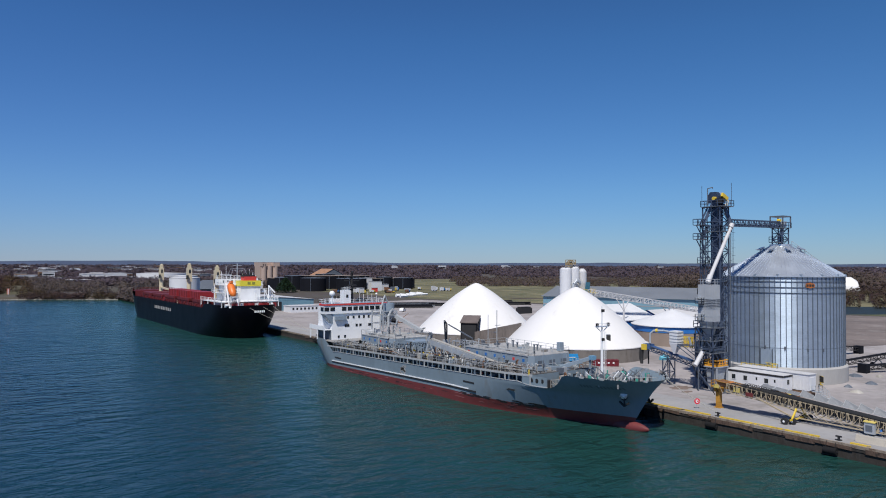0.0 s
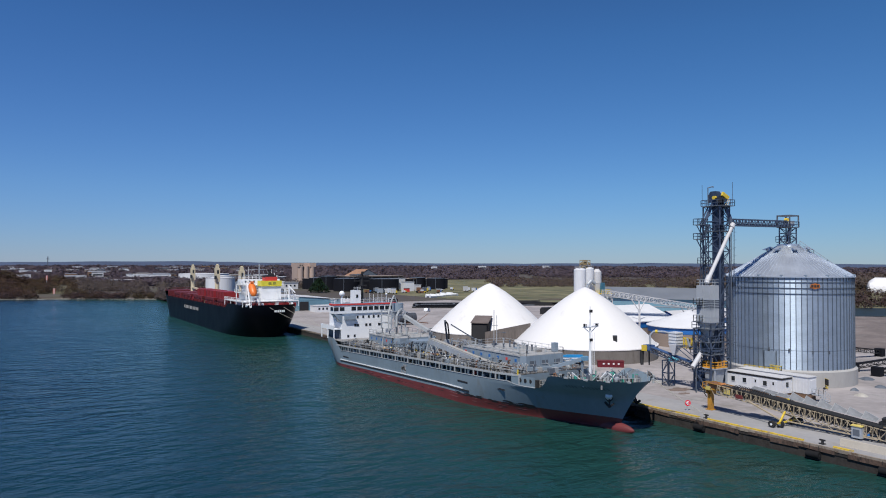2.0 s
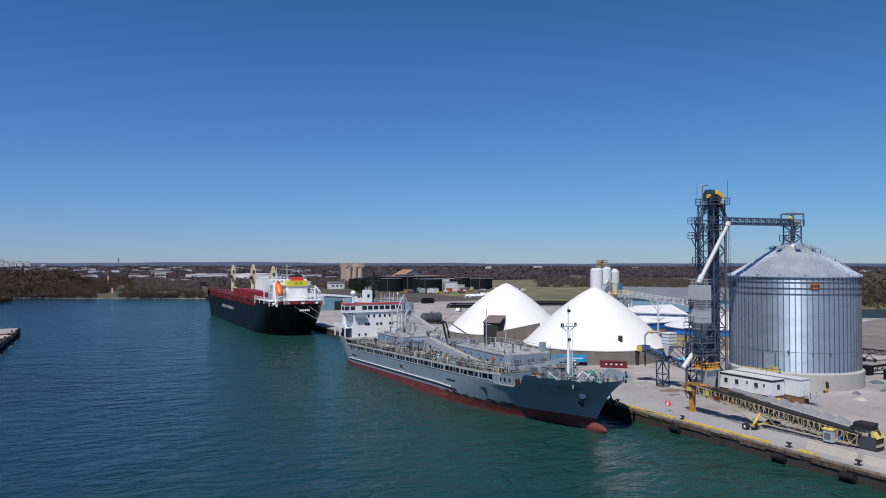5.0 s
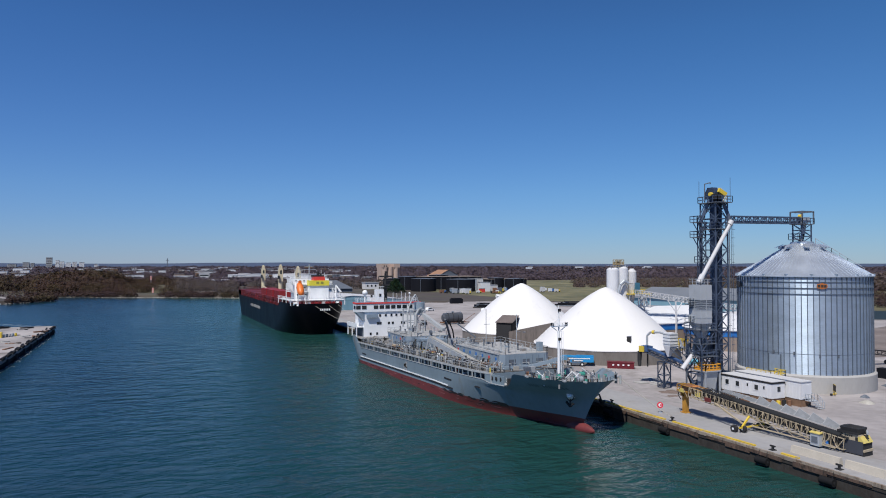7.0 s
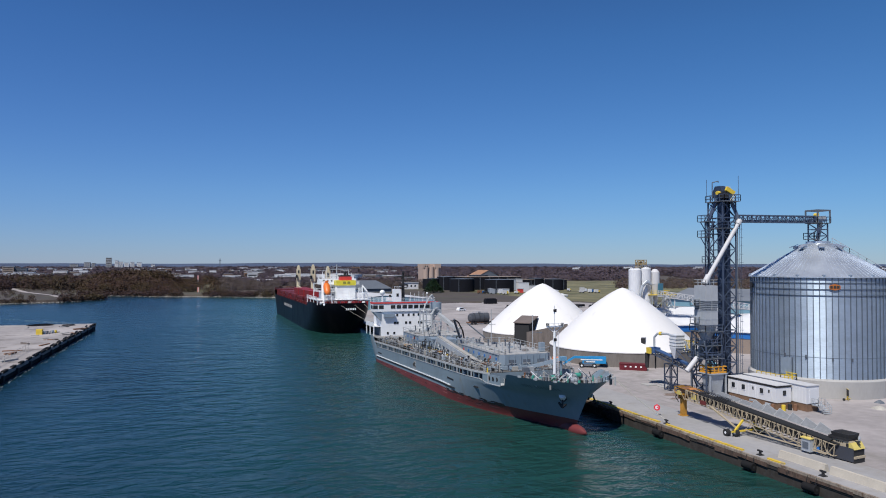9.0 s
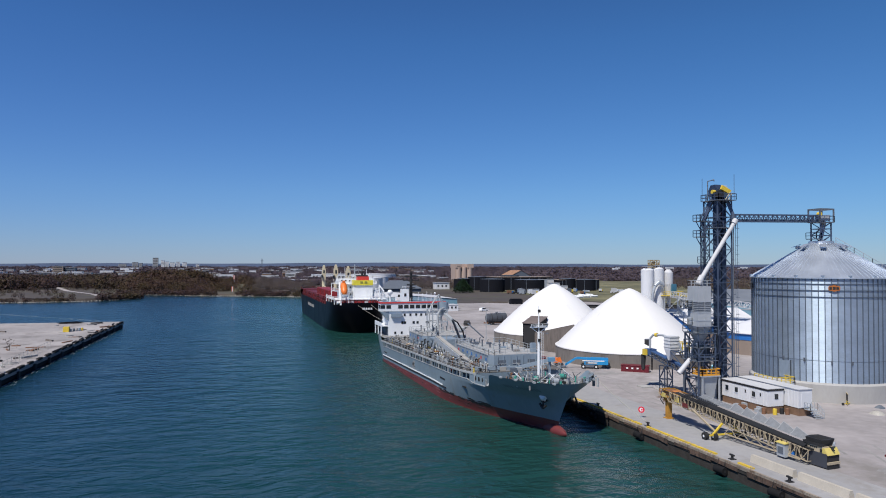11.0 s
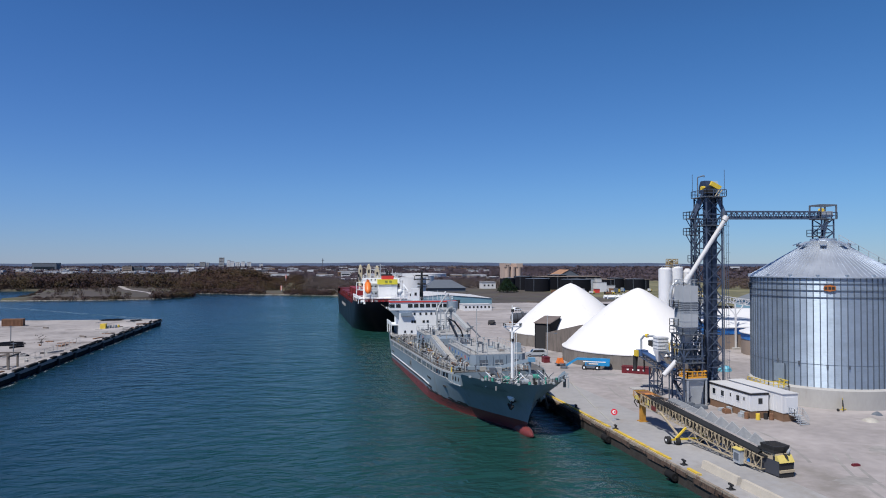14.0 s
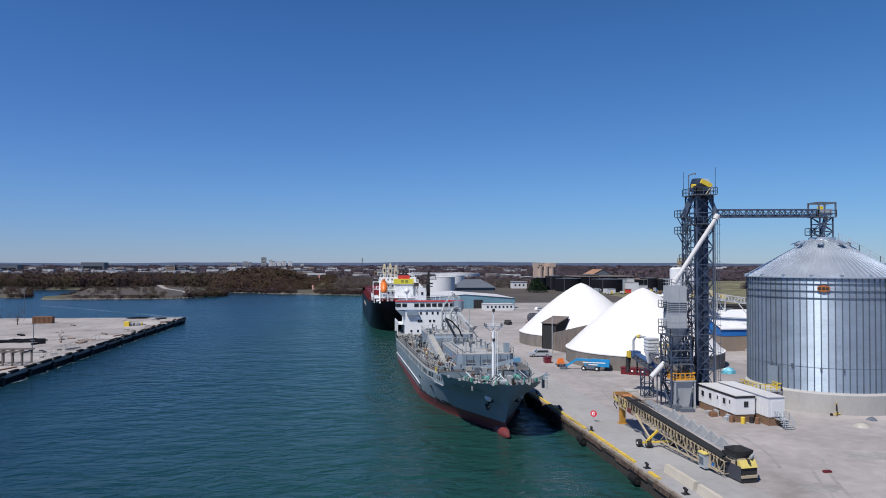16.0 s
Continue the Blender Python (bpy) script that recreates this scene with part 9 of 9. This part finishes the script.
def on_path(x, y):
    k = (y - 470) / 220
    return -0.05 < k < 1.05 and abs(x - (-150 - 72 * k)) < 9


dense, spit, scrub, stems = [], [], [], G()
while len(dense) < 1050:  # the thicket between the cove and the black ship
    x, y = rnd.uniform(-142, 2), rnd.uniform(472, 720)
    if not on_land(x, y, 2.5) or x < -104 and y < 534 or (-80 < x < -42 and y < 592 and rnd.random() < (0.96 if abs(x + 58) < 9 and y < 545 else 0.74)) or on_path(x, y):
        continue
    k = low_noise(x, y, 0.022, 2.2)
    if x > -42 and low_noise(x, y, 0.03, 8.1) < -0.05:
        continue
    h = (6.4 + 5.0 * k + rnd.uniform(-1.3, 1.6)) * (0.75 if x > -42 else 1.0)
    h = max(2.6, h) * (lerp(1.05, 1.65, clamp01((y - 535) / 90)) if x < -74 else lerp(1.0, 1.25, clamp01((y - 560) / 60)))
    if -80 < x < -46 and y < 672:  # kept low before the rear mark
        h = min(h, rnd.uniform(4.5, 7.5))
    dense.append((x, y, 1.5, h, h * rnd.uniform(0.45, 0.7)))
while len(spit) < 1000:  # lower, open brush on the spit, a taller wood behind it
    x = rnd.uniform(-470, -128)
    y = rnd.uniform(440, 640) if rnd.random() < 0.36 else rnd.uniform(625, 800)
    if not on_land(x, y, 3.0) or on_path(x, y):
        continue
    low = y < 625
    if low and low_noise(x, y, 0.03, 7.7) < 0.02 and rnd.random() < 0.55:
        continue
    h = rnd.uniform(1.4, 5.2) * rnd.uniform(0.55, 1.0) if low else rnd.uniform(7.0, 12.5)
    spit.append((x, y, 1.6, h, h * rnd.uniform(0.45, 0.75)))
for x, y, z, h, w in dense + spit:  # trunks and limbs
    if y > 640:
        continue
    stems.tube((x, y, 1.5), (x, y, z + h * 0.55), 0.03 * h, 0.015 * h, n=5, caps=False)
    for k in range(3):
        a = rnd.uniform(0, 6.3)
        stems.tube((x, y, z + h * 0.22), (x + w * 0.7 * math.cos(a), y + w * 0.7 * math.sin(a), z + h * rnd.uniform(0.55, 0.85)), 0.014 * h, 0.004 * h, n=4, caps=False)
for (xa, ya), (xb, yb) in zip(SHORE[1:25], SHORE[2:26]):  # low scrub along the bank
    for k in range(int(math.hypot(xb - xa, yb - ya) / 0.55)):
        q = rnd.random()
        x, y = lerp(xa, xb, q) + rnd.uniform(-1, 1), lerp(ya, yb, q) + rnd.uniform(-1.3, 3.5)
        if low_noise(x, y, 0.06, 5.5) > (-0.4 if x > -142 else -0.05) and not (-70 < x < -54):
            h = rnd.uniform(1.6, 4.4 if x > -142 else 2.4)
            scrub.append((x, y, 0.5, h, h * rnd.uniform(0.5, 0.85)))
crowns("bank_scrub", scrub, 110, SPITBRUSH, "low bare scrub along the stony bank", "brush", 0.27)
PALEBRUSH = tone_mat("pale_bare_brush", ((0.085, 0.066, 0.066), (0.115, 0.092, 0.09), (0.098, 0.08, 0.076), (0.12, 0.1, 0.086), (0.088, 0.07, 0.07)))
crowns("bare_thicket", [q for q in dense if q[0] > -40], 330, PALEBRUSH, "pale bare grey-brown thicket near the ship", "brush", 0.15)
dense = [q for q in dense if q[0] <= -40]
crowns("shore_thicket", dense, 330, BRUSH, "dense brown and olive spring thicket along the shore", "brush", 0.15)
crowns("spit_brush", spit, 270, SPITBRUSH, "bare purple-brown bushes and trees on the low spit", "brush", 0.16)
solo("brush_stems", stems, BARK, "bare trunks and limbs of the shore brush", "brush", kind="stuff")
behind = []
while len(behind) < 260:  # brush behind the warehouse and beside the tanks
    x = rnd.uniform(5, 260)
    y = rnd.uniform(560, 690) if x > 60 else rnd.uniform(480, 660)
    h = rnd.uniform(3.5, 8)
    behind.append((x, y, 1.8, h, h * rnd.uniform(0.42, 0.6)))
for k in range(170):
    x, y = rnd.uniform(0.5, 14), rnd.uniform(338, 472)
    h = rnd.uniform(2, 4.5) if x < 4 else rnd.uniform(3, 6.5)
    behind.append((x, y, 0.6 if x < 3 else 1.8, h, h * rnd.uniform(0.5, 0.8)))
crowns("yard_brush", behind, 110, PALEBRUSH, "bare bushes round the tanks and stores", "brush", 0.28)

# wide far woods: a low uneven canopy with single crowns over it
eye = Vector((-60, -50))
far = []
while len(far) < 8200:
    d = 690 * (3600 / 690) ** (rnd.random() ** 1.15)
    a = radians(rnd.uniform(8, 124))
    x, y = eye.x + d * math.cos(a), eye.y + d * math.sin(a)
    if y < 690 and x < 300 or 250 < x < 800 and y < 800 or d < 1000 and a < radians(52):
        continue
    if low_noise(x, y, 0.0035, 3.1) < (-0.1 if d < 2200 else -0.4):
        continue
    h = rnd.uniform(4.6, 6.8) * (1 + d / 4500)
    far.append((x, y, 1.0, h, h * rnd.uniform(1.1, 1.9)))
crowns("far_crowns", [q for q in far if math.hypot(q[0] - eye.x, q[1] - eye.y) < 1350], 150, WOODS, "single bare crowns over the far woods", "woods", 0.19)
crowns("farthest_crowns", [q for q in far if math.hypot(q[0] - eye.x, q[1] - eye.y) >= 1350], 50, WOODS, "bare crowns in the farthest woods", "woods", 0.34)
inland = []
while len(inland) < 2700:  # the wood beyond the fields, lower towards the tanks
    a, d = radians(rnd.uniform(6, 56)), 690 + 330 * rnd.random() ** 1.2
    k = clamp01((a - radians(34)) / radians(8))
    if k > 0 and rnd.random() < 0.45 * k:
        continue
    h = rnd.uniform(8, 14) * lerp(1.0, 0.42, k)
    inland.append((eye.x + d * math.cos(a), eye.y + d * math.sin(a), 1.2, h, h * rnd.uniform(0.5, 0.85)))
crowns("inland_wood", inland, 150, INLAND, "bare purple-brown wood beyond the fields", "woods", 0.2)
pond_side = []
for k in range(190):  # brush round the pond
    s, q = rnd.random(), rnd.uniform(-40, 60)
    h = rnd.uniform(3, 7)
    pond_side.append((290 + 190 * s - q * 0.5, 150 + 90 * s + q, 1.8, h, h * 0.5))
crowns("pond_brush", pond_side, 110, SPITBRUSH, "bare brown brush round the pond", "brush", 0.28)

# low hills on the skyline, with the blue of haze put into their colour
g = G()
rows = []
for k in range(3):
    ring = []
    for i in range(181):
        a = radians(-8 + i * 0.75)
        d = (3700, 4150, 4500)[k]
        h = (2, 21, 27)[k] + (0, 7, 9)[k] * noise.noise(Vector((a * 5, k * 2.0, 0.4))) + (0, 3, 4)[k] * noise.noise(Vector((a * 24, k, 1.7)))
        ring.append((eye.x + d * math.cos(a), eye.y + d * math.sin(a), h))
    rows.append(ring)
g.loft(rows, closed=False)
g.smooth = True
solo("far_hills", g, mat("haze_blue_woodland", (0.05, 0.072, 0.125), 1.0, var=0.25, scale=0.004, fine=0.02), "low wooded hills on the horizon", "backdrop", kind="structure")

# open fields with grass, and pale tracks
GRASS = mat("rough_grass", (0.15, 0.136, 0.072), 1.0, var=0.55, scale=0.02, fine=0.1, bump=0.15, dirt=(0.066, 0.076, 0.032), dirt_amount=0.6)
solo("bare_earth", G().add([(88, 62, 2.0), (150, 46, 2.0), (259, 40, 2.0), (258, 74, 2.0), (234, 130, 2.0), (118, 96, 2.0)], [(0, 1, 2, 3, 4, 5)]), mat("bare_earth", (0.172, 0.1419, 0.129), 1.0, var=0.35, scale=0.06, fine=0.7, bump=0.15, dirt=(0.258, 0.2322, 0.215), dirt_amount=0.4), "bare brown earth beyond the bin", "ground", kind="structure")
solo("grass_field", G().add([(262, 70, 2.01), (700, 60, 2.01), (820, 620, 2.01), (330, 840, 2.01), (152, 560, 2.01), (160, 335, 2.01)], [(0, 1, 2, 3, 4, 5)]), GRASS, "rough green and straw grass field", "field", kind="structure")
g = G()
rings = []
for k in range(9):
    q = k / 8
    rings.append([(-48 + 23 * q * (1 + 0.1 * math.sin(3 * a)) * math.cos(a), 584 + 42 * q * math.sin(a), 1.9 + 5.0 * (1 - q * q) ** 1.5) for a in [2 * math.pi * i / 28 for i in range(28)]])
g.loft(rings[::-1], cap1=True)
g.smooth = True
solo("grass_rise", g, mat("spring_grass", (0.066, 0.062, 0.034), 1.0, var=0.35, scale=0.05, fine=0.5, bump=0.1, dirt=(0.14, 0.11, 0.07), dirt_amount=0.4), "low grassy rise behind the navigation marks", "mound")
PONDW = mat("pond_water", (0.0258, 0.0361, 0.0387), 0.55, var=0.1, spec=0.15)
solo("pond", G().add([(205, 142, 2.03), (243, 118, 2.03), (278, 98, 2.03), (334, 122, 2.03), (302, 152, 2.03), (255, 178, 2.03)], [(0, 1, 2, 3, 4, 5)]), PONDW, "still grey pond beyond the yard", "pond", kind="structure")
solo("shore_path", G().add([(-146, 484, 2.03), (-150, 484, 2.03), (-160, 520, 2.03), (-192, 590, 2.03), (-222, 690, 2.03), (-217, 690, 2.03), (-187, 590, 2.03), (-156, 520, 2.03)], [(0, 7, 2, 1), (7, 6, 3, 2), (6, 5, 4, 3)]), YARD, "pale gravel shore path", "path", kind="structure")
g = G()
for k in range(2400):  # stones along the far bank
    (xa, ya), (xb, yb) = rnd.choice(list(zip(SHORE[1:17], SHORE[2:18])))
    q = rnd.random()
    g.ball((lerp(xa, xb, q) + rnd.uniform(-0.8, 0.8), lerp(ya, yb, q) + rnd.uniform(-2.2, -1.0), rnd.uniform(0.0, 0.35)), rnd.uniform(0.15, 0.45), 6, 3)
solo("bank_stones", g, STONEBANK, "pale stones along the far bank", "stones", kind="stuff")

# broken foam along the pier's foot and a faint wind line off its corner
FOAM = tone_mat("water_foam", ((0.5, 0.55, 0.56), (0.4, 0.46, 0.48), (0.6, 0.64, 0.64)), 0.7, 0.5)
g = G()
for k in range(520):
    if k < 330:
        y = rnd.uniform(70, 232)
        if low_noise(0, y, 0.05, 3.3) < -0.15:
            continue
        x = -103.0 + (y - 60) / 180.6 * 5 + 0.4 + abs(rnd.gauss(0.4, 0.5))
        L, w, dx = rnd.uniform(0.5, 2.2), rnd.uniform(0.05, 0.22), 0.0277
    else:
        q = rnd.random()
        x, y = lerp(-102, -214, q) + rnd.gauss(0, 1.4), lerp(262, 380, q) + rnd.gauss(0, 1.4)
        L, w, dx = rnd.uniform(0.8, 3.0), rnd.uniform(0.04, 0.13), -0.95
    g.add([(x, y, 0.05), (x + w, y + 0.1 * L, 0.05), (x + dx * L + w * 0.6, y + L, 0.05), (x + dx * L, y + 0.9 * L, 0.05)], [(0, 1, 2, 3)])
solo("foam_line", g, FOAM, "thin broken white foam on the water", "foam", kind="stuff")

# navigation marks
MARKRED = mat("mark_red", (0.5332, 0.1118, 0.0602), 0.6)
for x, y, h in ((-57.2, 539, 6.3), (-55.8, 667, 13.6)):
    t = thing("range_mark", (x, y, 2), "red and white navigation range mark", "navigation mark", "range marks")
    part("mast", G().beam((x, y, 1.9), (x, y, h), 0.4), GREYSTEEL, t)
    part("red_board", G().box(x - 0.75, x + 0.75, y - 0.2, y, h - 4.0, h), MARKRED, t)
    part("white_board", G().box(x - 0.25, x + 0.25, y - 0.26, y - 0.2, h - 4.0, h), SHIPWHITE, t)


def block(name, x, y, w, d, h, wall, roof, label, cat="building", group="town buildings", storeys=2):
    t = thing(name, (x, y, 2), label, cat, group)
    part("wall", G().box(x - w / 2, x + w / 2, y - d / 2, y + d / 2, 1.9, 2 + h), wall, t)
    part("roof", G().box(x - w / 2 - 0.3, x + w / 2 + 0.3, y - d / 2 - 0.3, y + d / 2 + 0.3, 2 + h, 2.4 + h), roof, t)
    for s in range(storeys):
        z = 2 + h * (s + 0.35) / storeys
        part("ribbon_window", G().box(x - w * 0.42, x + w * 0.42, y - d / 2 - 0.06, y - d / 2, z, z + h * 0.3 / storeys), GLASS, t)
    return t


block("twin_block", -364, 1370, 17.5, 14, 17.5, TANWALL, GREYROOF, "square pale concrete block in the town", storeys=5)
block("twin_block", -345, 1375, 17.5, 14, 15, DARKGREY, GREYROOF, "dark glass block in the town", storeys=5)
block("long_hall", -600, 1660, 50, 30, 23, DARKGREY, DARKGREY, "long dark hall on the town's edge", storeys=1)
block("long_hall", -752, 1583, 46, 26, 18, DARKGREY, CHARCOAL, "long dark-roofed hall in the town", storeys=1)
block("white_hall", -578, 1533, 30, 20, 9, WHITEWALL, PALEROOF, "flat white hall in the town", storeys=1)
block("white_hall", -445, 1311, 25, 18, 8, WHITEWALL, PALEROOF, "flat white hall in the town", storeys=1)
block("white_hall", 84, 1002, 55, 24, 7, WHITEWALL, PALEROOF, "long flat white hall in the town", storeys=1)
block("white_hall", -3, 1048, 26, 16, 5, WHITEWALL, PALEROOF, "flat white hall in the town", storeys=1)
rt2 = random.Random(15)
for k in range(46):  # scattered pale roofs among the crowns
    d, a = rt2.uniform(900, 1700), radians(rt2.uniform(98, 118))
    x, y, w = -55 + d * math.cos(a), 20 + d * math.sin(a), rt2.uniform(8, 22)
    block("low_house", x, y, w, rt2.uniform(8, 14), rt2.uniform(7, 11) * (0.75 + d / 4000), rt2.choice((WHITEWALL, PALEROOF, GREYROOF)), rt2.choice((PALEROOF, WHITEWALL, PALEROOF, GREYROOF)), "low pale-roofed building among the town's trees", storeys=1)
for x, w, h in ((-373, 21, 47), (-344, 13, 36), (-328, 15, 31), (-306, 18, 27), (-284, 15, 30), (-258, 18, 28), (-452, 22, 28), (-430, 12, 25), (-500, 30, 21), (-205, 14, 20)):
    block("high_rise", x, 3115, w, 20, h, WHITEWALL if x > -345 else GREYROOF, GREYROOF, "distant pale high-rise block on the skyline", storeys=7)
at = thing("lattice_mast", (55, 2930, 2), "thin distant lattice radio mast", "radio mast")
part("mast", G().beam((55, 2930, 2), (55, 2930, 46), 3.0), DARKGREY, at)
part("antenna", G().box(50, 60, 2929, 2931, 36, 38), DARKGREY, at)
for k in range(170):  # scattered roofs of the town
    a = radians(rnd.uniform(72, 113))
    d = 760 * (2700 / 760) ** rnd.random()
    x, y = eye.x + d * math.cos(a), eye.y + d * math.sin(a)
    if y < 690:
        continue
    w, dd, h = rnd.uniform(7, 17) * (1 + d / 3500), rnd.uniform(8, 16), rnd.uniform(4, 6.5) * (1 + d / 2800)
    big = rnd.random() < 0.3
    block("town_hall" if big else "town_house", x, y, w * (1.6 if big else 1), dd, h, rnd.choice((WHITEWALL, TANWALL, WHITEWALL, BRICKBROWN, DARKGREY, PALEROOF)), rnd.choice((PALEROOF, GREYROOF, WHITEWALL, GREYROOF)), "pale flat-roofed commercial building in the town" if big else "small distant town house among trees", storeys=1)
for k in range(14):
    a = radians(rnd.uniform(16, 60))
    d = rnd.uniform(1700, 3200)
    block("farm_house", eye.x + d * math.cos(a), eye.y + d * math.sin(a), rnd.uniform(12, 30), 10, rnd.uniform(7, 14), WHITEWALL, GREYROOF, "distant white house on the wooded slope", storeys=1)
# single dark evergreen by the tanks
et = thing("evergreen_tree", (120.5, 472, 2), "broad dark evergreen tree", "tree")
g = G()
for k in range(900):
    zz = rnd.random()
    w = 9.0 * (1 - zz) ** 0.7 * rnd.random() ** 0.4
    a = rnd.uniform(0, 6.3)
    clump(g, 120.5 + w * math.cos(a), 472 + w * math.sin(a), 2.6 + zz * 10.5, rnd.uniform(0.4, 1.0))
part("crown", g, EVER, et)
part("trunk", G().tube((120.5, 472, 1.9), (120.5, 472, 9), 0.4, 0.15), BARK, et)
# bare trees on the pier
for x, y, h in ((-152, 212, 6.5), (-158, 206, 7.5), (-113, 148, 3.5)):
    t = thing("bare_tree", (x, y, 2), "small bare tree on the old pier", "tree")
    g, tr = G(), G()
    twig_tree(g, tr, x, y, 2, h, h * 0.5, 22)
    part("trunk", tr, BARK, t)
    part("crown", g, BRUSH, t)
